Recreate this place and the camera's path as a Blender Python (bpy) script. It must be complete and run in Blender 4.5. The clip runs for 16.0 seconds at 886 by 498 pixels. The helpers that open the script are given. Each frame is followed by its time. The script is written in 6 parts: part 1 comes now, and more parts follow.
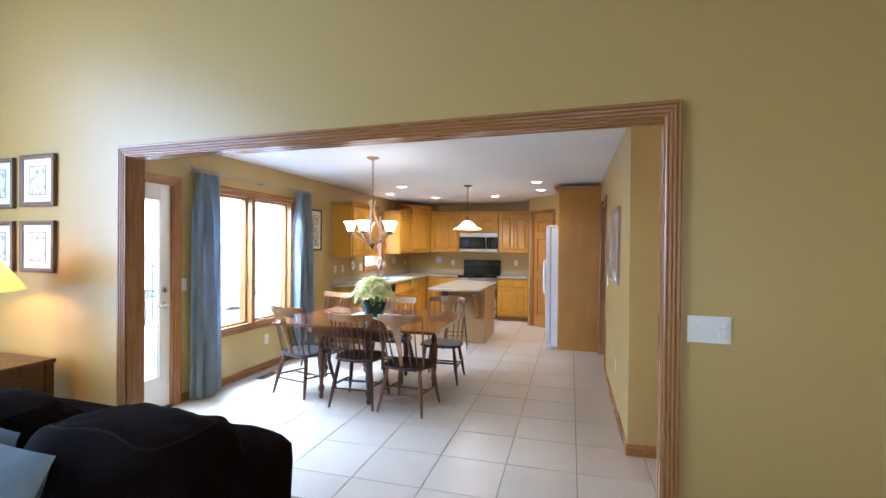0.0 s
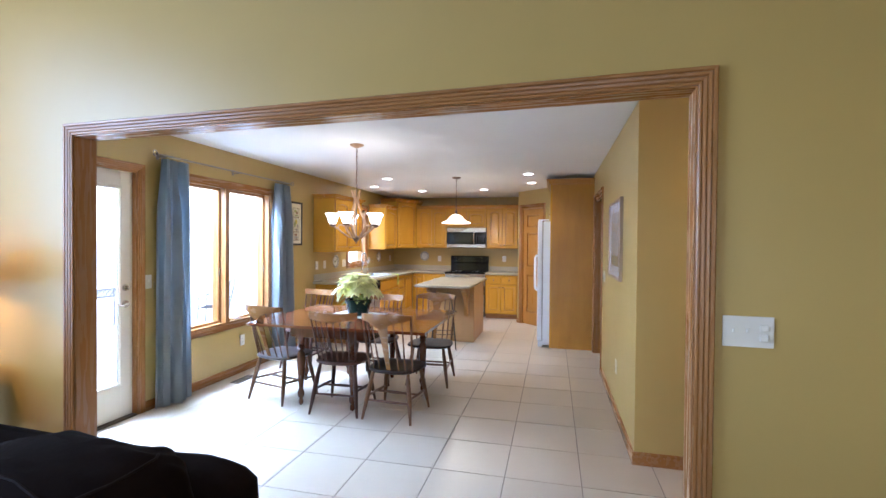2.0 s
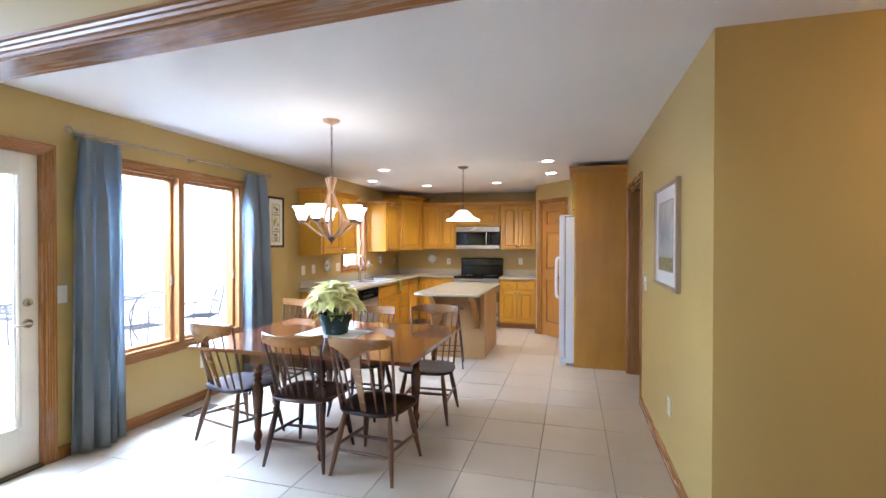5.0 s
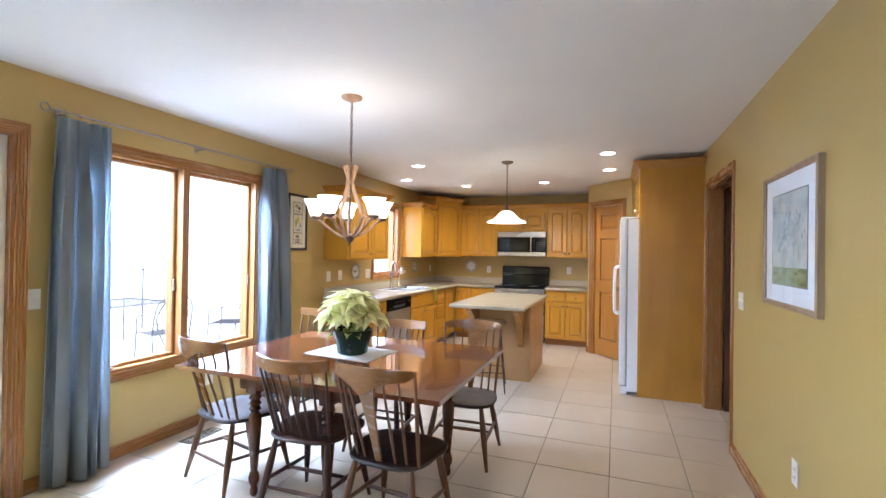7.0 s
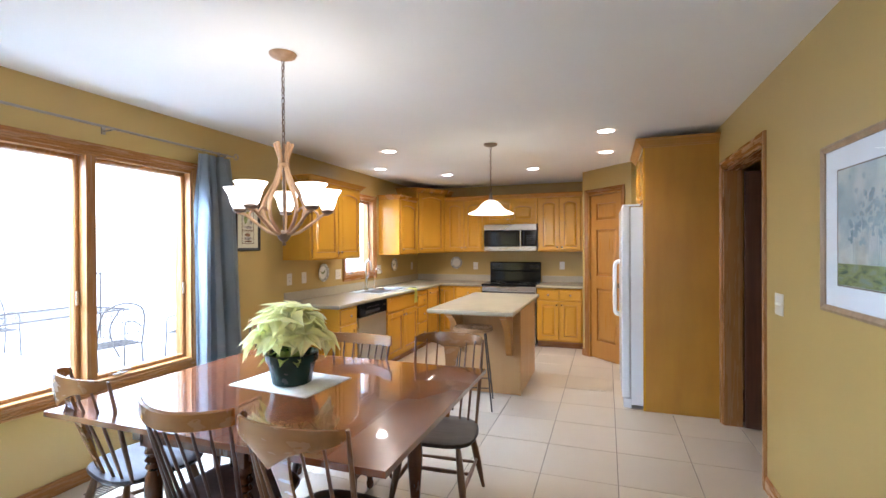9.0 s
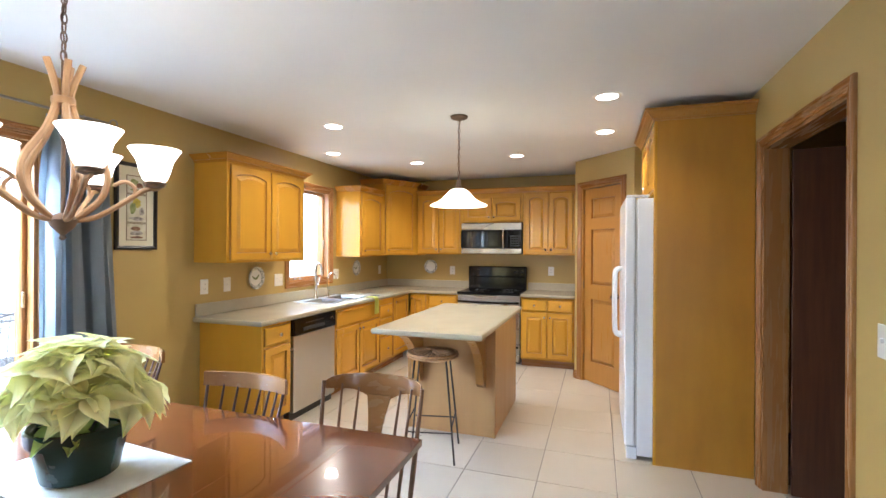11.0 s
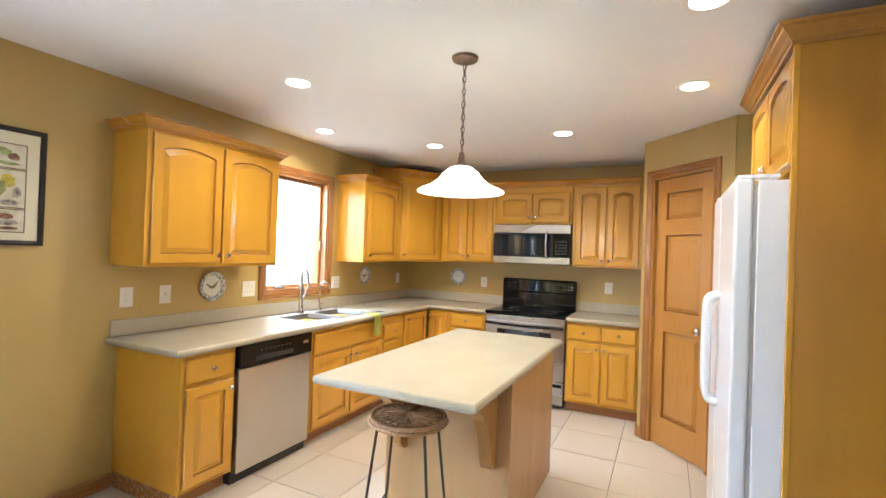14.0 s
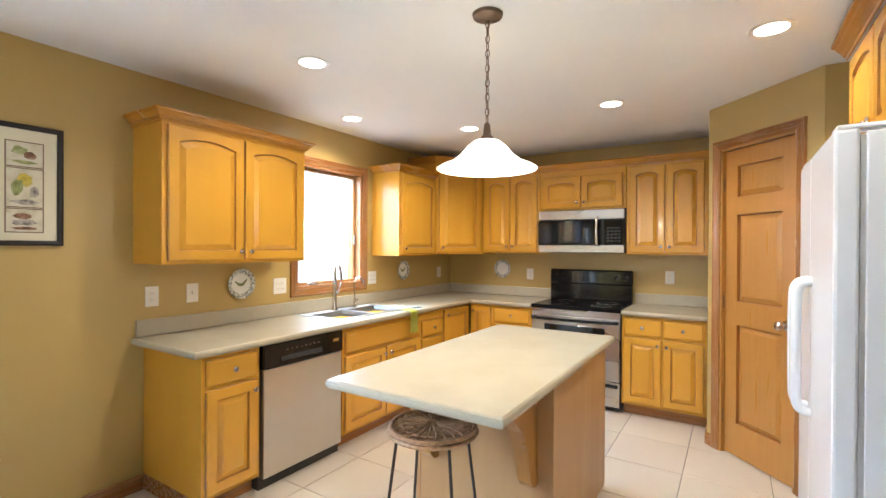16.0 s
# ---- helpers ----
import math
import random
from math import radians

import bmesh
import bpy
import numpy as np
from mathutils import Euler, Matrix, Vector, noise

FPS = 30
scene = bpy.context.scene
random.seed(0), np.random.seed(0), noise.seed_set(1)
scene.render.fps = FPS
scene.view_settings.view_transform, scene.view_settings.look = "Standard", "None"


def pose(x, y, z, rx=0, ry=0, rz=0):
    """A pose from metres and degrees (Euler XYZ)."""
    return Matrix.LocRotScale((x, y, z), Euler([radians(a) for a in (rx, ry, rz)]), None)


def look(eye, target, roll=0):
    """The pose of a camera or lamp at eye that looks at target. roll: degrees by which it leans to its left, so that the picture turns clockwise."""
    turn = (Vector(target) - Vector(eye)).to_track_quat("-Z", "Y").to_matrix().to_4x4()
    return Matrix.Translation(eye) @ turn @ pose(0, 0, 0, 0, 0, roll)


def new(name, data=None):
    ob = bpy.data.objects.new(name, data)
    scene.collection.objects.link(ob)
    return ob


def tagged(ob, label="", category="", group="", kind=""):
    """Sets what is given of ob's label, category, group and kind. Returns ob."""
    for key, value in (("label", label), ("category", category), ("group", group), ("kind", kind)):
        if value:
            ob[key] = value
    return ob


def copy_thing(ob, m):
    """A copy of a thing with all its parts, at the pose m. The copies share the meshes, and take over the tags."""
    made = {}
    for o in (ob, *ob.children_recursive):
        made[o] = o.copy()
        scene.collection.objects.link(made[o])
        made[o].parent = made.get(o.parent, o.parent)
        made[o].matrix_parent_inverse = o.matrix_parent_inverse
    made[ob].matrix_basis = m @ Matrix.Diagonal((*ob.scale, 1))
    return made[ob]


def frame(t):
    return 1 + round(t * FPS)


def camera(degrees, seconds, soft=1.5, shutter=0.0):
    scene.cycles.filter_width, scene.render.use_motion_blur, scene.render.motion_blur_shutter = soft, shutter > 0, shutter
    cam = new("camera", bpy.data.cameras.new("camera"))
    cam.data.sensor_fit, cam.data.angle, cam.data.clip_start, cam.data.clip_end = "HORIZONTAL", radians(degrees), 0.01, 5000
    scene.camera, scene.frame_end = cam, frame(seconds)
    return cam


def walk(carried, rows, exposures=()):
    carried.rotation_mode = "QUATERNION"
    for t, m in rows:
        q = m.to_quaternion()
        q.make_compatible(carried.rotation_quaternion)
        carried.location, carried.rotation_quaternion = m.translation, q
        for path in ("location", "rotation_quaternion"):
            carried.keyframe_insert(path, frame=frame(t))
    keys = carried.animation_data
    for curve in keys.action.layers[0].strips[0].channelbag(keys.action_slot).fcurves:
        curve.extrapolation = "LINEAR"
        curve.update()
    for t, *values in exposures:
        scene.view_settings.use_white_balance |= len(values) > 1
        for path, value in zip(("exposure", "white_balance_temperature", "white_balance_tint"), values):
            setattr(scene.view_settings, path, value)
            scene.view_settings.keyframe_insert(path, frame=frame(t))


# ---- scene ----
cam = camera(88.0, 16.0)
PATH = [
    (0, (0.24, 1.669, 1.495), (-0.296, 3.596, 1.482), 0.5),
    (0.5, (0.224, 1.723, 1.485), (-0.304, 3.652, 1.465), 0.7),
    (1, (0.195, 1.788, 1.479), (-0.318, 3.721, 1.455), 0.6),
    (1.5, (0.151, 1.86, 1.477), (-0.342, 3.798, 1.451), 0.6),
    (2, (0.11, 1.947, 1.467), (-0.358, 3.891, 1.44), 0.5),
    (2.5, (0.077, 2.023, 1.46), (-0.355, 3.976, 1.434), 0.3),
    (3, (0.072, 2.13, 1.452), (-0.352, 4.085, 1.427), 0.2),
    (3.5, (0.068, 2.288, 1.464), (-0.352, 4.243, 1.433), 0.3),
    (3.7, (0.065, 2.363, 1.477), (-0.359, 4.317, 1.44), 0.3),
    (5.8, (-0.023, 3.176, 1.429), (-0.621, 5.084, 1.421), 0.3),
    (6, (-0.078, 3.229, 1.426), (-0.672, 5.139, 1.418), 0.7),
    (6.5, (-0.107, 3.396, 1.418), (-0.753, 5.289, 1.425), 0.8),
    (7, (-0.15, 3.544, 1.416), (-0.855, 5.416, 1.431), 0.9),
    (7.5, (-0.193, 3.7, 1.422), (-0.933, 5.558, 1.437), 0.9),
    (8, (-0.214, 3.831, 1.419), (-0.955, 5.689, 1.434), 0.6),
    (8.5, (-0.219, 4.001, 1.423), (-0.927, 5.872, 1.429), 0.1),
    (9, (-0.235, 4.204, 1.441), (-0.906, 6.088, 1.432), -0.3),
    (9.5, (-0.253, 4.42, 1.435), (-0.905, 6.311, 1.421), -0.5),
    (10, (-0.284, 4.671, 1.453), (-0.917, 6.568, 1.429), -0.2),
    (10.2, (-0.282, 4.783, 1.416), (-0.911, 6.681, 1.407), -0.0),
    (12.5, (-0.306, 5.891, 1.468), (-1.012, 7.762, 1.469), 1.7),
    (13, (-0.313, 6.101, 1.465), (-1.073, 7.951, 1.475), 1.9),
    (13.5, (-0.33, 6.284, 1.464), (-1.149, 8.109, 1.475), 2.0),
    (14, (-0.354, 6.413, 1.452), (-1.227, 8.212, 1.469), 2.0),
    (14.5, (-0.361, 6.533, 1.451), (-1.294, 8.302, 1.466), 1.8),
    (15, (-0.371, 6.618, 1.441), (-1.365, 8.353, 1.45), 1.4),
    (15.5, (-0.373, 6.681, 1.428), (-1.415, 8.388, 1.426), 0.9),
    (16, (-0.371, 6.712, 1.42), (-1.443, 8.4, 1.411), 0.3),
]
walk(cam, [(t, look(eye, target, roll)) for t, eye, target, roll in PATH],
     [(0.0, 3.15, 5150, 18), (3.5, 3.17, 5250, 18), (7.0, 3.17, 5420, 18), (10.0, 3.14, 5420, 14), (12.5, 3.57, 5400, 12), (16.0, 3.45, 5380, 12)])

# ---- world, sun and large lights ----
world = bpy.data.worlds.new("world")
scene.world = world
world.use_nodes = True
wn = world.node_tree
sky = wn.nodes.new("ShaderNodeTexSky")
sky.sky_type = 'NISHITA'
sky.sun_disc = False
sky.sun_elevation, sky.sun_rotation = radians(40), radians(80)
sky.air_density, sky.dust_density = 1.0, 0.6
cloud = wn.nodes.new("ShaderNodeHueSaturation")
cloud.inputs["Saturation"].default_value = 0.45
wn.links.new(sky.outputs[0], cloud.inputs["Color"])
wn.links.new(cloud.outputs[0], wn.nodes["Background"].inputs[0])
wn.nodes["Background"].inputs[1].default_value = 0.15
scene.view_settings.exposure = 3.2


def lamp(name, kind, m, energy, color=(1, 1, 1), **more):
    data = bpy.data.lights.new(name, kind)
    data.energy, data.color = energy, color
    for key, value in more.items():
        setattr(data, key, value)
    ob = new(name, data)
    ob.matrix_world = m
    return ob


DAY = (0.66, 0.83, 1.0)


def daylight(name, y, w, energy, z=2.62):
    """Soft sky light falling in through a west opening from above it."""
    return lamp(name, 'AREA', look((-4.05, y, z), (-1.1, y, 0.9)), energy, DAY, shape='RECTANGLE', size=w, size_y=0.8)


lamp("sun", 'SUN', pose(0, 0, 8, 50, 0, 100), 0.8, (1, 0.96, 0.9), angle=radians(14))
WARM = (1.0, 0.83, 0.60)


def window_light(name, x, y, z, w, h, energy, rz=-90):
    return lamp(name, 'AREA', pose(x, y, z, 90, 0, rz), energy, DAY, shape='RECTANGLE', size=w, size_y=h)


daylight("window_daylight", 6.17, 1.7, 55)
daylight("patio_door_daylight", 4.6, 0.9, 42)
daylight("kitchen_window_daylight", 9.53, 0.8, 24, 2.7)
# fill through an added, unseen rear window, to brighten the wall by the opening
window_light("rear_window_daylight", -0.05, -2.6, 1.3, 2.1, 1.6, 0.6, 0)
window_light("living_window_daylight", -4.75, 1.6, 1.75, 2.4, 2.4, 18)

CANS = [(-2.32, 8.44), (-2.90, 9.36), (-2.26, 10.1), (-1.10, 10.03), (-0.235, 9.27), (-0.235, 8.34)]
for cx, cy in CANS:
    near_panel = cy == 8.34
    lamp("downlight_beam", 'SPOT', pose(cx, cy, 2.405), 3.6 if near_panel else (5.2 if cx > -0.5 else 6.8), WARM, spot_size=radians(115 if near_panel else 148), spot_blend=0.7, shadow_soft_size=0.06)
lamp("pendant_bulb", 'POINT', pose(-1.27, 8.475, 1.72), 1.3, WARM, shadow_soft_size=0.05)
lamp("table_lamp_bulb", 'POINT', pose(-3.41, 3.66, 1.30), 2.5, (1, 0.58, 0.13), shadow_soft_size=0.05)
lamp("chandelier_glow", 'POINT', pose(-1.77, 6.12, 1.88), 0.85, WARM, shadow_soft_size=0.22)


# warm lamp round the corner of the passage
lamp("passage_bulb", 'POINT', pose(2.3, 4.45, 2.1), 2.6, (1.0, 0.68, 0.30), shadow_soft_size=0.12)


# ---- materials ----
def material(name, color, rough=0.5, metal=0.0, second=None, scale=6.0, detail=6.0, stretch=None, amount=0.5,
             bump=0.0, bump_scale=60.0, bump_stretch=None, vary=0.0, spots=None, coat=0.0, spec=0.5, rough_vary=0.08):
    """Two-scale procedural surface: a broad drift between two colours, fine grain, wear in the gloss, and fine relief."""
    mat = bpy.data.materials.new(name)
    mat.use_nodes = True
    n, l = mat.node_tree.nodes, mat.node_tree.links
    b = n["Principled BSDF"]
    b.inputs["Metallic"].default_value = metal
    b.inputs["Coat Weight"].default_value = coat
    b.inputs["Specular IOR Level"].default_value = spec
    tc = n.new("ShaderNodeTexCoord")
    mp = n.new("ShaderNodeMapping")
    mp.inputs["Scale"].default_value = stretch or (1, 1, 1)
    l.new(tc.outputs["Object"], mp.inputs["Vector"])
    if vary:
        info = n.new("ShaderNodeObjectInfo")
        shift = n.new("ShaderNodeVectorMath")
        shift.operation = 'ADD'
        wide = n.new("ShaderNodeMath")
        wide.operation = 'MULTIPLY'
        wide.inputs[1].default_value = 37.0
        l.new(info.outputs["Random"], wide.inputs[0])
        l.new(tc.outputs["Object"], shift.inputs[0])
        l.new(wide.outputs[0], shift.inputs[1])
        l.new(shift.outputs[0], mp.inputs["Vector"])
    broad = n.new("ShaderNodeTexNoise")
    broad.inputs["Scale"].default_value, broad.inputs["Detail"].default_value = scale, detail
    l.new(mp.outputs[0], broad.inputs["Vector"])
    ramp = n.new("ShaderNodeMapRange")
    ramp.inputs[1].default_value, ramp.inputs[2].default_value = (0.22, 0.78) if bump < 0.1 else (0.32, 0.68)
    ramp.inputs[3].default_value, ramp.inputs[4].default_value = 0.5 - amount, 0.5 + amount
    l.new(broad.outputs["Fac"], ramp.inputs[0])
    mix = n.new("ShaderNodeMix")
    mix.data_type = 'RGBA'
    second = second or tuple(c * 0.8 for c in color)
    mix.inputs[6].default_value = (*color, 1)
    mix.inputs[7].default_value = (*second, 1)
    l.new(ramp.outputs[0], mix.inputs[0])
    out = mix.outputs[2]
    if spots:
        s_color, s_scale, s_edge = spots
        sp = n.new("ShaderNodeTexNoise")
        sp.inputs["Scale"].default_value, sp.inputs["Detail"].default_value = s_scale, 3
        l.new(tc.outputs["Object"], sp.inputs["Vector"])
        r2 = n.new("ShaderNodeMapRange")
        r2.inputs[1].default_value, r2.inputs[2].default_value = s_edge - 0.14, s_edge + 0.2
        l.new(sp.outputs["Fac"], r2.inputs[0])
        m2 = n.new("ShaderNodeMix")
        m2.data_type = 'RGBA'
        l.new(r2.outputs[0], m2.inputs[0])
        l.new(out, m2.inputs[6])
        m2.inputs[7].default_value = (*s_color, 1)
        out = m2.outputs[2]
    if vary:
        hsv = n.new("ShaderNodeHueSaturation")
        r3 = n.new("ShaderNodeMapRange")
        r3.inputs[3].default_value, r3.inputs[4].default_value = 1 - vary, 1 + vary
        l.new(info.outputs["Random"], r3.inputs[0])
        l.new(r3.outputs[0], hsv.inputs["Value"])
        l.new(out, hsv.inputs["Color"])
        out = hsv.outputs[0]
    l.new(out, b.inputs["Base Color"])
    rr = n.new("ShaderNodeMapRange")
    rr.inputs[3].default_value, rr.inputs[4].default_value = max(0.02, rough - rough_vary), min(1, rough + rough_vary)
    l.new(broad.outputs["Fac"], rr.inputs[0])
    l.new(rr.outputs[0], b.inputs["Roughness"])
    if bump:
        m3 = n.new("ShaderNodeMapping")
        m3.inputs["Scale"].default_value = bump_stretch or stretch or (1, 1, 1)
        l.new(tc.outputs["Object"], m3.inputs["Vector"])
        fine = n.new("ShaderNodeTexNoise")
        fine.inputs["Scale"].default_value, fine.inputs["Detail"].default_value = bump_scale, 4
        l.new(m3.outputs[0], fine.inputs["Vector"])
        bp = n.new("ShaderNodeBump")
        bp.inputs["Strength"].default_value, bp.inputs["Distance"].default_value = bump, 0.002
        l.new(fine.outputs["Fac"], bp.inputs["Height"])
        l.new(bp.outputs[0], b.inputs["Normal"])
    return mat


def glowing(name, color, strength, base=(0.8, 0.8, 0.8), rough=0.4):
    mat = material(name, base, rough, scale=9)
    b = mat.node_tree.nodes["Principled BSDF"]
    b.inputs["Emission Color"].default_value = (*color, 1)
    b.inputs["Emission Strength"].default_value = strength
    return mat


def wood(name, color, second, rough=0.35, grain=(14, 14, 0.9), scale=3.0, coat=0.0, vary=0.06, bump=0.12, amount=0.5):
    return material(name, color, rough, second=second, scale=scale, detail=8, stretch=grain, amount=amount, bump=bump,
                    bump_scale=8, bump_stretch=tuple(g * 3 for g in grain), vary=vary, coat=coat)


WALL = material("mustard_wall_paint", (0.46, 0.328, 0.102), 0.37, second=(0.44, 0.312, 0.095), scale=1.2, bump=0.25, bump_scale=240, rough_vary=0.05)
CEIL = material("white_ceiling_paint", (0.78, 0.77, 0.75), 0.85, second=(0.74, 0.73, 0.71), scale=1.0, bump=0.2, bump_scale=180)
OAK = wood("oak_trim_upright", (0.35, 0.165, 0.050), (0.26, 0.115, 0.034), 0.27, bump=0.07, amount=0.42)
OAK_X = wood("oak_trim_crosswise", (0.35, 0.165, 0.050), (0.26, 0.115, 0.034), 0.27, grain=(0.9, 14, 14), bump=0.07, amount=0.42)
OAK_Y = wood("oak_trim_lengthwise", (0.35, 0.165, 0.050), (0.26, 0.115, 0.034), 0.27, grain=(14, 0.9, 14), bump=0.07, amount=0.42)
MAPLE = wood("honey_maple_upright", (0.60, 0.315, 0.026), (0.53, 0.262, 0.020), 0.24, grain=(5, 5, 0.7), scale=1.6, vary=0.05, bump=0.02, amount=0.35, coat=0.15)
MAPLE_X = wood("honey_maple_crosswise", (0.60, 0.315, 0.026), (0.53, 0.262, 0.020), 0.24, grain=(0.7, 5, 5), scale=1.6, vary=0.05, bump=0.02, amount=0.35, coat=0.15)
# glaze in grooves and beads; on door and drawer sides, painted gap shadow
GLAZE_AND_SHADE = wood("brown_glazed_shaded_maple", (0.44, 0.21, 0.020), (0.37, 0.165, 0.015), 0.35, grain=(5, 5, 0.7), bump=0.02)
CROWNW = wood("glazed_maple_crown", (0.50, 0.24, 0.026), (0.40, 0.18, 0.020), 0.26, grain=(0.7, 5, 5), scale=1.6, vary=0.03, bump=0.03, amount=0.4)
ISLE = wood("pale_maple_island", (0.44, 0.245, 0.090), (0.37, 0.195, 0.066), 0.4, grain=(7, 7, 0.6), scale=1.5, vary=0.0, bump=0.03, amount=0.4)
DOORW = wood("pantry_door_oak", (0.43, 0.210, 0.040), (0.365, 0.168, 0.030), 0.30, grain=(16, 16, 0.8), vary=0.03, bump=0.06, amount=0.4)
# darker oak for the pantry door's grooves, their shade put into the colour
DOOR_GROOVE_SHADE = wood("shaded_oak_groove", (0.33, 0.135, 0.026), (0.26, 0.10, 0.018), 0.35, grain=(16, 16, 0.8), bump=0.04)
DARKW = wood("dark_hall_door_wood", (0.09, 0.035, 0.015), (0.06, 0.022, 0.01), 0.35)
CHERRY = wood("cherry_tabletop", (0.20, 0.060, 0.018), (0.125, 0.034, 0.011), 0.18, grain=(0.8, 9, 9), scale=2.2, coat=0.9, vary=0.03, bump=0.04)
CHAIRW = wood("walnut_chair_wood", (0.31, 0.155, 0.052), (0.22, 0.10, 0.033), 0.26, grain=(3, 12, 9), coat=0.3, vary=0.1, bump=0.04, amount=0.35)
CHAIRD = wood("dark_chair_wood", (0.07, 0.024, 0.012), (0.04, 0.013, 0.007), 0.4, grain=(12, 12, 2), vary=0.1, bump=0.04)
CHAIRM = wood("brown_chair_leg_wood", (0.16, 0.074, 0.03), (0.10, 0.043, 0.017), 0.3, grain=(12, 12, 2), vary=0.1)
SEATD = wood("near_black_seat_wood", (0.024, 0.010, 0.006), (0.014, 0.006, 0.004), 0.42, grain=(2, 12, 12), bump=0.04)
LEGW = wood("cherry_turned_leg", (0.11, 0.036, 0.015), (0.065, 0.02, 0.008), 0.25, grain=(12, 12, 2), coat=0.2)
TILE = material("beige_floor_tile", (0.53, 0.46, 0.36), 0.3, second=(0.50, 0.43, 0.333), scale=3, detail=2, rough_vary=0.02, amount=0.5, bump=0.05, bump_scale=30, vary=0.05,
                coat=0.0)
GROUT = material("grey_grout", (0.22, 0.19, 0.155), 0.9, second=(0.16, 0.14, 0.115), scale=14, bump=0.4, bump_scale=300)
LAMINATE = material("cream_laminate", (0.41, 0.365, 0.265), 0.26, second=(0.365, 0.32, 0.225), scale=5, detail=9, bump=0.02, rough_vary=0.01)
SPLASH = material("grey_backsplash_laminate", (0.43, 0.385, 0.285), 0.4, second=(0.40, 0.355, 0.26), scale=25, detail=4)
STEEL = material("brushed_stainless", (0.58, 0.57, 0.54), 0.34, 1.0, second=(0.55, 0.54, 0.51), scale=1, stretch=(3, 3, 0.6), bump=0.02, bump_scale=10, bump_stretch=(200, 200, 2))
STEELX = material("brushed_stainless_across", (0.56, 0.55, 0.53), 0.27, 1.0, second=(0.50, 0.49, 0.47), scale=1, stretch=(0.6, 3, 3), bump=0.02, bump_scale=10, bump_stretch=(2, 200, 200))
CHROME = material("satin_nickel", (0.68, 0.66, 0.62), 0.18, 1.0, scale=20)
BLACK = material("black_gloss", (0.006, 0.006, 0.007), 0.07, scale=5, spec=0.32, rough_vary=0.03)
SINKM = material("worn_stainless_sink", (0.34, 0.34, 0.33), 0.36, 1.0, second=(0.28, 0.28, 0.27), scale=9, bump=0.03, bump_scale=120)
RODM = material("dull_nickel_rod", (0.36, 0.33, 0.29), 0.32, 1.0, scale=20)
BLACKM = material("black_matte", (0.02, 0.02, 0.02), 0.5, scale=12)
COOKTOP = material("black_ceramic_glass", (0.006, 0.006, 0.007), 0.22, scale=5, spec=0.12, rough_vary=0.04)
DGLASS = material("dark_oven_glass", (0.01, 0.012, 0.014), 0.05, scale=5, rough_vary=0.02)
WHITE = material("white_fridge_enamel", (0.77, 0.79, 0.82), 0.25, second=(0.74, 0.76, 0.79), scale=3, bump=0.18, bump_scale=260, rough_vary=0.04)
DOORP = material("cream_painted_door", (0.74, 0.70, 0.62), 0.35, second=(0.70, 0.66, 0.58), scale=2, bump=0.05)
GASKET = material("grey_rubber_gasket", (0.42, 0.41, 0.39), 0.6, scale=12)
PLATE = material("almond_plastic", (0.76, 0.73, 0.66), 0.3, second=(0.72, 0.69, 0.62), scale=12)
SLOT = material("dark_slot", (0.05, 0.045, 0.04), 0.6, scale=12)
BRONZE = material("aged_bronze", (0.24, 0.17, 0.12), 0.45, 0.6, second=(0.16, 0.11, 0.08), scale=14, bump=0.2, bump_scale=90)
DRIFT = material("washed_wood_resin", (0.50, 0.32, 0.17), 0.45, second=(0.32, 0.18, 0.09), scale=9, stretch=(2, 2, 0.6), bump=0.3, bump_scale=60)
IRON = material("black_wrought_iron", (0.045, 0.042, 0.04), 0.45, 0.3, second=(0.14, 0.13, 0.12), scale=30, bump=0.2, bump_scale=150)
SHADE = glowing("lit_frosted_shade", (1.0, 0.90, 0.72), 0.6, (0.85, 0.82, 0.76), 0.3)
PSHADE = glowing("lit_pendant_glass", (1.0, 0.86, 0.58), 0.42, (0.85, 0.82, 0.74), 0.3)
CANLENS = glowing("downlight_lens", (1.0, 0.93, 0.8), 1.8)
LSHADE = glowing("lit_fabric_shade", (1.0, 0.5, 0.13), 0.12, (0.62, 0.42, 0.2), 0.8)
CURTAIN = material("slate_blue_satin", (0.40, 0.44, 0.46), 0.33, second=(0.27, 0.31, 0.34), scale=4, stretch=(1, 1, 0.3), bump=0.35, bump_scale=90, bump_stretch=(3, 3, 0.6), spec=0.6)
SOFAM = material("dark_brown_velvet", (0.005, 0.0025, 0.002), 0.9, second=(0.011, 0.006, 0.005), scale=7, spec=0.06, amount=0.5, bump=0.5, bump_scale=45, stretch=(1, 1, 1))
SEAM = material("velvet_welting", (0.016, 0.010, 0.009), 0.8, spec=0.1, scale=20, bump=0.4, bump_scale=300)
PILLOW = material("blue_grey_pillow_linen", (0.24, 0.33, 0.42), 0.8, second=(0.19, 0.27, 0.36), scale=10, bump=0.4, bump_scale=260)
CARPET = material("beige_carpet", (0.38, 0.33, 0.26), 0.95, second=(0.32, 0.27, 0.21), scale=40, bump=0.9, bump_scale=300)
POT = material("dark_green_pot", (0.012, 0.045, 0.038), 0.25, second=(0.008, 0.03, 0.026), scale=6)
BRACT = material("cream_green_bract", (0.95, 0.94, 0.60), 0.6, second=(0.90, 0.90, 0.38), scale=14, vary=0.10, bump=0.3, bump_scale=70)
LEAF = material("green_leaf", (0.40, 0.50, 0.16), 0.45, second=(0.50, 0.56, 0.22), scale=14, vary=0.2, bump=0.3, bump_scale=70)
STEMM = material("green_stem", (0.10, 0.16, 0.04), 0.6, scale=20)
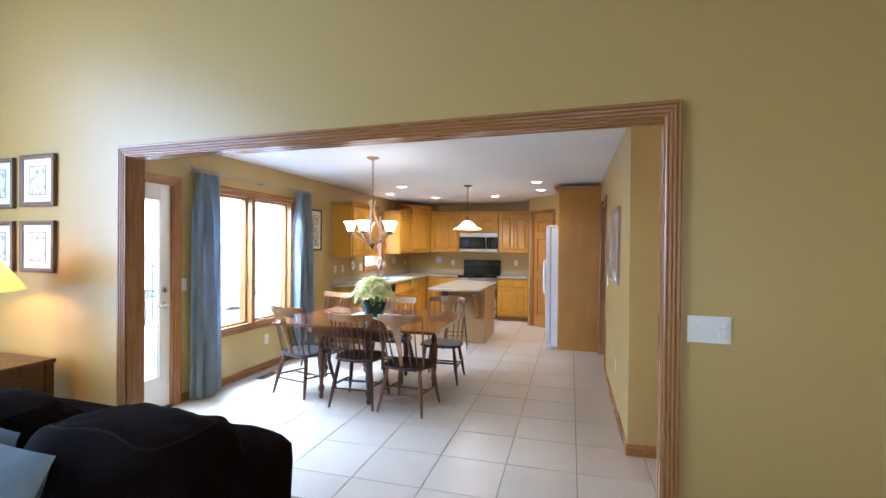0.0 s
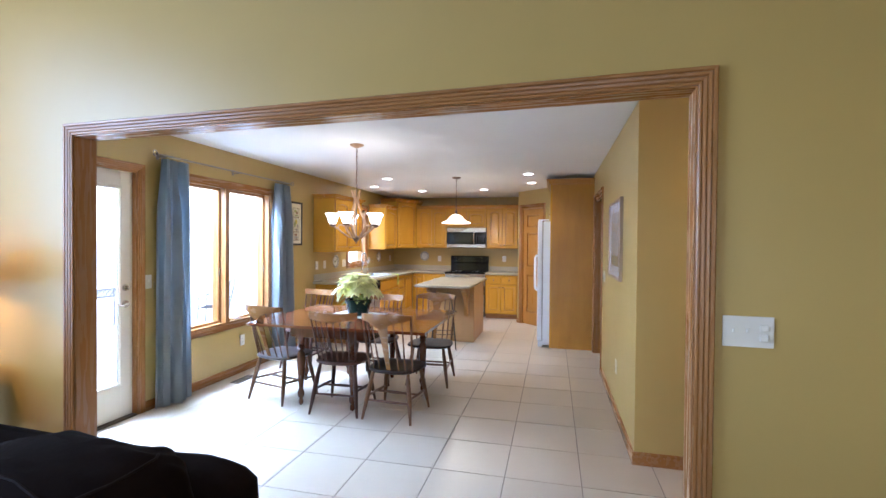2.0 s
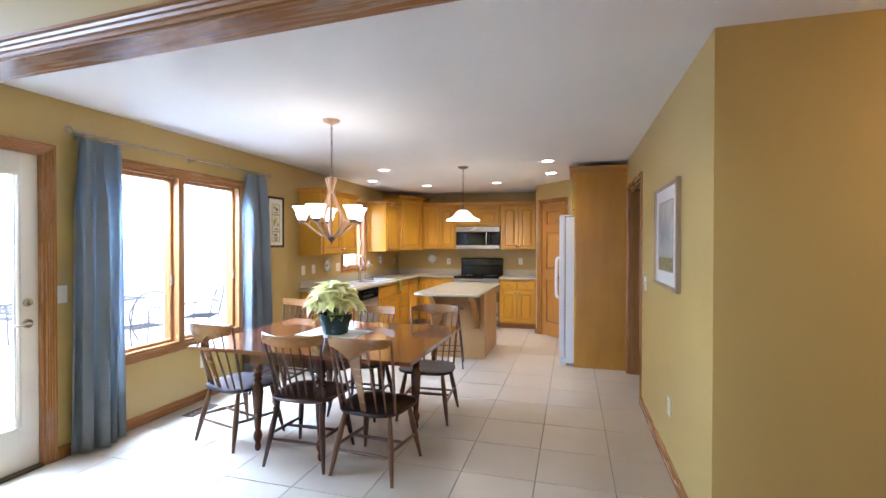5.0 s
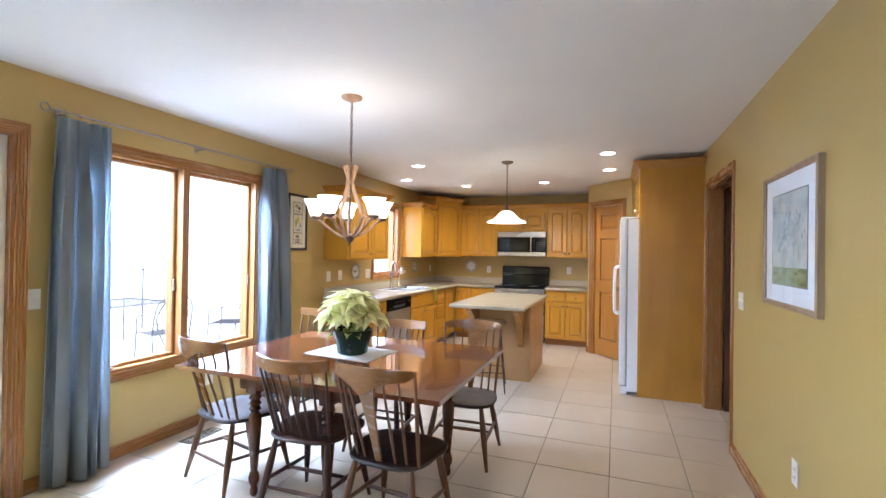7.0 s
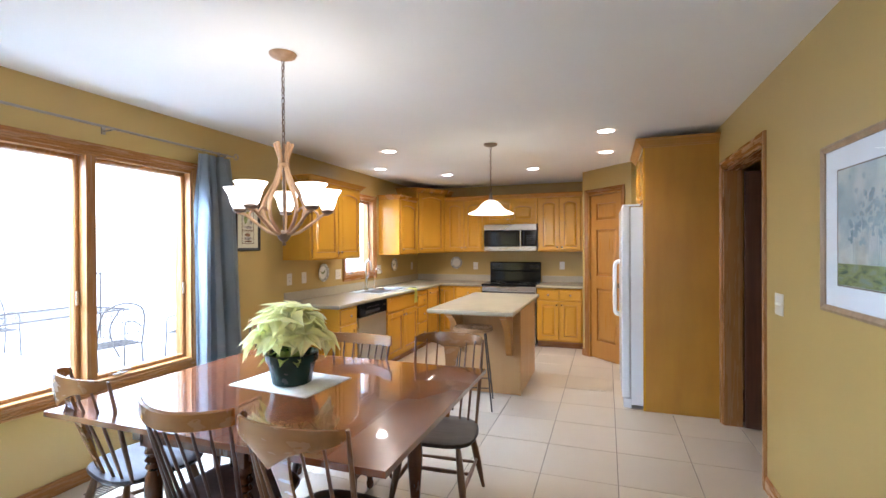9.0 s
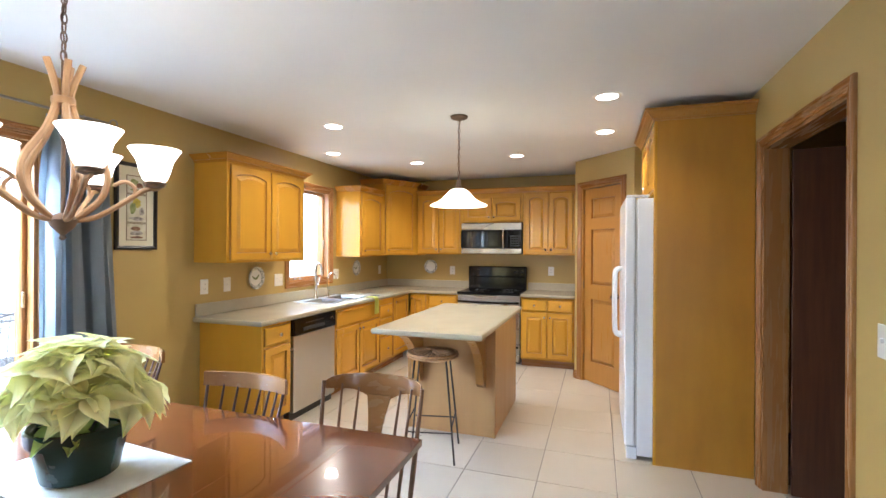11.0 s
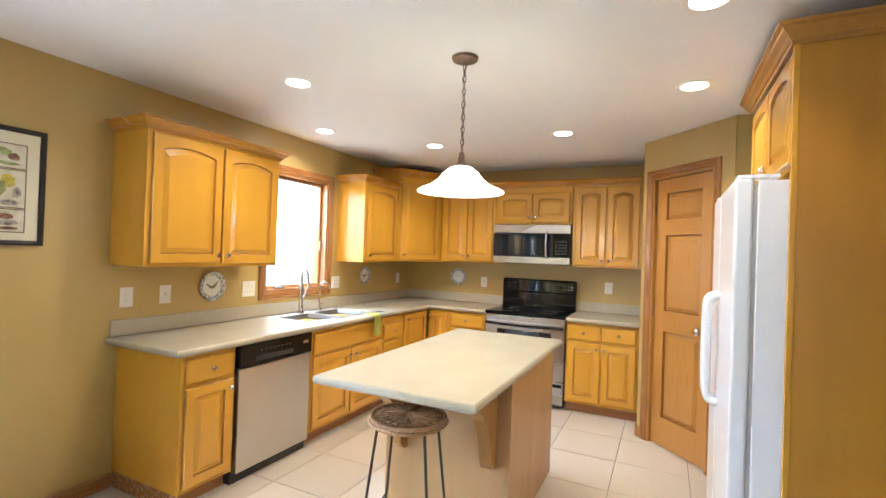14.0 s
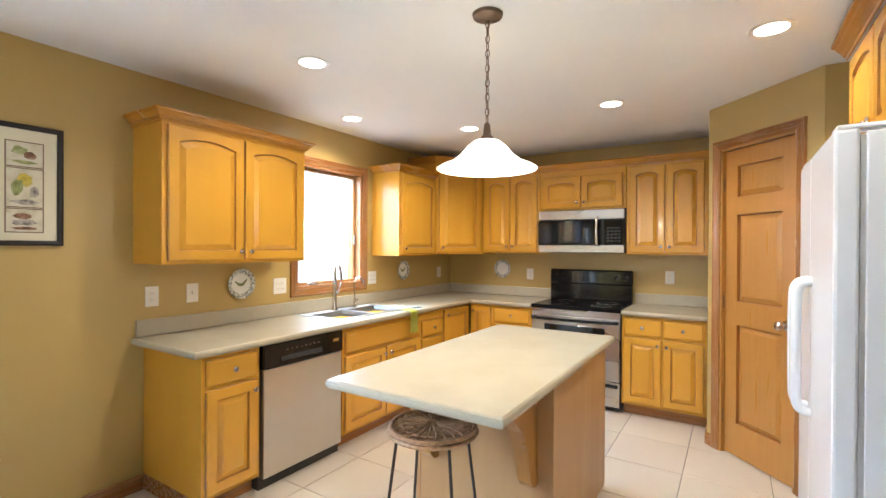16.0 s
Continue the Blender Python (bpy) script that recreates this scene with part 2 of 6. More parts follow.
MATC = material("white_woven_placemat", (0.70, 0.68, 0.62), 0.8, second=(0.62, 0.60, 0.54), scale=30, bump=0.6, bump_scale=280)
TOWEL = material("lime_terry_towel", (0.55, 0.56, 0.09), 0.9, second=(0.48, 0.49, 0.07), scale=20, bump=0.8, bump_scale=300)
PAPER = material("cream_mat_board", (0.72, 0.68, 0.52), 0.7, second=(0.69, 0.65, 0.49), scale=6)
PAPERW = material("white_mat_board", (0.78, 0.78, 0.78), 0.6, second=(0.75, 0.75, 0.76), scale=6)
FRAMEB = material("black_frame_lacquer", (0.015, 0.012, 0.012), 0.35, scale=12)
FRAMEG = wood("champagne_frame", (0.36, 0.25, 0.15), (0.27, 0.18, 0.10), 0.35)
FRAMEW = wood("weathered_frame_wood", (0.20, 0.135, 0.08), (0.13, 0.085, 0.05), 0.5, bump=0.4)
LEGIRON = material("dark_iron_rod", (0.03, 0.022, 0.018), 0.5, 0.3, second=(0.05, 0.035, 0.03), scale=30)
WICKER = wood("woven_rattan", (0.44, 0.25, 0.11), (0.27, 0.135, 0.05), 0.5, grain=(20, 20, 20), vary=0.15, bump=0.4)
WALNUT = wood("rustic_table_wood", (0.13, 0.068, 0.022), (0.075, 0.036, 0.011), 0.4, grain=(1, 12, 12), bump=0.3)
CHINA = material("blue_white_china", (0.66, 0.66, 0.62), 0.15, second=(0.16, 0.18, 0.16), scale=62, detail=3, amount=1.0)
CHINAW = material("white_china", (0.72, 0.72, 0.68), 0.15, second=(0.66, 0.66, 0.62), scale=12)
BIRD = material("olive_bird_glaze", (0.16, 0.20, 0.07), 0.3, scale=30)
PATIO = material("pale_patio_concrete", (0.52, 0.51, 0.49), 0.85, second=(0.44, 0.43, 0.41), scale=2, bump=0.4, bump_scale=80)
VENT = material("bronze_floor_register", (0.10, 0.07, 0.045), 0.4, 0.6, scale=20)


def glass_material(name):
    mat = bpy.data.materials.new(name)
    mat.use_nodes = True
    b = mat.node_tree.nodes["Principled BSDF"]
    b.inputs["Transmission Weight"].default_value = 1.0
    b.inputs["Roughness"].default_value = 0.0
    b.inputs["IOR"].default_value = 1.1
    b.inputs["Base Color"].default_value = (0.97, 0.99, 1, 1)
    return mat


GLASS = glass_material("clear_window_glass")


def let_light_through(mat, color, share):
    """Thin cloth and leaves pass part of the light on."""
    n, l = mat.node_tree.nodes, mat.node_tree.links
    thin, mix, out = n.new("ShaderNodeBsdfTranslucent"), n.new("ShaderNodeMixShader"), n["Material Output"]
    thin.inputs["Color"].default_value = (*color, 1)
    mix.inputs[0].default_value = share
    l.new(n["Principled BSDF"].outputs[0], mix.inputs[1])
    l.new(thin.outputs[0], mix.inputs[2])
    l.new(mix.outputs[0], out.inputs["Surface"])


let_light_through(BRACT, (0.97, 0.97, 0.60), 0.5)
let_light_through(LEAF, (0.45, 0.60, 0.12), 0.3)
let_light_through(CURTAIN, (0.24, 0.36, 0.48), 0.10)
let_light_through(LSHADE, (1.0, 0.80, 0.45), 0.5)


def painting(name, stops, scale, stretch=(1, 1, 1)):
    """Loose watercolour: washes of a few colours by noise."""
    mat = bpy.data.materials.new(name)
    mat.use_nodes = True
    n, l = mat.node_tree.nodes, mat.node_tree.links
    tc, mp, tex, ramp = n.new("ShaderNodeTexCoord"), n.new("ShaderNodeMapping"), n.new("ShaderNodeTexNoise"), n.new("ShaderNodeValToRGB")
    mp.inputs["Scale"].default_value = stretch
    tex.inputs["Scale"].default_value, tex.inputs["Detail"].default_value = scale, 7
    l.new(tc.outputs["Object"], mp.inputs[0])
    l.new(mp.outputs[0], tex.inputs["Vector"])
    l.new(tex.outputs["Fac"], ramp.inputs[0])
    els = ramp.color_ramp.elements
    els[0].position, els[0].color = stops[0][0], (*stops[0][1], 1)
    els[1].position, els[1].color = stops[-1][0], (*stops[-1][1], 1)
    for p, c in stops[1:-1]:
        e = els.new(p)
        e.color = (*c, 1)
    l.new(ramp.outputs[0], n["Principled BSDF"].inputs["Base Color"])
    n["Principled BSDF"].inputs["Roughness"].default_value = 0.6
    return mat


ART1 = painting("watercolour_wash", [(0.3, (0.20, 0.27, 0.28)), (0.45, (0.36, 0.41, 0.40)), (0.56, (0.52, 0.53, 0.48)), (0.72, (0.34, 0.28, 0.21))], 5)
ART2 = painting("watercolour_trees", [(0.3, (0.14, 0.20, 0.22)), (0.5, (0.26, 0.33, 0.34)), (0.7, (0.42, 0.45, 0.43))], 12)
ART3 = painting("watercolour_meadow", [(0.3, (0.07, 0.10, 0.05)), (0.5, (0.24, 0.26, 0.08)), (0.7, (0.22, 0.27, 0.20))], 14, (1, 0.6, 3))
ART4 = painting("sepia_print", [(0.3, (0.48, 0.44, 0.30)), (0.45, (0.62, 0.58, 0.44)), (0.6, (0.68, 0.65, 0.52)), (0.72, (0.50, 0.50, 0.34))], 18)
ART5 = painting("botanical_print", [(0.3, (0.2, 0.24, 0.16)), (0.42, (0.5, 0.52, 0.42)), (0.5, (0.72, 0.72, 0.68)), (0.7, (0.76, 0.76, 0.72))], 22)


# ---- mesh helpers ----
def mesh_object(name, bm, mat, parent=None, label="", smooth=False, kind="", loc=None):
    me = bpy.data.meshes.new(name)
    bmesh.ops.recalc_face_normals(bm, faces=bm.faces)
    if smooth:
        for f in bm.faces:
            f.smooth = True
    bm.to_mesh(me)
    bm.free()
    me.materials.append(mat)
    if smooth:
        me.set_sharp_from_angle(angle=radians(40))
    ob = new(name, me)
    if parent:
        ob.parent = parent
    if loc:
        ob.location = loc
    return tagged(ob, label, kind=kind)


def part(name, bm, mat, parent, label="", smooth=False, loc=None):
    return mesh_object(name, bm, mat, parent, label, smooth, loc=loc)


def structure(name, bm, mat, label=""):
    return mesh_object(name, bm, mat, None, label, kind="structure")


def thing(name, x, y, z, rz=0, label="", category="", group=""):
    ob = new(name)
    ob.empty_display_size = 0.1
    ob.matrix_basis = pose(x, y, z, 0, 0, rz)
    return tagged(ob, label, category, group)


def box(bm, x0, x1, y0, y1, z0, z1, bevel=0.0, m=None):
    made = bmesh.ops.create_cube(bm, size=1)["verts"]
    bmesh.ops.transform(bm, verts=made, matrix=Matrix.LocRotScale(((x0 + x1) / 2, (y0 + y1) / 2, (z0 + z1) / 2), None, (abs(x1 - x0), abs(y1 - y0), abs(z1 - z0))))
    if bevel:
        edges = list({e for v in made for e in v.link_edges})
        made = bmesh.ops.bevel(bm, geom=edges, offset=bevel, segments=2, affect='EDGES', profile=0.5)["verts"]
    if m is not None:
        bmesh.ops.transform(bm, verts=made, matrix=m)
    return bm


def boxes(*rows, bevel=0.0):
    bm = bmesh.new()
    for r in rows:
        box(bm, *r, bevel=bevel)
    return bm


def tube(bm, pts, radii, seg=8, caps=True):
    """A round bar through points, with a radius at each."""
    pts = [Vector(p) for p in pts]
    if not hasattr(radii, "__len__"):
        radii = [radii] * len(pts)
    rings, side = [], None
    for i, p in enumerate(pts):
        d = (pts[min(i + 1, len(pts) - 1)] - pts[max(i - 1, 0)]).normalized()
        if side is None:
            side = d.orthogonal().normalized()
        side = (side - d * side.dot(d)).normalized()
        up = d.cross(side)
        rings.append([bm.verts.new(p + radii[i] * (math.cos(a) * side + math.sin(a) * up)) for a in [2 * math.pi * k / seg for k in range(seg)]])
    for a, b in zip(rings, rings[1:]):
        for k in range(seg):
            bm.faces.new((a[k], a[(k + 1) % seg], b[(k + 1) % seg], b[k]))
    if caps:
        bm.faces.new(rings[0][::-1])
        bm.faces.new(rings[-1])
    return bm


def lathe(bm, profile, seg=24, at=(0, 0, 0), closed_ends=True):
    """Turns (radius, height) points about the upright axis."""
    rings = []
    for r, z in profile:
        rings.append([bm.verts.new((at[0] + r * math.cos(2 * math.pi * k / seg), at[1] + r * math.sin(2 * math.pi * k / seg), at[2] + z)) for k in range(seg)])
    for a, b in zip(rings, rings[1:]):
        for k in range(seg):
            bm.faces.new((a[k], a[(k + 1) % seg], b[(k + 1) % seg], b[k]))
    if closed_ends:
        bm.faces.new(rings[0][::-1])
        bm.faces.new(rings[-1])
    return bm


def smooth_line(pts, steps=5):
    """Catmull-Rom through the points."""
    pts = [Vector(p) for p in pts]
    out = []
    for i in range(len(pts) - 1):
        p0, p1, p2, p3 = pts[max(i - 1, 0)], pts[i], pts[i + 1], pts[min(i + 2, len(pts) - 1)]
        for k in range(steps):
            t = k / steps
            out.append(0.5 * ((2 * p1) + (p2 - p0) * t + (2 * p0 - 5 * p1 + 4 * p2 - p3) * t * t + (3 * p1 - p0 - 3 * p2 + p3) * t ** 3))
    out.append(pts[-1])
    return out


def sweep(bm, path, profile, m=Matrix(), closed=False):
    """A moulding with mitred corners. path: 2D points; profile: (offset to the right of the path, height) points; m lifts the 2D plane into space."""
    n = len(path)
    P = [Vector(p).to_2d() for p in path]
    rings = []
    for i in range(n):
        a = P[i] - P[i - 1] if (i or closed) else None
        b = P[(i + 1) % n] - P[i] if (i < n - 1 or closed) else None
        na = Vector((a.y, -a.x)).normalized() if a else None
        nb = Vector((b.y, -b.x)).normalized() if b else None
        if na is None:
            off = nb
        elif nb is None:
            off = na
        else:
            off = (na + nb) / (1 + na.dot(nb))
        rings.append([bm.verts.new(m @ Vector((P[i].x + off.x * u, P[i].y + off.y * u, v))) for u, v in profile])
    k = len(profile)
    for i in range(n if closed else n - 1):
        a, b = rings[i], rings[(i + 1) % n]
        for j in range(k):
            bm.faces.new((a[j], a[(j + 1) % k], b[(j + 1) % k], b[j]))
    if not closed:
        bm.faces.new(rings[0][::-1])
        bm.faces.new(rings[-1])
    return bm


# (2D plane) x right, y up on a wall that faces the given way; height = out of the wall
def wall_plane(x, y, facing):
    rz = {"-y": 0, "+x": 90, "+y": 180, "-x": -90}[facing]
    return Matrix.Translation((x, y, 0)) @ Matrix.Rotation(radians(rz), 4, 'Z') @ Matrix(((1, 0, 0, 0), (0, 0, -1, 0), (0, 1, 0, 0), (0, 0, 0, 1)))


CASING = [(0.0, 0.0), (0.0, 0.010), (0.006, 0.013), (0.014, 0.013), (0.019, 0.009), (0.024, 0.015), (0.036, 0.017), (0.041, 0.012), (0.046, 0.018),
          (0.058, 0.020), (0.063, 0.015), (0.068, 0.022), (0.082, 0.022), (0.088, 0.016), (0.088, 0.0)]


def scaled(profile, w, d):
    mw, md = max(u for u, v in profile), max(v for u, v in profile)
    return [(u / mw * w, v / md * d) for u, v in profile]


CROWN = [(0.0, 0.0), (0.006, 0.0), (0.008, 0.012), (0.014, 0.014), (0.022, 0.028), (0.036, 0.042), (0.040, 0.050), (0.052, 0.054), (0.052, 0.066), (0.0, 0.066)]


def frame_parts(parent, mat_v, mat_h, x0, x1, z0, z1, prof, m, name="frame"):
    """A mitred rectangular frame round (x0..x1, z0..z1), growing outwards."""
    bm = bmesh.new()
    sweep(bm, [(x0, z0), (x0, z1), (x1, z1), (x1, z0)], [(-u, v) for u, v in prof], m, closed=True)
    return part(name, bm, mat_v, parent)
# ---- the plan ----
LW, RW, BW, CH = -3.28, 0.65, 11.45, 2.42
SW0, SW1 = 3.86, 3.98            # wall with the wide opening
OPL, OPR, OPH = -2.594, 0.634, 2.069
WT = 0.16
WEST = LW - WT


def wall_with_holes(name, axis, at, thick, a0, a1, z1, holes, mat=WALL, label="", z0=0.0):
    """A wall along x or y at a place, with rectangular openings (from, to, bottom, top)."""
    bm = bmesh.new()
    cuts = sorted(holes)
    cur = a0
    spans = []
    for h0, h1, b, t in cuts:
        if h0 > cur:
            spans.append((cur, h0, z0, z1))
        if b > z0:
            spans.append((h0, h1, z0, b))
        if t < z1:
            spans.append((h0, h1, t, z1))
        cur = h1
    if cur < a1:
        spans.append((cur, a1, z0, z1))
    for s0, s1, b, t in spans:
        if axis == "y":
            box(bm, at, at + thick, s0, s1, b, t)
        else:
            box(bm, s0, s1, at, at + thick, b, t)
    return structure(name, bm, mat, label)


# window and door openings in the west wall: y from, y to, bottom, top
WIN = (5.42, 6.925, 0.575, 2.045)
KWIN = (9.14, 9.89, 1.08, 2.085)
PDOOR = (4.26, 5.09, 0.0, 2.045)
wall_with_holes("wall_west", "y", LW - WT, WT, 4.14, BW + 0.15, CH + 0.1, [WIN, KWIN, PDOOR], label="mustard painted dining and kitchen wall with window and door openings")
wall_with_holes("wall_north", "x", BW, 0.15, LW, 0.9, CH + 0.1, [], label="mustard painted kitchen back wall")
HALL = (7.43, 8.43, 0.0, 2.055)
wall_with_holes("wall_east", "y", RW, 0.13, 5.21, BW, CH + 0.1, [HALL], label="mustard painted long wall with a doorway")
wall_with_holes("wall_opening", "x", SW0, SW1 - SW0, -5.0, 3.2, 4.3, [(OPL - 0.012, OPR + 0.012, 0.0, OPH + 0.012)], label="mustard painted wall with a wide cased opening")
wall_with_holes("wall_passage", "x", 5.21, 0.13, RW + 0.13, 3.2, CH + 0.1, [], label="mustard painted end of a passage wall")
wall_with_holes("wall_passage_end", "y", 3.2, 0.12, 3.86, 5.34, CH + 0.1, [], label="mustard painted passage end")
# living room round the camera
wall_with_holes("wall_living_west", "y", -5.0, 0.15, -2.8, SW0 + 0.26, 4.3, [(0.3, 2.9, 0.5, 3.5)], label="mustard painted living room wall with a tall window")
# unseen rear wall; its window is added to let the fill light in
wall_with_holes("wall_living_south", "x", -2.8, 0.15, -4.85, 1.41, 4.3, [(-1.2, 1.1, 0.4, 2.2)], label="mustard painted unseen living room rear wall with an added window")
wall_with_holes("wall_living_east", "y", 1.41, 0.12, -2.8, SW0, 4.3, [], label="mustard painted living room side wall")
# little hall behind the doorway
wall_with_holes("wall_hall", "y", 2.0, 0.1, 5.34, 9.6, CH + 0.1, [], label="plain hall wall")
wall_with_holes("wall_hall_end", "x", 9.5, 0.1, RW + 0.13, 2.0, CH + 0.1, [], label="plain hall end wall")

# slanting pantry wall: from the counter end to the refrigerator alcove
P0, P1 = Vector((-0.53, 10.56)), Vector((0.04, 9.93))
PD = (P1 - P0).normalized()
PA = math.degrees(math.atan2(PD.y, PD.x))
PM = Matrix.Translation((P0.x, P0.y, 0)) @ Matrix.Rotation(radians(PA), 4, 'Z')
PL = (P1 - P0).length
DO0, DO1 = 0.112, 0.690
bm = bmesh.new()
for s0, s1, b, t in [(0, DO0, 0, CH + 0.1), (DO0, DO1, 2.11, CH + 0.1), (DO1, PL, 0, CH + 0.1)]:
    box(bm, s0, s1, 0, 0.12, b, t, m=PM)
structure("wall_pantry", bm, WALL, "mustard painted slanting pantry wall")
bm = boxes((P0.x, P0.x + 0.1, 10.64, BW, 0, CH + 0.1), (P1.x + 0.002, RW, 9.935, 10.04, 0, CH + 0.1))
structure("wall_pantry_return", bm, WALL, "mustard painted pantry return walls")

SLANT = math.tan(radians(3.0))      # the wall with the opening runs a little askew


def slab(bm, x0, x1, y0, y1, z0, z1, skew_front=False, skew_back=False):
    """A level slab, of which an end may run along the slanting wall."""
    f0, f1 = (SLANT * (0.70 - x) if skew_front else 0.0 for x in (x0, x1))
    b0, b1 = (SLANT * (0.70 - x) if skew_back else 0.0 for x in (x0, x1))
    ring = [(x0, y0 + f0), (x1, y0 + f1), (x1, y1 + b1), (x0, y1 + b0)]
    lo, hi = ([bm.verts.new((x, y, z)) for x, y in ring] for z in (z0, z1))
    bm.faces.new(lo[::-1])
    bm.faces.new(hi)
    for j in range(4):
        bm.faces.new((lo[j], lo[(j + 1) % 4], hi[(j + 1) % 4], hi[j]))
    return bm


structure("ceiling", slab(slab(bmesh.new(), LW, RW, SW0 + 0.06, BW, CH, CH + 0.08, True), RW, 3.2, SW0 + 0.06, 5.21, CH, CH + 0.08, True), CEIL, "smooth white painted ceiling")
structure("ceiling_hall", boxes((RW + 0.13, 2.0, 5.34, 9.5, CH, CH + 0.08)), CEIL, "white hall ceiling")
structure("ceiling_living", boxes((-5.0, 1.53, -2.8, SW0 + 0.3, 4.3, 4.4)), CEIL, "high white living room ceiling")
floor = structure("floor", slab(slab(bmesh.new(), WEST, 2.0, SW0 + 0.072, BW, -0.08, -0.004, True), 2.0, 3.2, SW0 + 0.072, 5.21, -0.08, -0.004, True), GROUT, "beige ceramic tile floor with grey grout lines")
structure("floor_living", slab(bmesh.new(), -5.0, 1.41, -2.8, SW0 + 0.07, -0.08, 0.0, False, True), CARPET, "beige living room carpet")
structure("ground", boxes((-1500, WEST, -1500, 1500, -0.55, -0.20)), PATIO, "pale concrete patio")
structure("ground_east", boxes((3.5, 200, -200, 200, -0.35, -0.12)), PATIO, "pale ground")

# cased opening: jamb lining and reeded casing on the living room side
bm = boxes((OPL - 0.012, OPL + 0.006, SW0, SW1, 0, OPH + 0.012), (OPR - 0.006, OPR + 0.012, SW0, SW1, 0, OPH + 0.012))
structure("trim_opening_jamb", bm, OAK, "oak jamb lining of the wide opening")
structure("trim_opening_head", boxes((OPL + 0.006, OPR - 0.006, SW0, SW1, OPH - 0.006, OPH + 0.012)), OAK_X, "oak head lining of the wide opening")
BIGC = scaled(CASING, 0.066, 0.022)


def casing(names, mats, m, a0, a1, z1, prof, z0=0.0, bottom=False):
    """Door or window casing of separate mitred sides (and a bottom)."""
    mm = m
    bm_side, bm_head = bmesh.new(), bmesh.new()

    def seg(bm, p, q, sp, sq, normal):
        ra = [bm.verts.new(mm @ Vector((p[0] + normal[0] * u + sp * u * abs(normal[1]), p[1] + normal[1] * u + sp * u * abs(normal[0]), v))) for u, v in prof]
        rb = [bm.verts.new(mm @ Vector((q[0] + normal[0] * u + sq * u * abs(normal[1]), q[1] + normal[1] * u + sq * u * abs(normal[0]), v))) for u, v in prof]
        k = len(prof)
        for j in range(k):
            bm.faces.new((ra[j], ra[(j + 1) % k], rb[(j + 1) % k], rb[j]))
        bm.faces.new(ra[::-1])
        bm.faces.new(rb)

    low = -1 if bottom else 0
    seg(bm_side, (a0, z0), (a0, z1), low, 1, (-1, 0))
    seg(bm_side, (a1, z0), (a1, z1), low, 1, (1, 0))
    seg(bm_head, (a0, z1), (a1, z1), -1, 1, (0, 1))
    if bottom:
        seg(bm_head, (a0, z0), (a1, z0), -1, 1, (0, -1))
    return bm_side, bm_head


def casing_structure(stem, label, mats, m, a0, a1, z1, prof, z0=0.0, bottom=False, parent=None):
    s, h = casing(None, mats, m, a0, a1, z1, prof, z0, bottom)
    if parent:
        part("casing_side", s, mats[0], parent)
        part("casing_head", h, mats[1], parent)
    else:
        structure(stem + "_side", s, mats[0], label)
        structure(stem + "_head", h, mats[1], label)


# for a wall facing -y the plane runs with x; facing +x it runs with y (turned by 90 degrees); facing -x with -y
casing_structure("trim_opening_casing", "reeded oak casing round the wide opening", (OAK, OAK_X), wall_plane(0, SW0, "-y"), OPL, OPR, OPH, BIGC)
casing_structure("trim_opening_casing_back", "oak casing on the dining side of the opening", (OAK, OAK_X), wall_plane(0, SW1, "+y"), -OPR, -OPL, OPH, scaled(CASING, 0.068, 0.018))
CAS = scaled(CASING, 0.060, 0.018)
WP = wall_plane(LW, 0, "+x")

# ---- patio door ----
door = thing("door_1", LW - 0.06, (PDOOR[0] + PDOOR[1]) / 2, 0.0, 90, "cream painted glazed patio door, closed, with nickel lever", "door")
tagged(door, kind="structure")
dw = (PDOOR[1] - PDOOR[0]) / 2 - 0.02
gx0, gx1, gz0, gz1 = -dw + 0.10, dw - 0.105, 0.28, 1.90
bm = boxes((-dw, gx0, -0.022, 0.022, 0.015, 2.03), (gx1, dw, -0.022, 0.022, 0.015, 2.03), (gx0, gx1, -0.022, 0.022, 0.015, gz0), (gx0, gx1, -0.022, 0.022, gz1, 2.03), bevel=0.002)
part("door_slab", bm, DOORP, door)
bm = bmesh.new()
sweep(bm, [(gx0, gz0), (gx0, gz1), (gx1, gz1), (gx1, gz0)], [(0.022, 0), (0.022, 0.008), (0.012, 0.014), (0.0, 0.01), (-0.006, 0.002), (-0.006, 0)], wall_plane(0, -0.022, "-y"), closed=True)
part("glazing_bead", bm, DOORP, door)
g = part("pane", boxes((gx0 - 0.004, gx1 + 0.004, -0.004, 0.004, gz0 - 0.004, gz1 + 0.004)), GLASS, door, "clear glass pane")
g.visible_shadow = False
bm = boxes((gx1 - 0.03, gx1 - 0.012, -0.019, -0.012, gz0 + 0.01, gz1 - 0.01))
part("blind_track", bm, WHITE, door)
kn = bmesh.new()
bmesh.ops.create_cone(kn, cap_ends=True, segments=20, radius1=0.031, radius2=0.027, depth=0.012, matrix=Matrix.Translation((dw - 0.062, -0.028, 0.94)) @ Matrix.Rotation(radians(90), 4, 'X'))
tube(kn, [(dw - 0.062, -0.03, 0.94), (dw - 0.062, -0.062, 0.94)], 0.010)
tube(kn, smooth_line([(dw - 0.062, -0.062, 0.94), (dw - 0.09, -0.066, 0.944), (dw - 0.13, -0.062, 0.936), (dw - 0.165, -0.06, 0.944)]), 0.008)
part("door_handle", kn, CHROME, door, "satin nickel lever handle", True)
kn = bmesh.new()
bmesh.ops.create_cone(kn, cap_ends=True, segments=20, radius1=0.03, radius2=0.024, depth=0.018, matrix=Matrix.Translation((dw - 0.062, -0.03, 1.075)) @ Matrix.Rotation(radians(90), 4, 'X'))
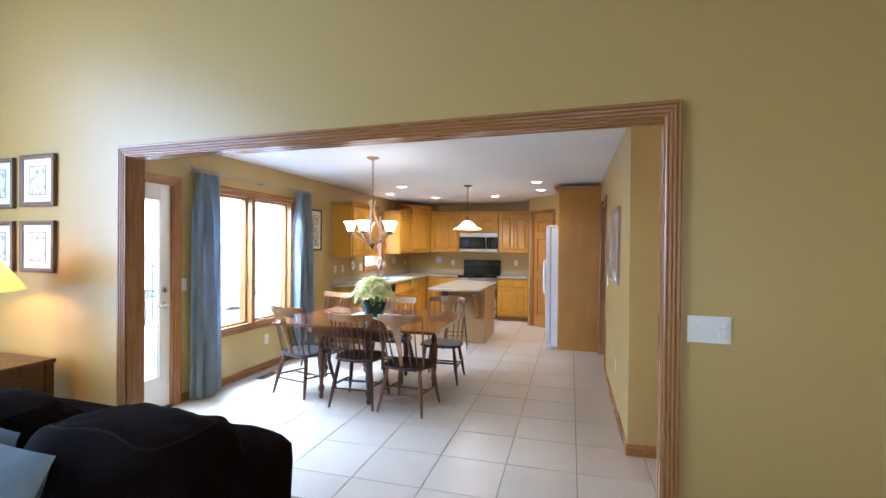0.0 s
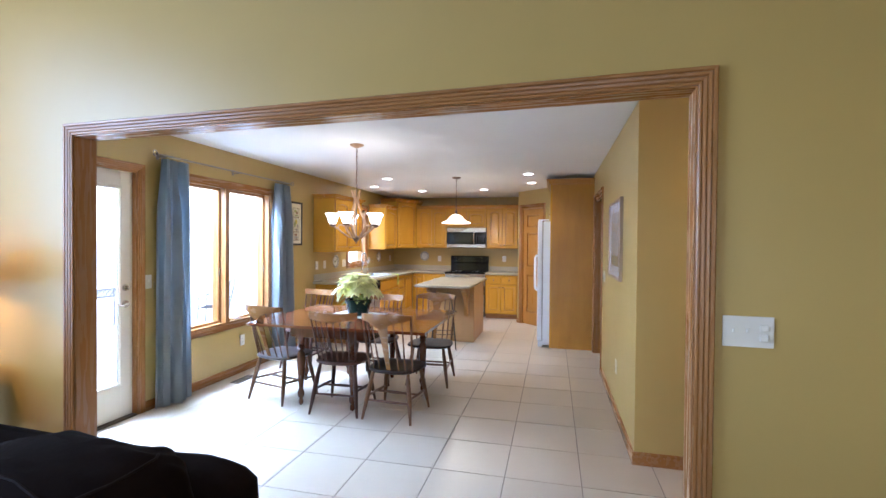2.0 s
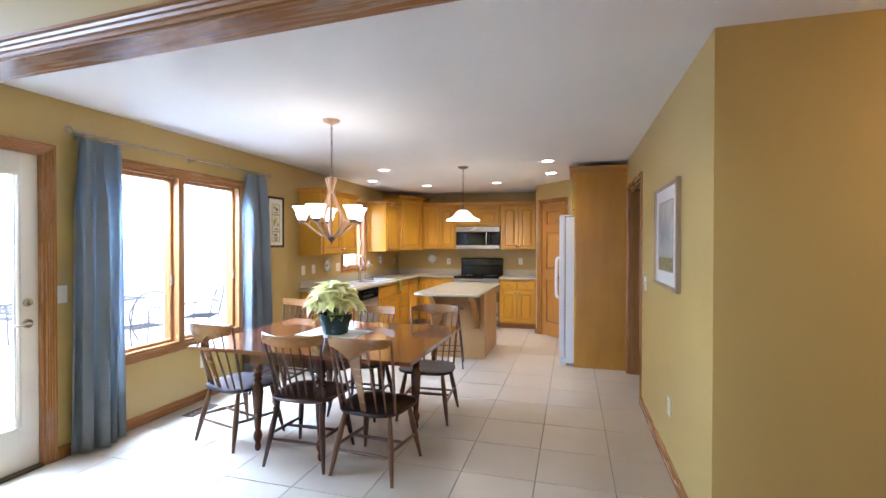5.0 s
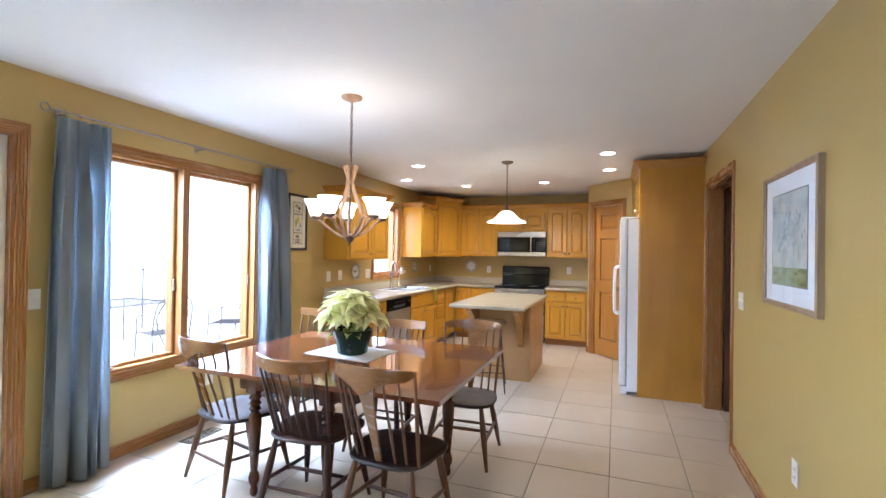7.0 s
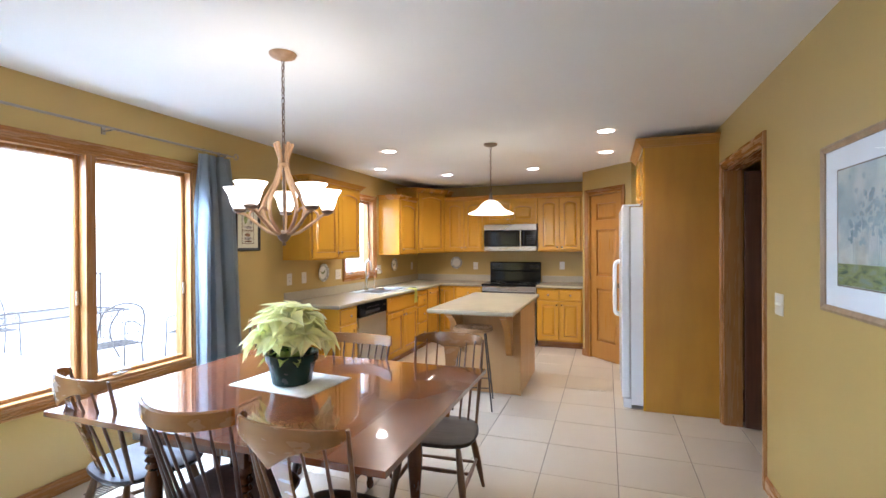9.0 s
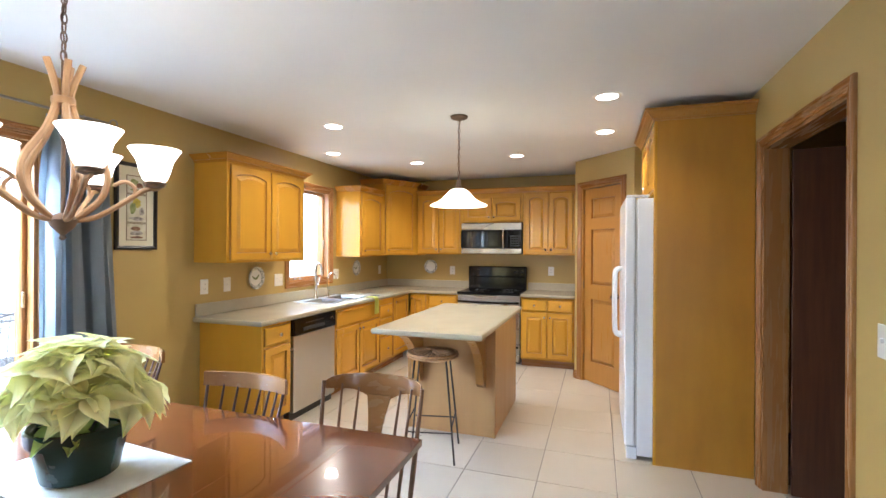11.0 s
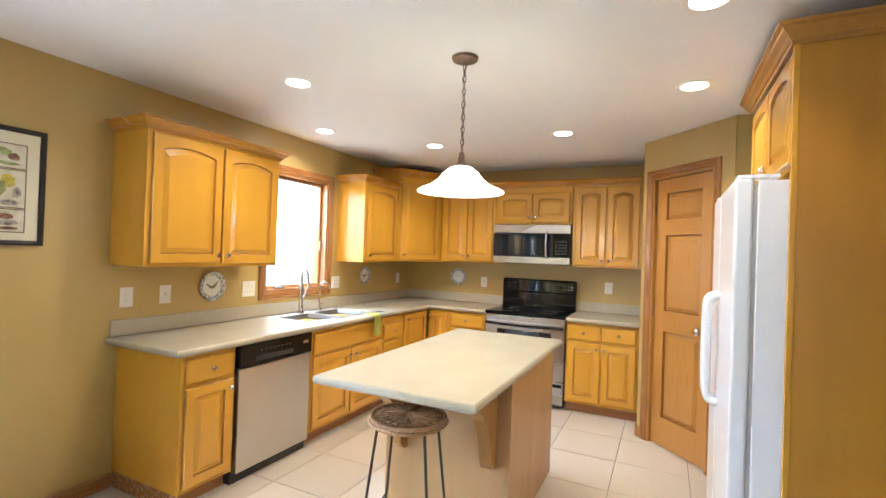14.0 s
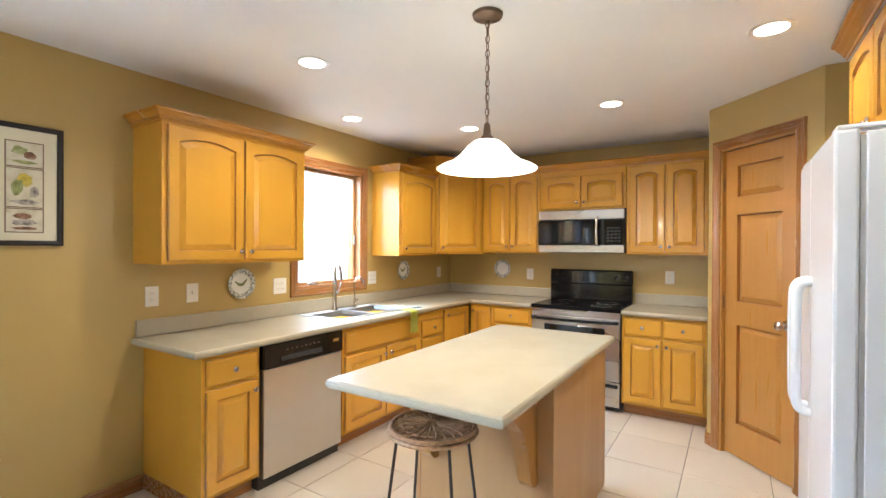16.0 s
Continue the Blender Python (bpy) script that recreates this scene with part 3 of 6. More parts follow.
box(kn, dw - 0.066, dw - 0.058, -0.058, -0.036, 1.058, 1.092, 0.002)
part("deadbolt", kn, CHROME, door, "satin nickel deadbolt", True)
bm = boxes((WEST, LW, PDOOR[0], PDOOR[0] + 0.018, 0, PDOOR[3]), (WEST, LW, PDOOR[1] - 0.018, PDOOR[1], 0, PDOOR[3]))
structure("trim_patio_door_jamb", bm, OAK, "oak patio door jamb")
structure("trim_patio_door_head", boxes((WEST, LW, PDOOR[0] + 0.018, PDOOR[1] - 0.018, PDOOR[3] - 0.018, PDOOR[3])), OAK_Y, "oak patio door head")
structure("trim_threshold", boxes((WEST, LW + 0.01, PDOOR[0] + 0.018, PDOOR[1] - 0.018, -0.004, 0.014)), VENT, "bronze door threshold")
casing_structure("trim_patio_door_casing", "oak casing round the patio door", (OAK, OAK_Y), WP, PDOOR[0], PDOOR[1], PDOOR[3], CAS)


# ---- windows ----
def window(name, y0, y1, z0, z1, label, sashes, crank=True):
    w = thing(name, LW, (y0 + y1) / 2, z0, 90, label, "window")
    tagged(w, kind="structure")
    h, half = z1 - z0, (y1 - y0) / 2
    # jamb box in the wall
    part("window_frame", boxes((-half, -half + 0.02, 0, WT, 0, h), (half - 0.02, half, 0, WT, 0, h)), OAK, w)
    part("window_head", boxes((-half + 0.02, half - 0.02, 0, WT, h - 0.02, h), (-half + 0.02, half - 0.02, 0, WT, 0, 0.02)), OAK_X, w)
    s0 = -half + 0.02
    width = (2 * half - 0.04) / sashes
    for i in range(sashes):
        a, b = s0 + i * width, s0 + (i + 1) * width
        if i:
            part("mullion", boxes((a - 0.03, a + 0.03, -0.008, WT, 0.02, h - 0.02), bevel=0.003), OAK, w)
            a += 0.03
        if i < sashes - 1:
            b -= 0.03
        bm = bmesh.new()
        sweep(bm, [(a, 0.02), (a, h - 0.02), (b, h - 0.02), (b, 0.02)], [(0, 0), (0, 0.05), (0.012, 0.052), (0.022, 0.05), (0.028, 0.04), (0.028, 0)], Matrix.Translation((0, 0.11, 0)) @ wall_plane(0, 0, "-y"), closed=True)
        part("sash", bm, OAK, w, "oak casement sash")
        g = part("pane", boxes((a + 0.024, b - 0.024, 0.082, 0.088, 0.043, h - 0.043)), GLASS, w, "clear glass pane")
        g.visible_shadow = False
        if crank:
            bm = bmesh.new()
            c = (a + b) / 2 - 0.18
            box(bm, c - 0.05, c + 0.05, 0.02, 0.05, 0.02, 0.035, 0.004)
            tube(bm, smooth_line([(c - 0.02, 0.035, 0.035), (c, 0.02, 0.052), (c + 0.05, 0.018, 0.05), (c + 0.07, 0.018, 0.045)]), 0.005)
            part("crank_handle", bm, CHROME, w, "folding crank handle", True)
            bm = boxes((b - 0.024, b - 0.010, 0.05, 0.062, h * 0.35, h * 0.35 + 0.09), bevel=0.003)
            part("sash_lock", bm, CHROME, w, "small sash lock")
    casing_structure("x", "", (OAK, OAK_X), wall_plane(0, 0, "-y"), -half, half, h, CAS, 0.0, True, parent=w)
    return w


window("window_1", *WIN, "double oak casement window facing the patio", 2)
window("window_2", *KWIN, "single oak casement window over the sink", 1, True)
# living room windows, plain and out of view; the rear one only added for light
for nm, args in (("window_3", (-4.93, -4.91, 0.3, 2.9, 0.5, 3.5)), ("window_4", (-1.2, 1.1, -2.73, -2.71, 0.4, 2.2))):
    x0, x1, y0, y1, z0, z1 = args
    bm = bmesh.new()
    if x1 - x0 < 0.1:
        for yy in (y0, (y0 + y1) / 2 - 0.03, y1 - 0.06):
            box(bm, x0 - 0.03, x1 + 0.03, yy, yy + 0.06, z0, z1)
        for zz in (z0, z1 - 0.06):
            box(bm, x0 - 0.028, x1 + 0.028, y0 + 0.06, y1 - 0.06, zz, zz + 0.06)
    else:
        for xx in (x0, (x0 + x1) / 2 - 0.03, x1 - 0.06):
            box(bm, xx, xx + 0.06, y0 - 0.03, y1 + 0.03, z0, z1)
        for zz in (z0, z1 - 0.06):
            box(bm, x0 + 0.06, x1 - 0.06, y0 - 0.028, y1 + 0.028, zz, zz + 0.06)
    structure(nm, bm, OAK, "oak frame of an unseen living room window")

# ---- hall doorway ----
HP = wall_plane(RW, 0, "-x")
casing_structure("trim_hall_casing", "oak casing round the hall doorway", (OAK, OAK_Y), HP, -HALL[1], -HALL[0], HALL[3], CAS)
structure("trim_hall_jamb", boxes((RW, RW + 0.13, HALL[0], HALL[0] + 0.018, 0, HALL[3]), (RW, RW + 0.13, HALL[1] - 0.018, HALL[1], 0, HALL[3])), OAK, "oak hall jamb")
structure("trim_hall_head", boxes((RW, RW + 0.13, HALL[0] + 0.018, HALL[1] - 0.018, HALL[3] - 0.018, HALL[3])), OAK_Y, "oak hall head")


def panel_face(bm, x0, x1, z0, z1, y_front, depth=0.013, inset=0.02, raise_w=0.03, arch=0.0, m=None):
    """A raised panel sunk in a frame: loops from the frame's edge inwards, facing -y."""
    def loop(ins, y, a):
        pts = [(x0 + ins, z0 + ins), (x1 - ins, z0 + ins)]
        n = 10 if arch else 1
        for k in range(n + 1):
            t = 1 - k / n
            x = x0 + ins + (x1 - x0 - 2 * ins) * t
            z = z1 - ins - a * (2 * t - 1) ** 2
            pts.append((x, z))
        vs = [Vector((px, y, pz)) for px, pz in pts]
        return [bm.verts.new(m @ v if m is not None else v) for v in vs]
    L = [loop(0, y_front, arch), loop(0.003, y_front + depth, arch), loop(inset * 0.36, y_front + depth, arch), loop(inset * 0.36 + raise_w, y_front + 0.001, arch)]
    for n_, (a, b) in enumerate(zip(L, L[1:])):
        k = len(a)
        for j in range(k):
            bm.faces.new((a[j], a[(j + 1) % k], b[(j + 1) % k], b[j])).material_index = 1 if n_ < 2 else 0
    bm.faces.new(L[-1])
    return L[0]


def cabinet_door_mesh(w, h, arch=0.0, stile=0.055, t=0.02):
    """A framed door with one raised panel, its lower left corner at the origin, facing -y."""
    bm = bmesh.new()
    x0, x1, z0, z1 = stile, w - stile, stile, h - stile
    inner = panel_face(bm, x0, x1, z0, z1, -t, arch=arch)
    n = 10 if arch else 1
    def rim(ins, y):
        pts = [(ins, ins), (w - ins, ins)]
        for k in range(n + 1):
            tt = 1 - k / n
            pts.append((ins + (w - 2 * ins) * tt, h - ins))
        return [bm.verts.new((px, y, pz)) for px, pz in pts]
    R = [rim(0, 0), rim(0, -t + 0.005), rim(0.005, -t)]
    # slot 1 darkens the door's sides to stand for shadow in the gaps
    for n_, (a, b) in enumerate(zip(R + [inner], (R + [inner])[1:])):
        k = len(a)
        for j in range(k):
            bm.faces.new((a[j], a[(j + 1) % k], b[(j + 1) % k], b[j])).material_index = 1 if n_ == 0 else 0
    bm.faces.new(R[0][::-1])
    return bm


def slab_front_mesh(w, h, t=0.02):
    bm = bmesh.new()
    loops = []
    for ins, y in ((0, 0), (0, -t + 0.008), (0.006, -t + 0.003), (0.014, -t)):
        loops.append([bm.verts.new(v) for v in ((ins, y, ins), (w - ins, y, ins), (w - ins, y, h - ins), (ins, y, h - ins))])
    # drawer sides in slot 1: gap shadow put into the colour
    for n_, (a, b) in enumerate(zip(loops, loops[1:])):
        for j in range(4):
            bm.faces.new((a[j], a[(j + 1) % 4], b[(j + 1) % 4], b[j])).material_index = 1 if n_ == 0 else 0
    bm.faces.new(loops[-1])
    bm.faces.new(loops[0][::-1])
    return bm


KNOB = [(0.0045, 0.0), (0.0045, 0.010), (0.007, 0.014), (0.0135, 0.018), (0.015, 0.023), (0.012, 0.028), (0.004, 0.030)]


def add_knob(owner, x, z, t=0.02):
    bm = lathe(bmesh.new(), KNOB, 14)
    bmesh.ops.transform(bm, verts=bm.verts, matrix=Matrix.Translation((x, -t, z)) @ Matrix.Rotation(radians(90), 4, 'X'))
    return part("knob", bm, CHROME, owner, "round nickel knob", True)


def add_door(cab, x, y, z, w, h, arch=0.0, knob=None, name="door"):
    d = part(name, cabinet_door_mesh(w, h, arch), MAPLE, cab, loc=(x, y, z))
    d.data.materials.append(GLAZE_AND_SHADE)
    if knob:
        add_knob(d, *knob)
    hx = 0.0 if (knob and knob[0] > w / 2) else w
    for zz in (0.06, h - 0.06):
        part("hinge", tube(bmesh.new(), [(hx, -0.008, zz - 0.022), (hx, -0.008, zz + 0.022)], 0.0035, 6), BRONZE, d, "small bronze hinge")
    return d


def add_drawer(cab, x, y, z, w, h, knobs=True):
    d = part("drawer", slab_front_mesh(w, h), MAPLE_X, cab, loc=(x, y, z))
    d.data.materials.append(GLAZE_AND_SHADE)
    if knobs:
        add_knob(d, w / 2, h / 2)
    return d


def upper_cabinet(name, x, y, z, rz, w, h, depth, doors, label, arch=0.03, group="wall cabinets", knob_side=None, head=0.0):
    """Front face in local x from 0 to w, facing -y; the body goes back to y = depth."""
    c = thing(name, x, y, z, rz, label, "cabinet", group)
    part("body", boxes((0, w, 0, depth, 0, h), bevel=0.0015), MAPLE, c)
    gap = 0.028
    dwid = (w - 2 * gap - (doors - 1) * 0.012) / doors
    for i in range(doors):
        right = (knob_side == "right") if doors == 1 else (i % 2 == 0)
        kx = dwid - 0.028 if right else 0.028
        add_door(c, gap + i * (dwid + 0.012), 0, 0.02, dwid, h - 0.045 - head, arch, (kx, 0.05))
    return c


def crown(name, path, z, label, parent=None, prof=CROWN):
    bm = bmesh.new()
    sweep(bm, path, prof, Matrix.Translation((0, 0, z)))
    if parent:
        return part(name, bm, MAPLE_X, parent)
    return tagged(mesh_object(name, bm, MAPLE_X, None, label, kind="structure"))


# west wall cabinet over the counter's near end (front faces +x, local x runs along +y)
D = 0.325
c = upper_cabinet("wall_cabinet", LW + D, 7.975, 1.316, 90, 0.965, 0.785, D - 0.004, 2, "two-door honey maple wall cabinet beside the sink window")
bm = bmesh.new()
sweep(bm, [(0, D - 0.01), (0, 0), (0.965, 0), (0.965, D - 0.01)], scaled(CROWN, 0.056, 0.062), Matrix.Translation((0, 0, 0.773)))
part("crown_moulding", bm, CROWNW, c, "stepped crown with beaded edge")
bm = bmesh.new()
for i in range(70):
    xx = 0.965 * (i + 0.5) / 70
    box(bm, xx - 0.004, xx + 0.004, -0.0215, -0.008, 0.790, 0.799)
for i in range(22):
    yy = 0.31 * (i + 0.5) / 22
    box(bm, -0.0215, -0.008, yy - 0.004, yy + 0.004, 0.790, 0.799)
part("dentil_bead", bm, GLAZE_AND_SHADE, c, "fine rope bead with dark glaze")
c = upper_cabinet("wall_cabinet", LW + D, 10.03, 1.335, 90, 0.60, 0.785, D - 0.004, 1, "single-door honey maple wall cabinet past the sink window", knob_side="left")
bm = bmesh.new()
sweep(bm, [(0, D - 0.01), (0, 0), (0.60, 0)], CROWN, Matrix.Translation((0, 0, 0.775)))
part("crown_moulding", bm, CROWNW, c)

# tall slanting corner cabinet
c = thing("corner_cabinet", 0, 0, 1.345, 0, "taller corner wall cabinet with one arched maple door", "cabinet", "wall cabinets")
foot = [(LW + 0.004, 10.634), (LW + D + 0.004, 10.634), (-2.665, BW - D - 0.004), (-2.665, BW - 0.004), (LW + 0.004, BW - 0.004)]
HT = 0.945
bm = bmesh.new()
lo = [bm.verts.new((x, y, 0)) for x, y in foot]
hi = [bm.verts.new((x, y, HT)) for x, y in foot]
bm.faces.new(lo[::-1])
bm.faces.new(hi)
for j in range(5):
    bm.faces.new((lo[j], lo[(j + 1) % 5], hi[(j + 1) % 5], hi[j]))
part("body", bm, MAPLE, c)
a, b = Vector(foot[1]), Vector(foot[2])
ln = (b - a).length
ob = part("door", cabinet_door_mesh(ln - 0.07, HT - 0.045, 0.035), MAPLE, c)
ob.matrix_basis = Matrix.Translation((*(a + (b - a).normalized() * 0.035), 0.02)) @ Matrix.Rotation(math.atan2((b - a).y, (b - a).x), 4, 'Z')
ob.data.materials.append(GLAZE_AND_SHADE)
add_knob(ob, 0.03, 0.05)
bm = bmesh.new()
sweep(bm, foot[:4], CROWN, Matrix.Translation((0, 0, HT - 0.012)))
part("crown_moulding", bm, CROWNW, c)

# back wall cabinets
FY = BW - D
upper_cabinet("wall_cabinet", -2.66, FY, 1.36, 0, 0.64, 0.815, D - 0.004, 2, "two-door honey maple wall cabinet by the corner")
upper_cabinet("wall_cabinet", -2.015, FY, 1.782, 0, 0.81, 0.393, D - 0.004, 2, "short two-door maple cabinet above the microwave", arch=0.022, head=0.045)
upper_cabinet("wall_cabinet", -1.20, FY, 1.36, 0, 0.645, 0.815, D - 0.004, 2, "two-door honey maple wall cabinet beside the pantry")
bm = bmesh.new()
sweep(bm, [(-2.66, FY), (-0.535, FY)], [(u, v) for u, v in CROWN], Matrix.Translation((0, 0, 2.165)))
mesh_object("trim_cabinet_crown", bm, CROWNW, None, "maple crown along the back wall cabinets", kind="structure")

# ---- base cabinets ----
CT = 0.888                      # top of the counters
FX = LW + 0.61                  # face of the west run
FB = BW - 0.61                  # face of the back run
TK = 0.095


def base_cabinet(name, x, y, rz, w, label, layout, depth=0.60, end_panel=False):
    c = thing(name, x, y, 0, rz, label, "cabinet", "base cabinets")
    H = CT - 0.038
    bm = boxes((0, w, 0, depth, TK, H), bevel=0.0015)
    part("body", bm, MAPLE, c)
    part("toe_kick", boxes((0.002, w - 0.002, 0.065, depth, 0, TK)), OAK_X, c)
    g = 0.02
    if layout == "drawer_door":
        add_drawer(c, g, 0, H - 0.165, w - 2 * g, 0.14)
        add_door(c, g, 0, TK + 0.025, w - 2 * g, H - 0.165 - TK - 0.045, 0, (w - 2 * g - 0.028, H - 0.165 - TK - 0.045 - 0.05))
    elif layout == "two_drawers_two_doors":
        q = (w - 2 * g - 0.014) / 2
        hh = H - 0.165 - TK - 0.045
        for i in (0, 1):
            add_drawer(c, g + i * (q + 0.014), 0, H - 0.165, q, 0.14)
            add_door(c, g + i * (q + 0.014), 0, TK + 0.025, q, hh, 0, (q - 0.028 if i == 0 else 0.028, hh - 0.05))
    elif layout == "sink":
        q = (w - 2 * g - 0.014) / 2
        hh = H - 0.185 - TK - 0.045
        add_drawer(c, g, 0, H - 0.185, w - 2 * g, 0.155, False)
        for i in (0, 1):
            add_door(c, g + i * (q + 0.014), 0, TK + 0.025, q, hh, 0, (q - 0.028 if i == 0 else 0.028, hh - 0.05))
    elif layout == "drawers":
        zz = TK + 0.025
        for hh in (0.27, 0.20, 0.14):
            add_drawer(c, g, 0, zz, w - 2 * g, hh)
            zz += hh + 0.02
    elif layout == "door":
        hh = H - TK - 0.045
        add_door(c, g, 0, TK + 0.025, w - 2 * g, hh, 0, (0.028, hh - 0.05))
    return c


base_cabinet("base_cabinet", FX, 8.03, 90, 0.34, "narrow honey maple base cabinet with one drawer, at the counter end", "drawer_door")
base_cabinet("base_cabinet", FX, 9.03, 90, 0.93, "maple sink base cabinet with two doors", "sink")
base_cabinet("base_cabinet", FX, 9.96, 90, 0.36, "maple stack of three drawers", "drawers")
base_cabinet("base_cabinet", FX, 10.32, 90, FB - 10.32 - 0.02, "maple corner base cabinet with one tall door", "door")
base_cabinet("base_cabinet", FX + 0.02, FB, 0, 0.25, "maple corner base cabinet door on the back run", "door")
base_cabinet("base_cabinet", FX + 0.27, FB, 0, 0.412, "maple base cabinet with drawer beside the range", "drawer_door")
base_cabinet("base_cabinet", -1.178, FB, 0, 0.633, "maple base cabinet with two drawers and two doors", "two_drawers_two_doors")

# countertops with rolled edge and backsplash
SX0, SX1, SY0, SY1 = LW + 0.10, LW + 0.53, 9.10, 9.88      # sink cut-out


def rounded_slab(bm, x0, x1, y0, y1, z0, z1, bevel=0.012):
    return box(bm, x0, x1, y0, y1, z0, z1, bevel)


bm = bmesh.new()
EX = FX + 0.03
EY = FB - 0.03
for r in ((LW + 0.003, EX, 7.985, SY0), (LW + 0.003, SX0, SY0, SY1), (SX1, EX, SY0, SY1), (LW + 0.003, EX, SY1, BW - 0.003), (EX, -1.988, EY, BW - 0.003)):
    box(bm, r[0], r[1], r[2], r[3], CT - 0.038, CT)
# rolled front nosing
nose = [(0.0, -0.038), (0.006, -0.038), (0.014, -0.030), (0.017, -0.018), (0.014, -0.006), (0.006, 0.0), (0.0, 0.0)]
sweep(bm, [(LW + 0.003, 7.985), (EX, 7.985), (EX, EY), (-1.988, EY)], nose, Matrix.Translation((0, 0, CT)))
bmesh.ops.remove_doubles(bm, verts=bm.verts, dist=0.0004)
c = mesh_object("countertop", bm, LAMINATE, None, "L-shaped cream laminate countertop with rolled edge")
tagged(c, category="countertop")
bm = boxes((LW + 0.003, LW + 0.022, 7.99, BW - 0.003, CT + 0.002, CT + 0.098), (LW + 0.022, -1.988, BW - 0.022, BW - 0.003, CT + 0.002, CT + 0.098), bevel=0.003)
part("backsplash", bm, SPLASH, c)
bm = bmesh.new()
box(bm, -1.176, -0.532, EY, BW - 0.003, CT - 0.038, CT)
sweep(bm, [(-1.176, EY), (-0.545, EY)], nose, Matrix.Translation((0, 0, CT)))
bmesh.ops.remove_doubles(bm, verts=bm.verts, dist=0.0004)
c = tagged(mesh_object("countertop", bm, LAMINATE, None, "short cream laminate countertop beside the range"), category="countertop")
part("backsplash", boxes((-1.176, -0.532, BW - 0.022, BW - 0.003, CT + 0.002, CT + 0.098), bevel=0.003), SPLASH, c)

# ---- sink, taps, towel ----
s = thing("kitchen_sink", (SX0 + SX1) / 2, (SY0 + SY1) / 2, CT, 90, "double-bowl stainless steel drop-in sink", "sink")
L2, W2 = (SY1 - SY0) / 2, (SX1 - SX0) / 2
bm = bmesh.new()
for x0, x1 in ((-L2 + 0.02, -0.02), (0.02, L2 - 0.02)):
    y0, y1 = -W2 + 0.03, W2 - 0.075
    lo, hi, mid = [], [], []
    for ring, ins, z in ((hi, 0, 0.004), (mid, 0.012, -0.02), (lo, 0.03, -0.17)):
        for (px, py) in ((x0 + ins, y0 + ins), (x1 - ins, y0 + ins), (x1 - ins, y1 - ins), (x0 + ins, y1 - ins)):
            ring.append(bm.verts.new((px, py, z)))
    for a, b in ((hi, mid), (mid, lo)):
        for j in range(4):
            bm.faces.new((a[j], a[(j + 1) % 4], b[(j + 1) % 4], b[j]))
    bm.faces.new(lo)
part("bowl", bm, SINKM, s, "stainless bowls")
bm = boxes((-L2 - 0.012, L2 + 0.012, -W2 - 0.012, -W2 + 0.03, 0.001, 0.006), (-L2 - 0.012, L2 + 0.012, W2 - 0.075, W2 + 0.012, 0.001, 0.006),
           (-L2 - 0.012, -L2 + 0.02, -W2 + 0.03, W2 - 0.075, 0.001, 0.006), (L2 - 0.02, L2 + 0.012, -W2 + 0.03, W2 - 0.075, 0.001, 0.006), (-0.02, 0.02, -W2 + 0.03, W2 - 0.075, 0.001, 0.006))
part("rim", bm, STEEL, s, "flat steel rim")
f = thing("kitchen_faucet", SX0 + 0.035, 9.42, CT + 0.006, 0, "tall stainless pull-down kitchen faucet behind the sink", "faucet")
bm = lathe(bmesh.new(), [(0.028, 0), (0.028, 0.012), (0.018, 0.03), (0.016, 0.14), (0.019, 0.20), (0.015, 0.27), (0.013, 0.33)], 16)
part("body", bm, CHROME, f, "", True)
bm = tube(bmesh.new(), smooth_line([(0, 0, 0.31), (0.010, 0, 0.355), (0.045, -0.008, 0.375), (0.078, -0.014, 0.34), (0.092, -0.018, 0.25)]), 0.0125, 12)
part("spout", bm, CHROME, f, "", True)
bm = tube(bmesh.new(), smooth_line([(0, 0.015, 0.13), (0.0, 0.05, 0.16), (0.01, 0.07, 0.23)]), 0.007, 10)
part("lever", bm, CHROME, f, "", True)
f = thing("filter_faucet", SX0 + 0.03, 9.66, CT + 0.006, 0, "slim gooseneck filter tap", "faucet")
bm = lathe(bmesh.new(), [(0.02, 0), (0.02, 0.01), (0.011, 0.03), (0.011, 0.07), (0.007, 0.08)], 14)
part("body", bm, CHROME, f, "", True)
bm = tube(bmesh.new(), smooth_line([(0, 0, 0.07), (0, 0, 0.2), (0.02, 0, 0.25), (0.06, 0, 0.26), (0.10, 0, 0.235), (0.11, 0, 0.20)]), 0.0065, 10)
part("spout", bm, CHROME, f, "", True)
part("lever", tube(bmesh.new(), [(0, 0.01, 0.055), (0.0, 0.045, 0.062)], 0.005, 8), CHROME, f, "", True)

t = thing("dish_towel", EX + 0.018, 9.80, CT, 90, "lime green towel draped over the counter edge", "towel")
bm = bmesh.new()
rows = []
for i in range(15):
    u = i / 14
    if u < 0.3:
        yy, zz = -0.0 + (0.3 - u) / 0.3 * 0.10, 0.006
    else:
        yy, zz = -0.006, 0.006 - (u - 0.3) / 0.7 * 0.185
    rows.append([bm.verts.new((-0.055 + 0.11 * k / 8 * (1 + 0.03 * math.sin(i)), yy - 0.004 * math.sin(k * 1.3 + i * 0.2) - (0.004 if u > 0.3 else 0), zz + 0.002 * math.sin(k * 2))) for k in range(9)])
for a, b in zip(rows, rows[1:]):
    for k in range(8):
        bm.faces.new((a[k], a[k + 1], b[k + 1], b[k]))
bmesh.ops.solidify(bm, geom=bm.faces[:], thickness=0.004)
part("cloth", bm, TOWEL, t, "", True)

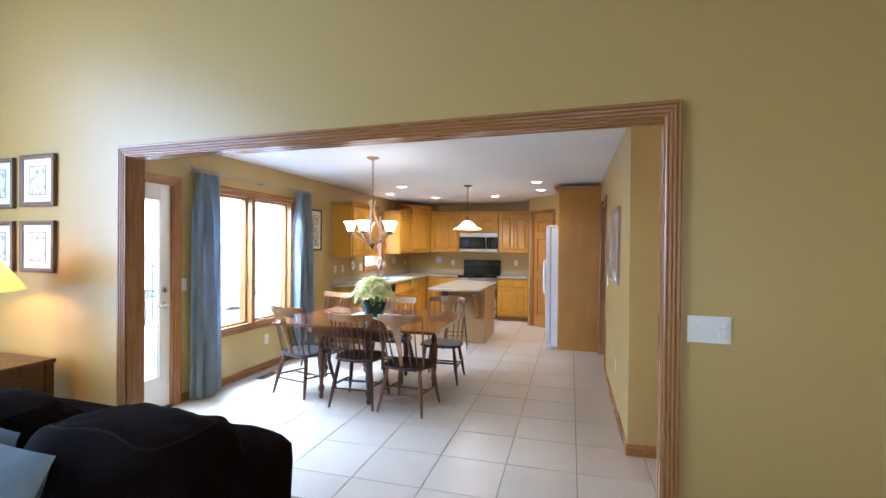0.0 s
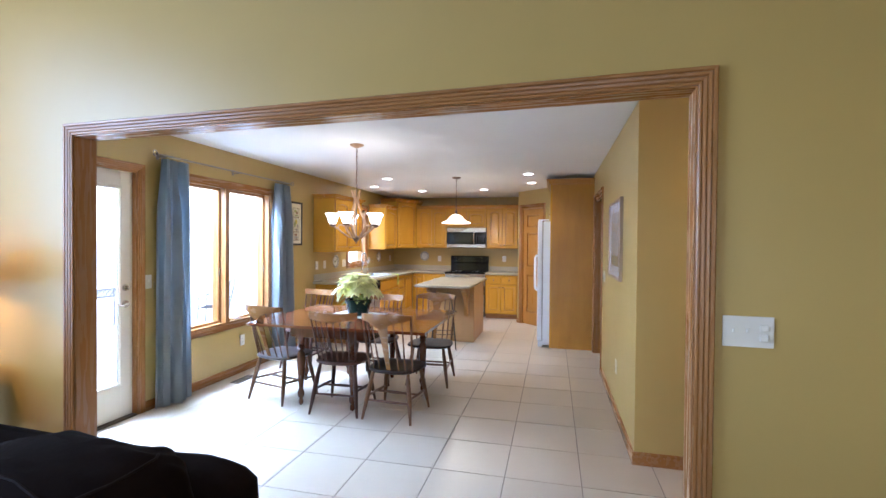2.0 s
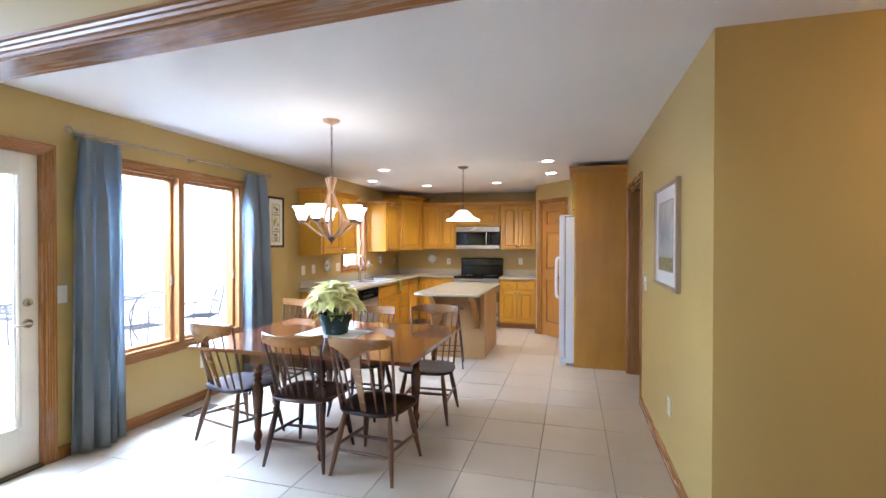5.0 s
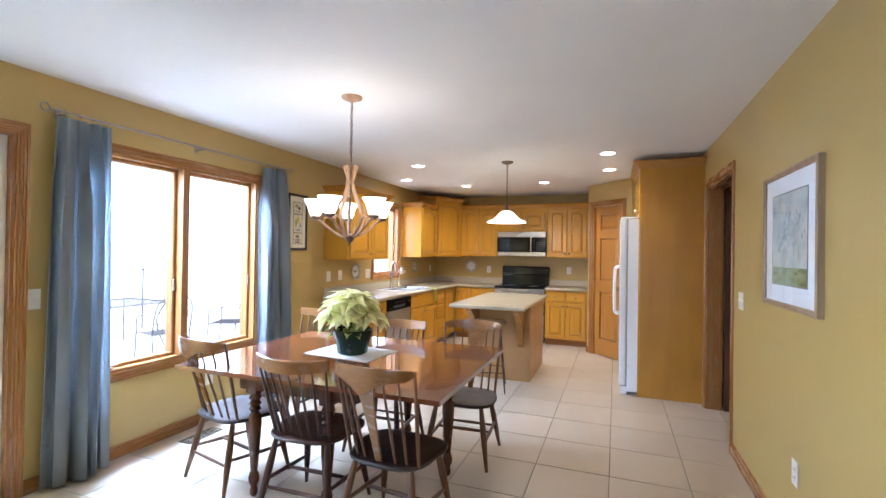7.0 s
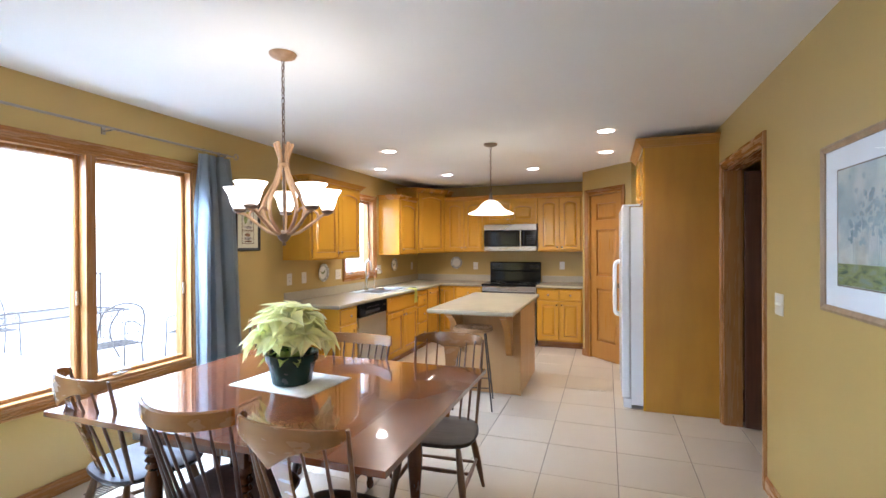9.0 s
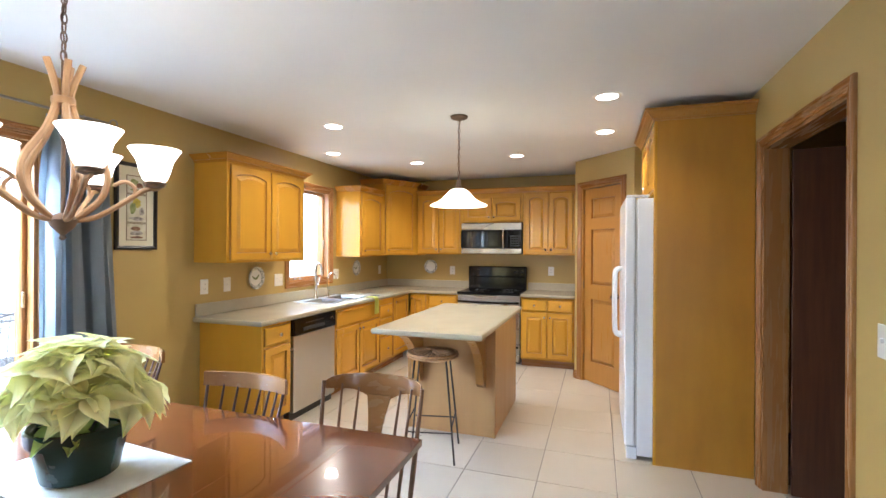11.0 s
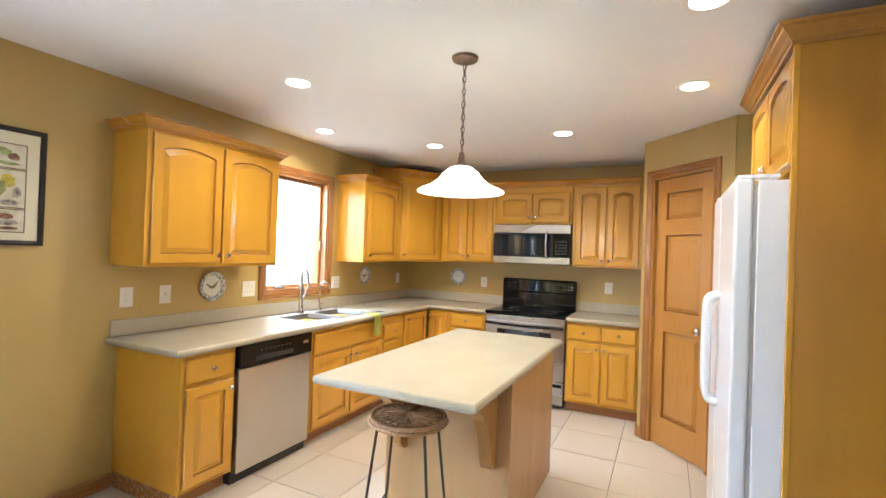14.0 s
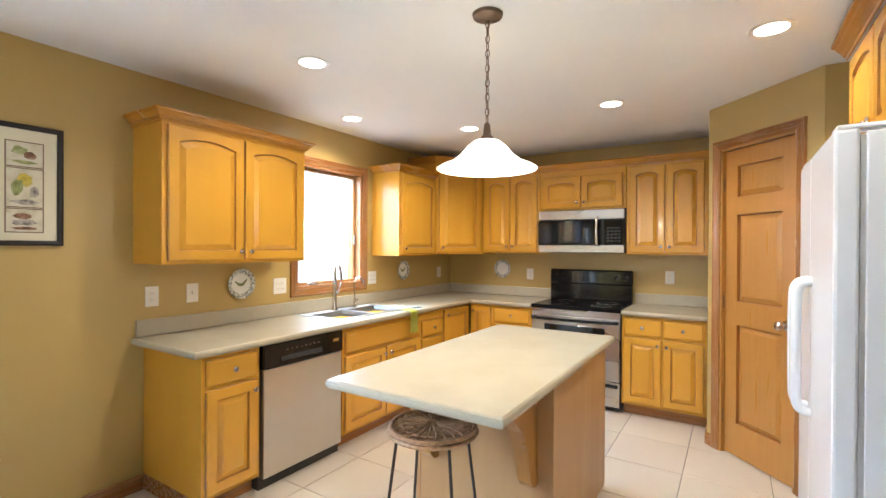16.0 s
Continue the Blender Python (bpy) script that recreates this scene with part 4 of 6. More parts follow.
# ---- dishwasher ----
d = thing("dishwasher", FX, 8.375, 0, 90, "stainless dishwasher with black control panel, closed", "dishwasher")
W = 0.64
part("body", boxes((0.004, W - 0.004, 0.02, 0.58, 0.0, CT - 0.04)), BLACKM, d, "black carcass")
part("door", boxes((0.012, W - 0.012, -0.02, 0.02, 0.072, 0.70), bevel=0.004), STEEL, d, "brushed stainless door")
bm = boxes((0.008, W - 0.008, -0.03, 0.02, 0.705, 0.845), bevel=0.006)
part("control_panel", bm, BLACK, d, "glossy black control panel")
part("handle_pocket", boxes((0.12, W - 0.2, -0.037, -0.03, 0.735, 0.765), bevel=0.003), BLACKM, d, "black pocket handle")
bm = boxes(*[(0.16 + 0.035 * i, 0.176 + 0.035 * i, -0.0325, -0.0305, 0.795, 0.803) for i in range(8)])
part("buttons", bm, VENT, d, "row of small buttons")
part("badge", boxes((W - 0.10, W - 0.05, -0.0325, -0.0305, 0.78, 0.80), bevel=0.0009), CHROME, d, "small oval badge")
part("toe_plate", boxes((0.012, W - 0.012, 0.045, 0.06, 0.0, 0.07)), BLACKM, d)

# ---- range ----
RX0, RX1 = -1.982, -1.182
r = thing("electric_range", RX0, FB, 0, 0, "stainless and black electric range with glass cooktop", "stove")
W = RX1 - RX0
part("body", boxes((0.004, W - 0.004, 0.0, 0.60, 0.03, CT - 0.012)), BLACKM, r, "black sides")
part("oven_door", boxes((0.008, W - 0.008, -0.035, -0.001, 0.27, 0.80), bevel=0.005), STEELX, r, "stainless oven door")
part("oven_window", boxes((0.13, W - 0.13, -0.038, -0.034, 0.42, 0.72), bevel=0.0015), DGLASS, r, "dark oven window")
part("drawer", boxes((0.008, W - 0.008, -0.03, -0.001, 0.05, 0.262), bevel=0.005), STEELX, r, "stainless storage drawer")
part("drawer_handle", boxes((0.1, W - 0.02, -0.04, -0.03, 0.215, 0.245), bevel=0.003), BLACK, r, "black drawer pull")
bm = bmesh.new()
tube(bm, smooth_line([(0.04, -0.035, 0.775), (0.05, -0.075, 0.775), (W / 2, -0.085, 0.77), (W - 0.05, -0.075, 0.775), (W - 0.04, -0.035, 0.775)], 6), 0.013, 10)
part("oven_handle", bm, BLACK, r, "black bar handle", True)
part("trim_strip", boxes((0.006, W - 0.006, -0.03, 0.0, 0.805, CT - 0.027), bevel=0.004), STEELX, r, "stainless front strip")
part("cooktop", boxes((0.0, W, -0.045, 0.55, CT - 0.026, CT + 0.006), bevel=0.006), COOKTOP, r, "black glass cooktop")
bm = bmesh.new()
for bx, by, rad in ((0.2, 0.13, 0.10), (0.6, 0.13, 0.085), (0.2, 0.38, 0.075), (0.6, 0.38, 0.10)):
    bm = bmesh.new()
    lathe(bm, [(rad - 0.003, 0), (rad, 0), (rad, 0.0008), (rad - 0.003, 0.0008)], 32, (bx, by, CT + 0.0065), False)
    part("burner_ring", bm, CHINA, r, "thin printed burner ring")
bm = bmesh.new()
tilt = Matrix.Translation((0, 0.485, CT)) @ Matrix.Rotation(radians(-2), 4, 'X')
box(bm, 0.004, W - 0.004, 0.008, 0.06, 0.0, 0.17, 0.004, tilt)
part("backguard", bm, BLACK, r, "glossy black backguard")
bm = bmesh.new()
box(bm, 0.0, W, 0.0, 0.064, 0.165, 0.315, 0.016, tilt)
part("control_console", bm, BLACK, r, "rounded black control console")
bm = bmesh.new()
box(bm, W / 2 - 0.13, W / 2 + 0.13, -0.003, 0.001, 0.19, 0.29, 0, tilt)
part("clock_panel", bm, DGLASS, r, "clock panel")
for kx in (0.06, 0.14, W - 0.14, W - 0.06):
    bm = lathe(bmesh.new(), [(0.026, 0), (0.026, 0.012), (0.02, 0.022), (0.006, 0.024)], 16)
    bmesh.ops.transform(bm, verts=bm.verts, matrix=tilt @ Matrix.Translation((kx, -0.001, 0.24)) @ Matrix.Rotation(radians(90), 4, 'X'))
    part("knob", bm, BLACK, r, "round black control knob", True)
    bm = bmesh.new()
    bmesh.ops.create_cone(bm, cap_ends=True, segments=20, radius1=0.028, radius2=0.028, depth=0.003, matrix=tilt @ Matrix.Translation((kx, -0.001, 0.24)) @ Matrix.Rotation(radians(90), 4, 'X'))
    part("knob_ring", bm, CHROME, r, "chrome knob ring")

# ---- microwave ----
mw = thing("microwave_oven", -2.010, BW - 0.39, 1.372, 0, "stainless over-the-range microwave under the short cabinet", "microwave")
W, H = 0.80, 0.405
part("body", boxes((0.0, W, 0.03, 0.386, 0.0, H - 0.002), bevel=0.003), BLACKM, mw, "dark case")
part("top_grille", boxes((0.0, W, 0.0, 0.03, H - 0.088, H - 0.004), bevel=0.003), STEELX, mw, "stainless top band")
part("door", boxes((0.0, 0.60, -0.012, 0.029, 0.075, H - 0.10), bevel=0.003), BLACK, mw, "black glass door")
part("bottom_band", boxes((0.0, W, -0.002, 0.03, 0.004, 0.072), bevel=0.003), STEELX, mw, "stainless lower band")
part("door_window", boxes((0.07, 0.50, -0.0155, -0.0125, 0.105, H - 0.13), bevel=0.001), DGLASS, mw, "dark door window")
part("keypad", boxes((0.625, W - 0.004, -0.008, 0.029, 0.075, H - 0.10), bevel=0.003), BLACK, mw, "black keypad")
bm = boxes(*[(0.655 + 0.032 * i, 0.677 + 0.032 * i, -0.0105, -0.0085, 0.10 + 0.03 * j, 0.118 + 0.03 * j) for i in range(4) for j in range(5)])
part("keys", bm, BLACKM, mw, "rows of keys")
bm = tube(bmesh.new(), smooth_line([(0.575, -0.012, 0.07), (0.575, -0.05, 0.085), (0.572, -0.058, 0.20), (0.575, -0.05, 0.31), (0.575, -0.012, 0.33)]), 0.011, 10)
part("handle", bm, CHROME, mw, "curved chrome handle", True)

# ---- island ----
i = thing("kitchen_island", -1.73, 8.62, 0, 0, "pale maple kitchen island with overhanging cream laminate top", "kitchen island")
IWX, IWY = 0.71, 0.94
part("body", boxes((0.0, IWX, 0.0, IWY, 0.0, CT - 0.04), bevel=0.003), ISLE, i, "plain pale maple panels")
for cx_ in (-0.004, IWX - 0.02):
    part("corner_trim", boxes((cx_, cx_ + 0.024, -0.004, 0.02, 0, CT - 0.042), bevel=0.002), ISLE, i, "maple corner strip")
bm = bmesh.new()
box(bm, -0.005, IWX + 0.033, -0.595, IWY + 0.03, CT - 0.038, CT)
sweep(bm, [(IWX + 0.033, -0.595), (IWX + 0.033, IWY + 0.03), (-0.005, IWY + 0.03), (-0.005, -0.595)], nose, Matrix.Translation((0, 0, CT)), closed=True)
part("worktop", bm, LAMINATE, i, "cream laminate top with rolled edge")
for bx in (0.07, IWX - 0.13):
    outline = [(0.0, CT - 0.04), (-0.36, CT - 0.04), (-0.365, CT - 0.075), (-0.34, CT - 0.10), (-0.30, CT - 0.115), (-0.25, CT - 0.15), (-0.17, CT - 0.22),
               (-0.115, CT - 0.31), (-0.085, CT - 0.40), (-0.07, CT - 0.47), (-0.04, CT - 0.50), (0.0, CT - 0.505)]
    bm = bmesh.new()
    A = [bm.verts.new((bx, y, z)) for y, z in outline]
    B = [bm.verts.new((bx + 0.06, y, z)) for y, z in outline]
    bm.faces.new(A)
    bm.faces.new(B[::-1])
    for j in range(len(A)):
        bm.faces.new((A[j], B[j], B[(j + 1) % len(A)], A[(j + 1) % len(A)]))
    part("corbel", bm, DOORW, i, "scrolled maple corbel")


# ---- wicker stools ----
def bar_stool():
    s = thing("bar_stool", 0, 0, 0, 0, "round woven rattan stool on thin black iron legs, under the island", "stool")
    SH = 0.70
    bm = bmesh.new()
    n = 48
    for k in range(n):
        a = 2 * math.pi * k / n
        w = 0.6 + 0.4 * (k % 3 == 0)
        p = []
        for q in range(7):
            rr = 0.02 + q / 6 * 0.148
            aa = a + 0.35 * math.sin(q / 6 * math.pi) * (1 if k % 2 else -1) * 0.35
            p.append((rr * math.cos(aa), rr * math.sin(aa), SH + 0.014 - 0.012 * (q / 6) ** 2 + (0.003 if k % 2 else 0)))
        tube(bm, p, 0.0042 * w + 0.0015, 5)
    part("seat_weave", bm, WICKER, s, "fan-woven rattan seat", True)
    bm = bmesh.new()
    for rr, zz, th in ((0.168, 0.004, 0.011), (0.176, -0.01, 0.008), (0.165, -0.018, 0.007), (0.09, 0.012, 0.004), (0.125, 0.010, 0.004)):
        pts = [(rr * math.cos(2 * math.pi * k / 36), rr * math.sin(2 * math.pi * k / 36), SH + zz) for k in range(37)]
        tube(bm, pts, th, 6)
    part("seat_rim", bm, WICKER, s, "wrapped rattan rim", True)
    part("seat_pan", lathe(bmesh.new(), [(0.155, SH - 0.008), (0.155, SH + 0.001), (0.02, SH + 0.006)], 30), WICKER, s)
    for k in range(4):
        a = math.pi / 4 + k * math.pi / 2
        bm = tube(bmesh.new(), [(0.15 * math.cos(a), 0.15 * math.sin(a), SH - 0.01), (0.245 * math.cos(a), 0.245 * math.sin(a), 0.0)], 0.0065, 8)
        part("leg", bm, LEGIRON, s, "thin black iron leg", True)
    bm = bmesh.new()
    for zz in (0.20,):
        rr = 0.15 + (0.245 - 0.15) * (1 - zz / SH)
        P = [(rr * math.cos(math.pi / 4 + k * math.pi / 2), rr * math.sin(math.pi / 4 + k * math.pi / 2), zz + (0.04 if k % 2 else 0)) for k in range(4)]
        for k in range(4):
            a, b = Vector(P[k]), Vector(P[(k + 1) % 4])
            zz2 = zz + (0.05 if k % 2 else 0)
            a.z = b.z = zz2
            tube(bm, [a, b], 0.005, 6)
    part("stretcher", bm, LEGIRON, s, "iron foot rails", True)
    return s


s1 = bar_stool()
s1.matrix_basis = pose(-1.385, 8.24, 0, 0, 0, 12)

# ---- refrigerator, side panel, cabinet above ----
f = thing("refrigerator", -0.030, 8.59, 0, -90, "white textured side-by-side refrigerator in a maple surround", "refrigerator")
# local: x runs along -y in the world, so build with x negative
W, H = 0.86, 1.795
part("body", boxes((-W, 0, 0.0, 0.65, 0.03, H - 0.012), bevel=0.004), WHITE, f, "white cabinet")
part("freezer_door", boxes((-W + 0.002, -0.52, -0.078, -0.014, 0.09, H), bevel=0.010), WHITE, f, "white door")
part("fridge_door", boxes((-0.512, -0.002, -0.078, -0.014, 0.09, H), bevel=0.010), WHITE, f, "white door")
part("gasket", boxes((-W + 0.01, -0.008, -0.014, 0.0, 0.10, H - 0.02)), GASKET, f, "grey door gasket")
for hx in (-0.10, -W + 0.02):
    part("hinge_cover", boxes((hx, hx + 0.09, -0.07, 0.075, H + 0.001, H + 0.015), bevel=0.004), WHITE, f, "white hinge cover")
part("base_grille", boxes((-W + 0.01, -0.01, -0.065, 0.0, 0.0, 0.08), bevel=0.004), WHITE, f, "white kick grille")
for hx in (-0.565, -0.465):
    bm = tube(bmesh.new(), smooth_line([(hx, -0.070, 0.76), (hx, -0.118, 0.78), (hx, -0.128, 0.87), (hx, -0.128, 1.18), (hx, -0.118, 1.27), (hx, -0.070, 1.29)], 6), 0.019, 10)
    part("handle", bm, WHITE, f, "white D-shaped handle", True)
p = thing("refrigerator_side_panel", 0.085, 8.55, 0, 0, "tall plain maple end panel beside the refrigerator", "panel")
part("panel", boxes((0, RW - 0.085 - 0.004, 0, 0.02, 0, 2.295), bevel=0.001), wood("amber_maple_panel", (0.50, 0.24, 0.020), (0.38, 0.168, 0.013), 0.36, grain=(3.2, 3.2, 0.9), scale=2.0, vary=0, bump=0.03), p)
part("edge_strip", boxes((-0.02, 0.0, -0.002, 0.02, 0, 2.295), bevel=0.002), MAPLE, p)
c = upper_cabinet("cabinet_above_refrigerator", 0.085, 9.50, 1.83, -90, 0.93, 0.47, 0.585, 2, "two-door maple cabinet above the refrigerator", arch=0.03)
bm = bmesh.new()
sweep(bm, [(0.065, 9.50), (0.065, 8.548), (RW - 0.004, 8.548)], scaled(CROWN, 0.06, 0.075), Matrix.Translation((0, 0, 2.29)))
mesh_object("trim_refrigerator_crown", bm, DOORW, None, "maple crown around the refrigerator surround", kind="structure")

# ---- pantry door ----
pd = new("door_2")
pd.matrix_basis = PM
tagged(pd, "closed oak three-panel pantry door with nickel knob", "door", kind="structure")
bm = bmesh.new()
x0, x1 = DO0 + 0.018, DO1 - 0.018
st = 0.10
yf = 0.028
rails = [(0.01, 0.23), (0.90, 1.06), (1.65, 1.77), (1.98, 2.09)]
box(bm, x0, x0 + st, yf, yf + 0.035, 0.01, 2.09)
box(bm, x1 - st, x1, yf, yf + 0.035, 0.01, 2.09)
for a, b in rails:
    box(bm, x0 + st, x1 - st, yf, yf + 0.035, a, b)
# groove faces take slot 1, the painted shade of the recess
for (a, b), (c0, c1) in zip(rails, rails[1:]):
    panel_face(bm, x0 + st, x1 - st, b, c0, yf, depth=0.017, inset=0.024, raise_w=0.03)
part("door_slab", bm, DOORW, pd).data.materials.append(DOOR_GROOVE_SHADE)
bm = lathe(bmesh.new(), [(0.032, 0), (0.032, 0.006), (0.014, 0.012), (0.012, 0.035), (0.024, 0.042), (0.031, 0.056), (0.027, 0.070), (0.01, 0.076)], 20)
bmesh.ops.transform(bm, verts=bm.verts, matrix=Matrix.Translation((x1 - 0.06, yf, 0.96)) @ Matrix.Rotation(radians(90), 4, 'X'))
part("door_handle", bm, CHROME, pd, "round satin nickel knob", True)
for zz in (0.25, 1.05, 1.86):
    part("hinge", tube(bmesh.new(), [(x0 - 0.006, 0.016, zz - 0.045), (x0 - 0.006, 0.016, zz + 0.045)], 0.007, 8), BRONZE, pd, "bronze butt hinge")
bm = boxes((DO0, DO0 + 0.016, 0, 0.12, 0, 2.11), (DO1 - 0.016, DO1, 0, 0.12, 0, 2.11), (DO0 + 0.016, DO1 - 0.016, 0, 0.12, 2.094, 2.11))
part("door_jamb", bm, DOORW, pd)
s_, h_ = casing(None, None, wall_plane(0, 0, "-y"), DO0, DO1, 2.11, CAS)
part("casing_side", s_, OAK, pd)
part("casing_head", h_, OAK_X, pd)

# hall: a dark door standing open inside the doorway
hd = thing("door_3", RW + 0.14, HALL[1] - 0.02, 0, -8, "dark wooden hall door, standing open", "door")
tagged(hd, kind="structure")
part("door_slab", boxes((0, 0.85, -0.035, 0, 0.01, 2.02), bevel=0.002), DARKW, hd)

# ---- baseboards ----
BASE = [(0, 0), (0.014, 0), (0.014, 0.055), (0.010, 0.068), (0.012, 0.075), (0.005, 0.085), (0, 0.085)]


def baseboard(name, path, mat, label="oak baseboard"):
    bm = bmesh.new()
    sweep(bm, path, BASE)
    structure(name, bm, mat, label)


baseboard("baseboard_west", [(LW, 5.152), (LW, 8.028)], OAK_Y)
baseboard("baseboard_east", [(RW, 7.366), (RW, 5.21), (2.0, 5.21)], OAK_Y)
baseboard("baseboard_pantry", [(P0.x - 0.001, 10.86), (P0.x - 0.001, P0.y), tuple(P0 + PD * 0.050)], OAK_Y)
baseboard("baseboard_south", [(OPL - 0.07, SW1), (LW + 0.03, SW1)], OAK_X)
baseboard("baseboard_living", [(OPR + 0.07, SW0), (1.41, SW0)], OAK_X)
baseboard("baseboard_living_west", [(-4.85, SW0), (OPL - 0.07, SW0)], OAK_X)

# ---- dining table ----
TX, TY, TH = -1.705, 6.12, 0.742
t = thing("dining_table", TX, TY, 0, 0, "cherry extension dining table on turned legs", "table")
TW, TD = 1.64, 1.27
NB = 7
for k in range(NB):
    a = -TW / 2 + TW * k / NB
    part("tabletop_board", boxes((a + 0.0004, a + TW / NB - 0.0004, -TD / 2, TD / 2, TH - 0.024, TH), bevel=0.0006), CHERRY, t)
for y0, y1 in ((-TD / 2 + 0.13, -TD / 2 + 0.152), (TD / 2 - 0.152, TD / 2 - 0.13)):
    part("apron", boxes((-TW / 2 + 0.36, TW / 2 - 0.54, y0, y1, TH - 0.125, TH - 0.026)), LEGW, t)
for x0 in (-TW / 2 + 0.338, TW / 2 - 0.54):
    part("apron", boxes((x0, x0 + 0.022, -TD / 2 + 0.15, TD / 2 - 0.15, TH - 0.125, TH - 0.026)), LEGW, t)
TURN_PROFILE = [(0.012, 0.0), (0.020, 0.012), (0.022, 0.035), (0.016, 0.055), (0.020, 0.065), (0.029, 0.085), (0.031, 0.11), (0.024, 0.135), (0.018, 0.145), (0.021, 0.16),
                (0.028, 0.25), (0.036, 0.36), (0.039, 0.42), (0.034, 0.46), (0.022, 0.485), (0.034, 0.50), (0.024, 0.515), (0.035, 0.53), (0.024, 0.545), (0.036, 0.565), (0.030, 0.585), (0.036, 0.60)]


def table_leg(x, y):
    bm = lathe(bmesh.new(), TURN_PROFILE, 18, (x, y, 0))
    box(bm, x - 0.036, x + 0.036, y - 0.036, y + 0.036, 0.595, TH - 0.026, 0.002)
    return part("leg", bm, LEGW, t, "turned cherry leg", True)


for lx, ly in ((-0.38, -0.47), (0.13, -0.49), (0.57, 0.18), (-0.72, 0.20), (-0.38, 0.52), (0.13, 0.52)):
    table_leg(lx, ly)


# ---- chairs: seat centre at the origin, facing +y ----
def chair_base(c, dark, dz=0.0):
    mat = CHAIRD if dark else CHAIRM
    bm = bmesh.new()
    rings = []
    n = 28
    for ins, z in ((0.03, 0.418), (0.004, 0.430), (0.0, 0.440), (0.006, 0.449), (0.03, 0.452), (0.09, 0.446), (0.16, 0.441)):
        ring = []
        for k in range(n):
            a = 2 * math.pi * k / n
            ca, sa = math.cos(a), math.sin(a)
            rx = (0.235 if sa > 0 else 0.225) - ins
            ry = 0.215 - ins
            e = 0.62
            ring.append(bm.verts.new((rx * math.copysign(abs(ca) ** e, ca) * (1 + 0.06 * sa), ry * math.copysign(abs(sa) ** e, sa), z + dz)))
        rings.append(ring)
    for a, b in zip(rings, rings[1:]):
        for k in range(n):
            bm.faces.new((a[k], a[(k + 1) % n], b[(k + 1) % n], b[k]))
    bm.faces.new(rings[0][::-1])
    bm.faces.new(rings[-1])
    part("seat", bm, CHAIRD if dark else SEATD, c, "saddled seat", True)
    tops = {}
    for sx in (-1, 1):
        for sy in (-1, 1):
            top, foot = Vector((sx * 0.155, sy * 0.14, 0.425 + dz)), Vector((sx * 0.215, sy * 0.222 - 0.005, 0.0))
            bm = tube(bmesh.new(), [top.lerp(foot, u) for u in (0, 0.15, 0.4, 0.6, 0.85, 1)], [0.013, 0.017, 0.0205, 0.019, 0.013, 0.010], 10)
            part("leg", bm, mat, c, "splayed tapered leg", True)
            tops[sx, sy] = lambda u, a=top, b=foot: a.lerp(b, u)
    bm = bmesh.new()
    for sx in (-1, 1):
        a, b = tops[sx, -1](0.52), tops[sx, 1](0.58)
        tube(bm, [a, (a + b) / 2, b], [0.009, 0.013, 0.009], 8)
    a = (tops[-1, -1](0.52) + tops[-1, 1](0.58)) / 2
    b = (tops[1, -1](0.52) + tops[1, 1](0.58)) / 2
    tube(bm, [a, (a + b) / 2, b], [0.009, 0.013, 0.009], 8)
    a, b = tops[-1, -1](0.60), tops[1, -1](0.60)
    tube(bm, [a, (a + b) / 2, b], [0.008, 0.011, 0.008], 8)
    part("stretcher", bm, mat, c, "turned stretchers", True)
    return mat


def crest_line(w, z, y, bow, n=13):
    return [(w * (2 * k / (n - 1) - 1), y + bow * (2 * k / (n - 1) - 1) ** 2, z) for k in range(n)]


def comb_chair():
    c = thing("dining_chair", 0, 0, 0, 0, "dark walnut spindle chair with curved crest rail, at the table", "chair", "chairs round the dining table")
    mat = chair_base(c, True)
    pts = crest_line(0.215, 0.842, -0.312, 0.075)
    bm = bmesh.new()
    rings = []
    for i, p in enumerate(pts):
        u = 2 * i / (len(pts) - 1) - 1
        hh = 0.035 - 0.004 * abs(u)
        lift = 0.012 * u * u
        ring = [(p[0], p[1] - 0.009, p[2] - hh + lift), (p[0], p[1] + 0.010, p[2] - hh + lift), (p[0], p[1] + 0.007, p[2] + hh * 0.9 + lift), (p[0], p[1] - 0.002, p[2] + hh + lift), (p[0], p[1] - 0.010, p[2] + hh * 0.8 + lift)]
        rings.append([bm.verts.new(q) for q in ring])
    for a, b in zip(rings, rings[1:]):
        for k in range(5):
            bm.faces.new((a[k], a[(k + 1) % 5], b[(k + 1) % 5], b[k]))
    bm.faces.new(rings[0][::-1])
    bm.faces.new(rings[-1])
    part("crest_rail", bm, CHAIRW, c, "bent crest rail", True)
    for k in range(8):
        u = 2 * k / 7 - 1
        outer = abs(u) > 0.9
        base = Vector((u * 0.165, -0.165 + 0.035 * u * u - 0.01, 0.44))
        top = Vector((u * 0.20, -0.312 + 0.075 * u * u, 0.825))
        bm = tube(bmesh.new(), [base, base.lerp(top, 0.35), top], [0.008, 0.0095, 0.006] if outer else [0.006, 0.0075, 0.0045], 8)
        part("spindle", bm, mat, c, "", True)
    return c


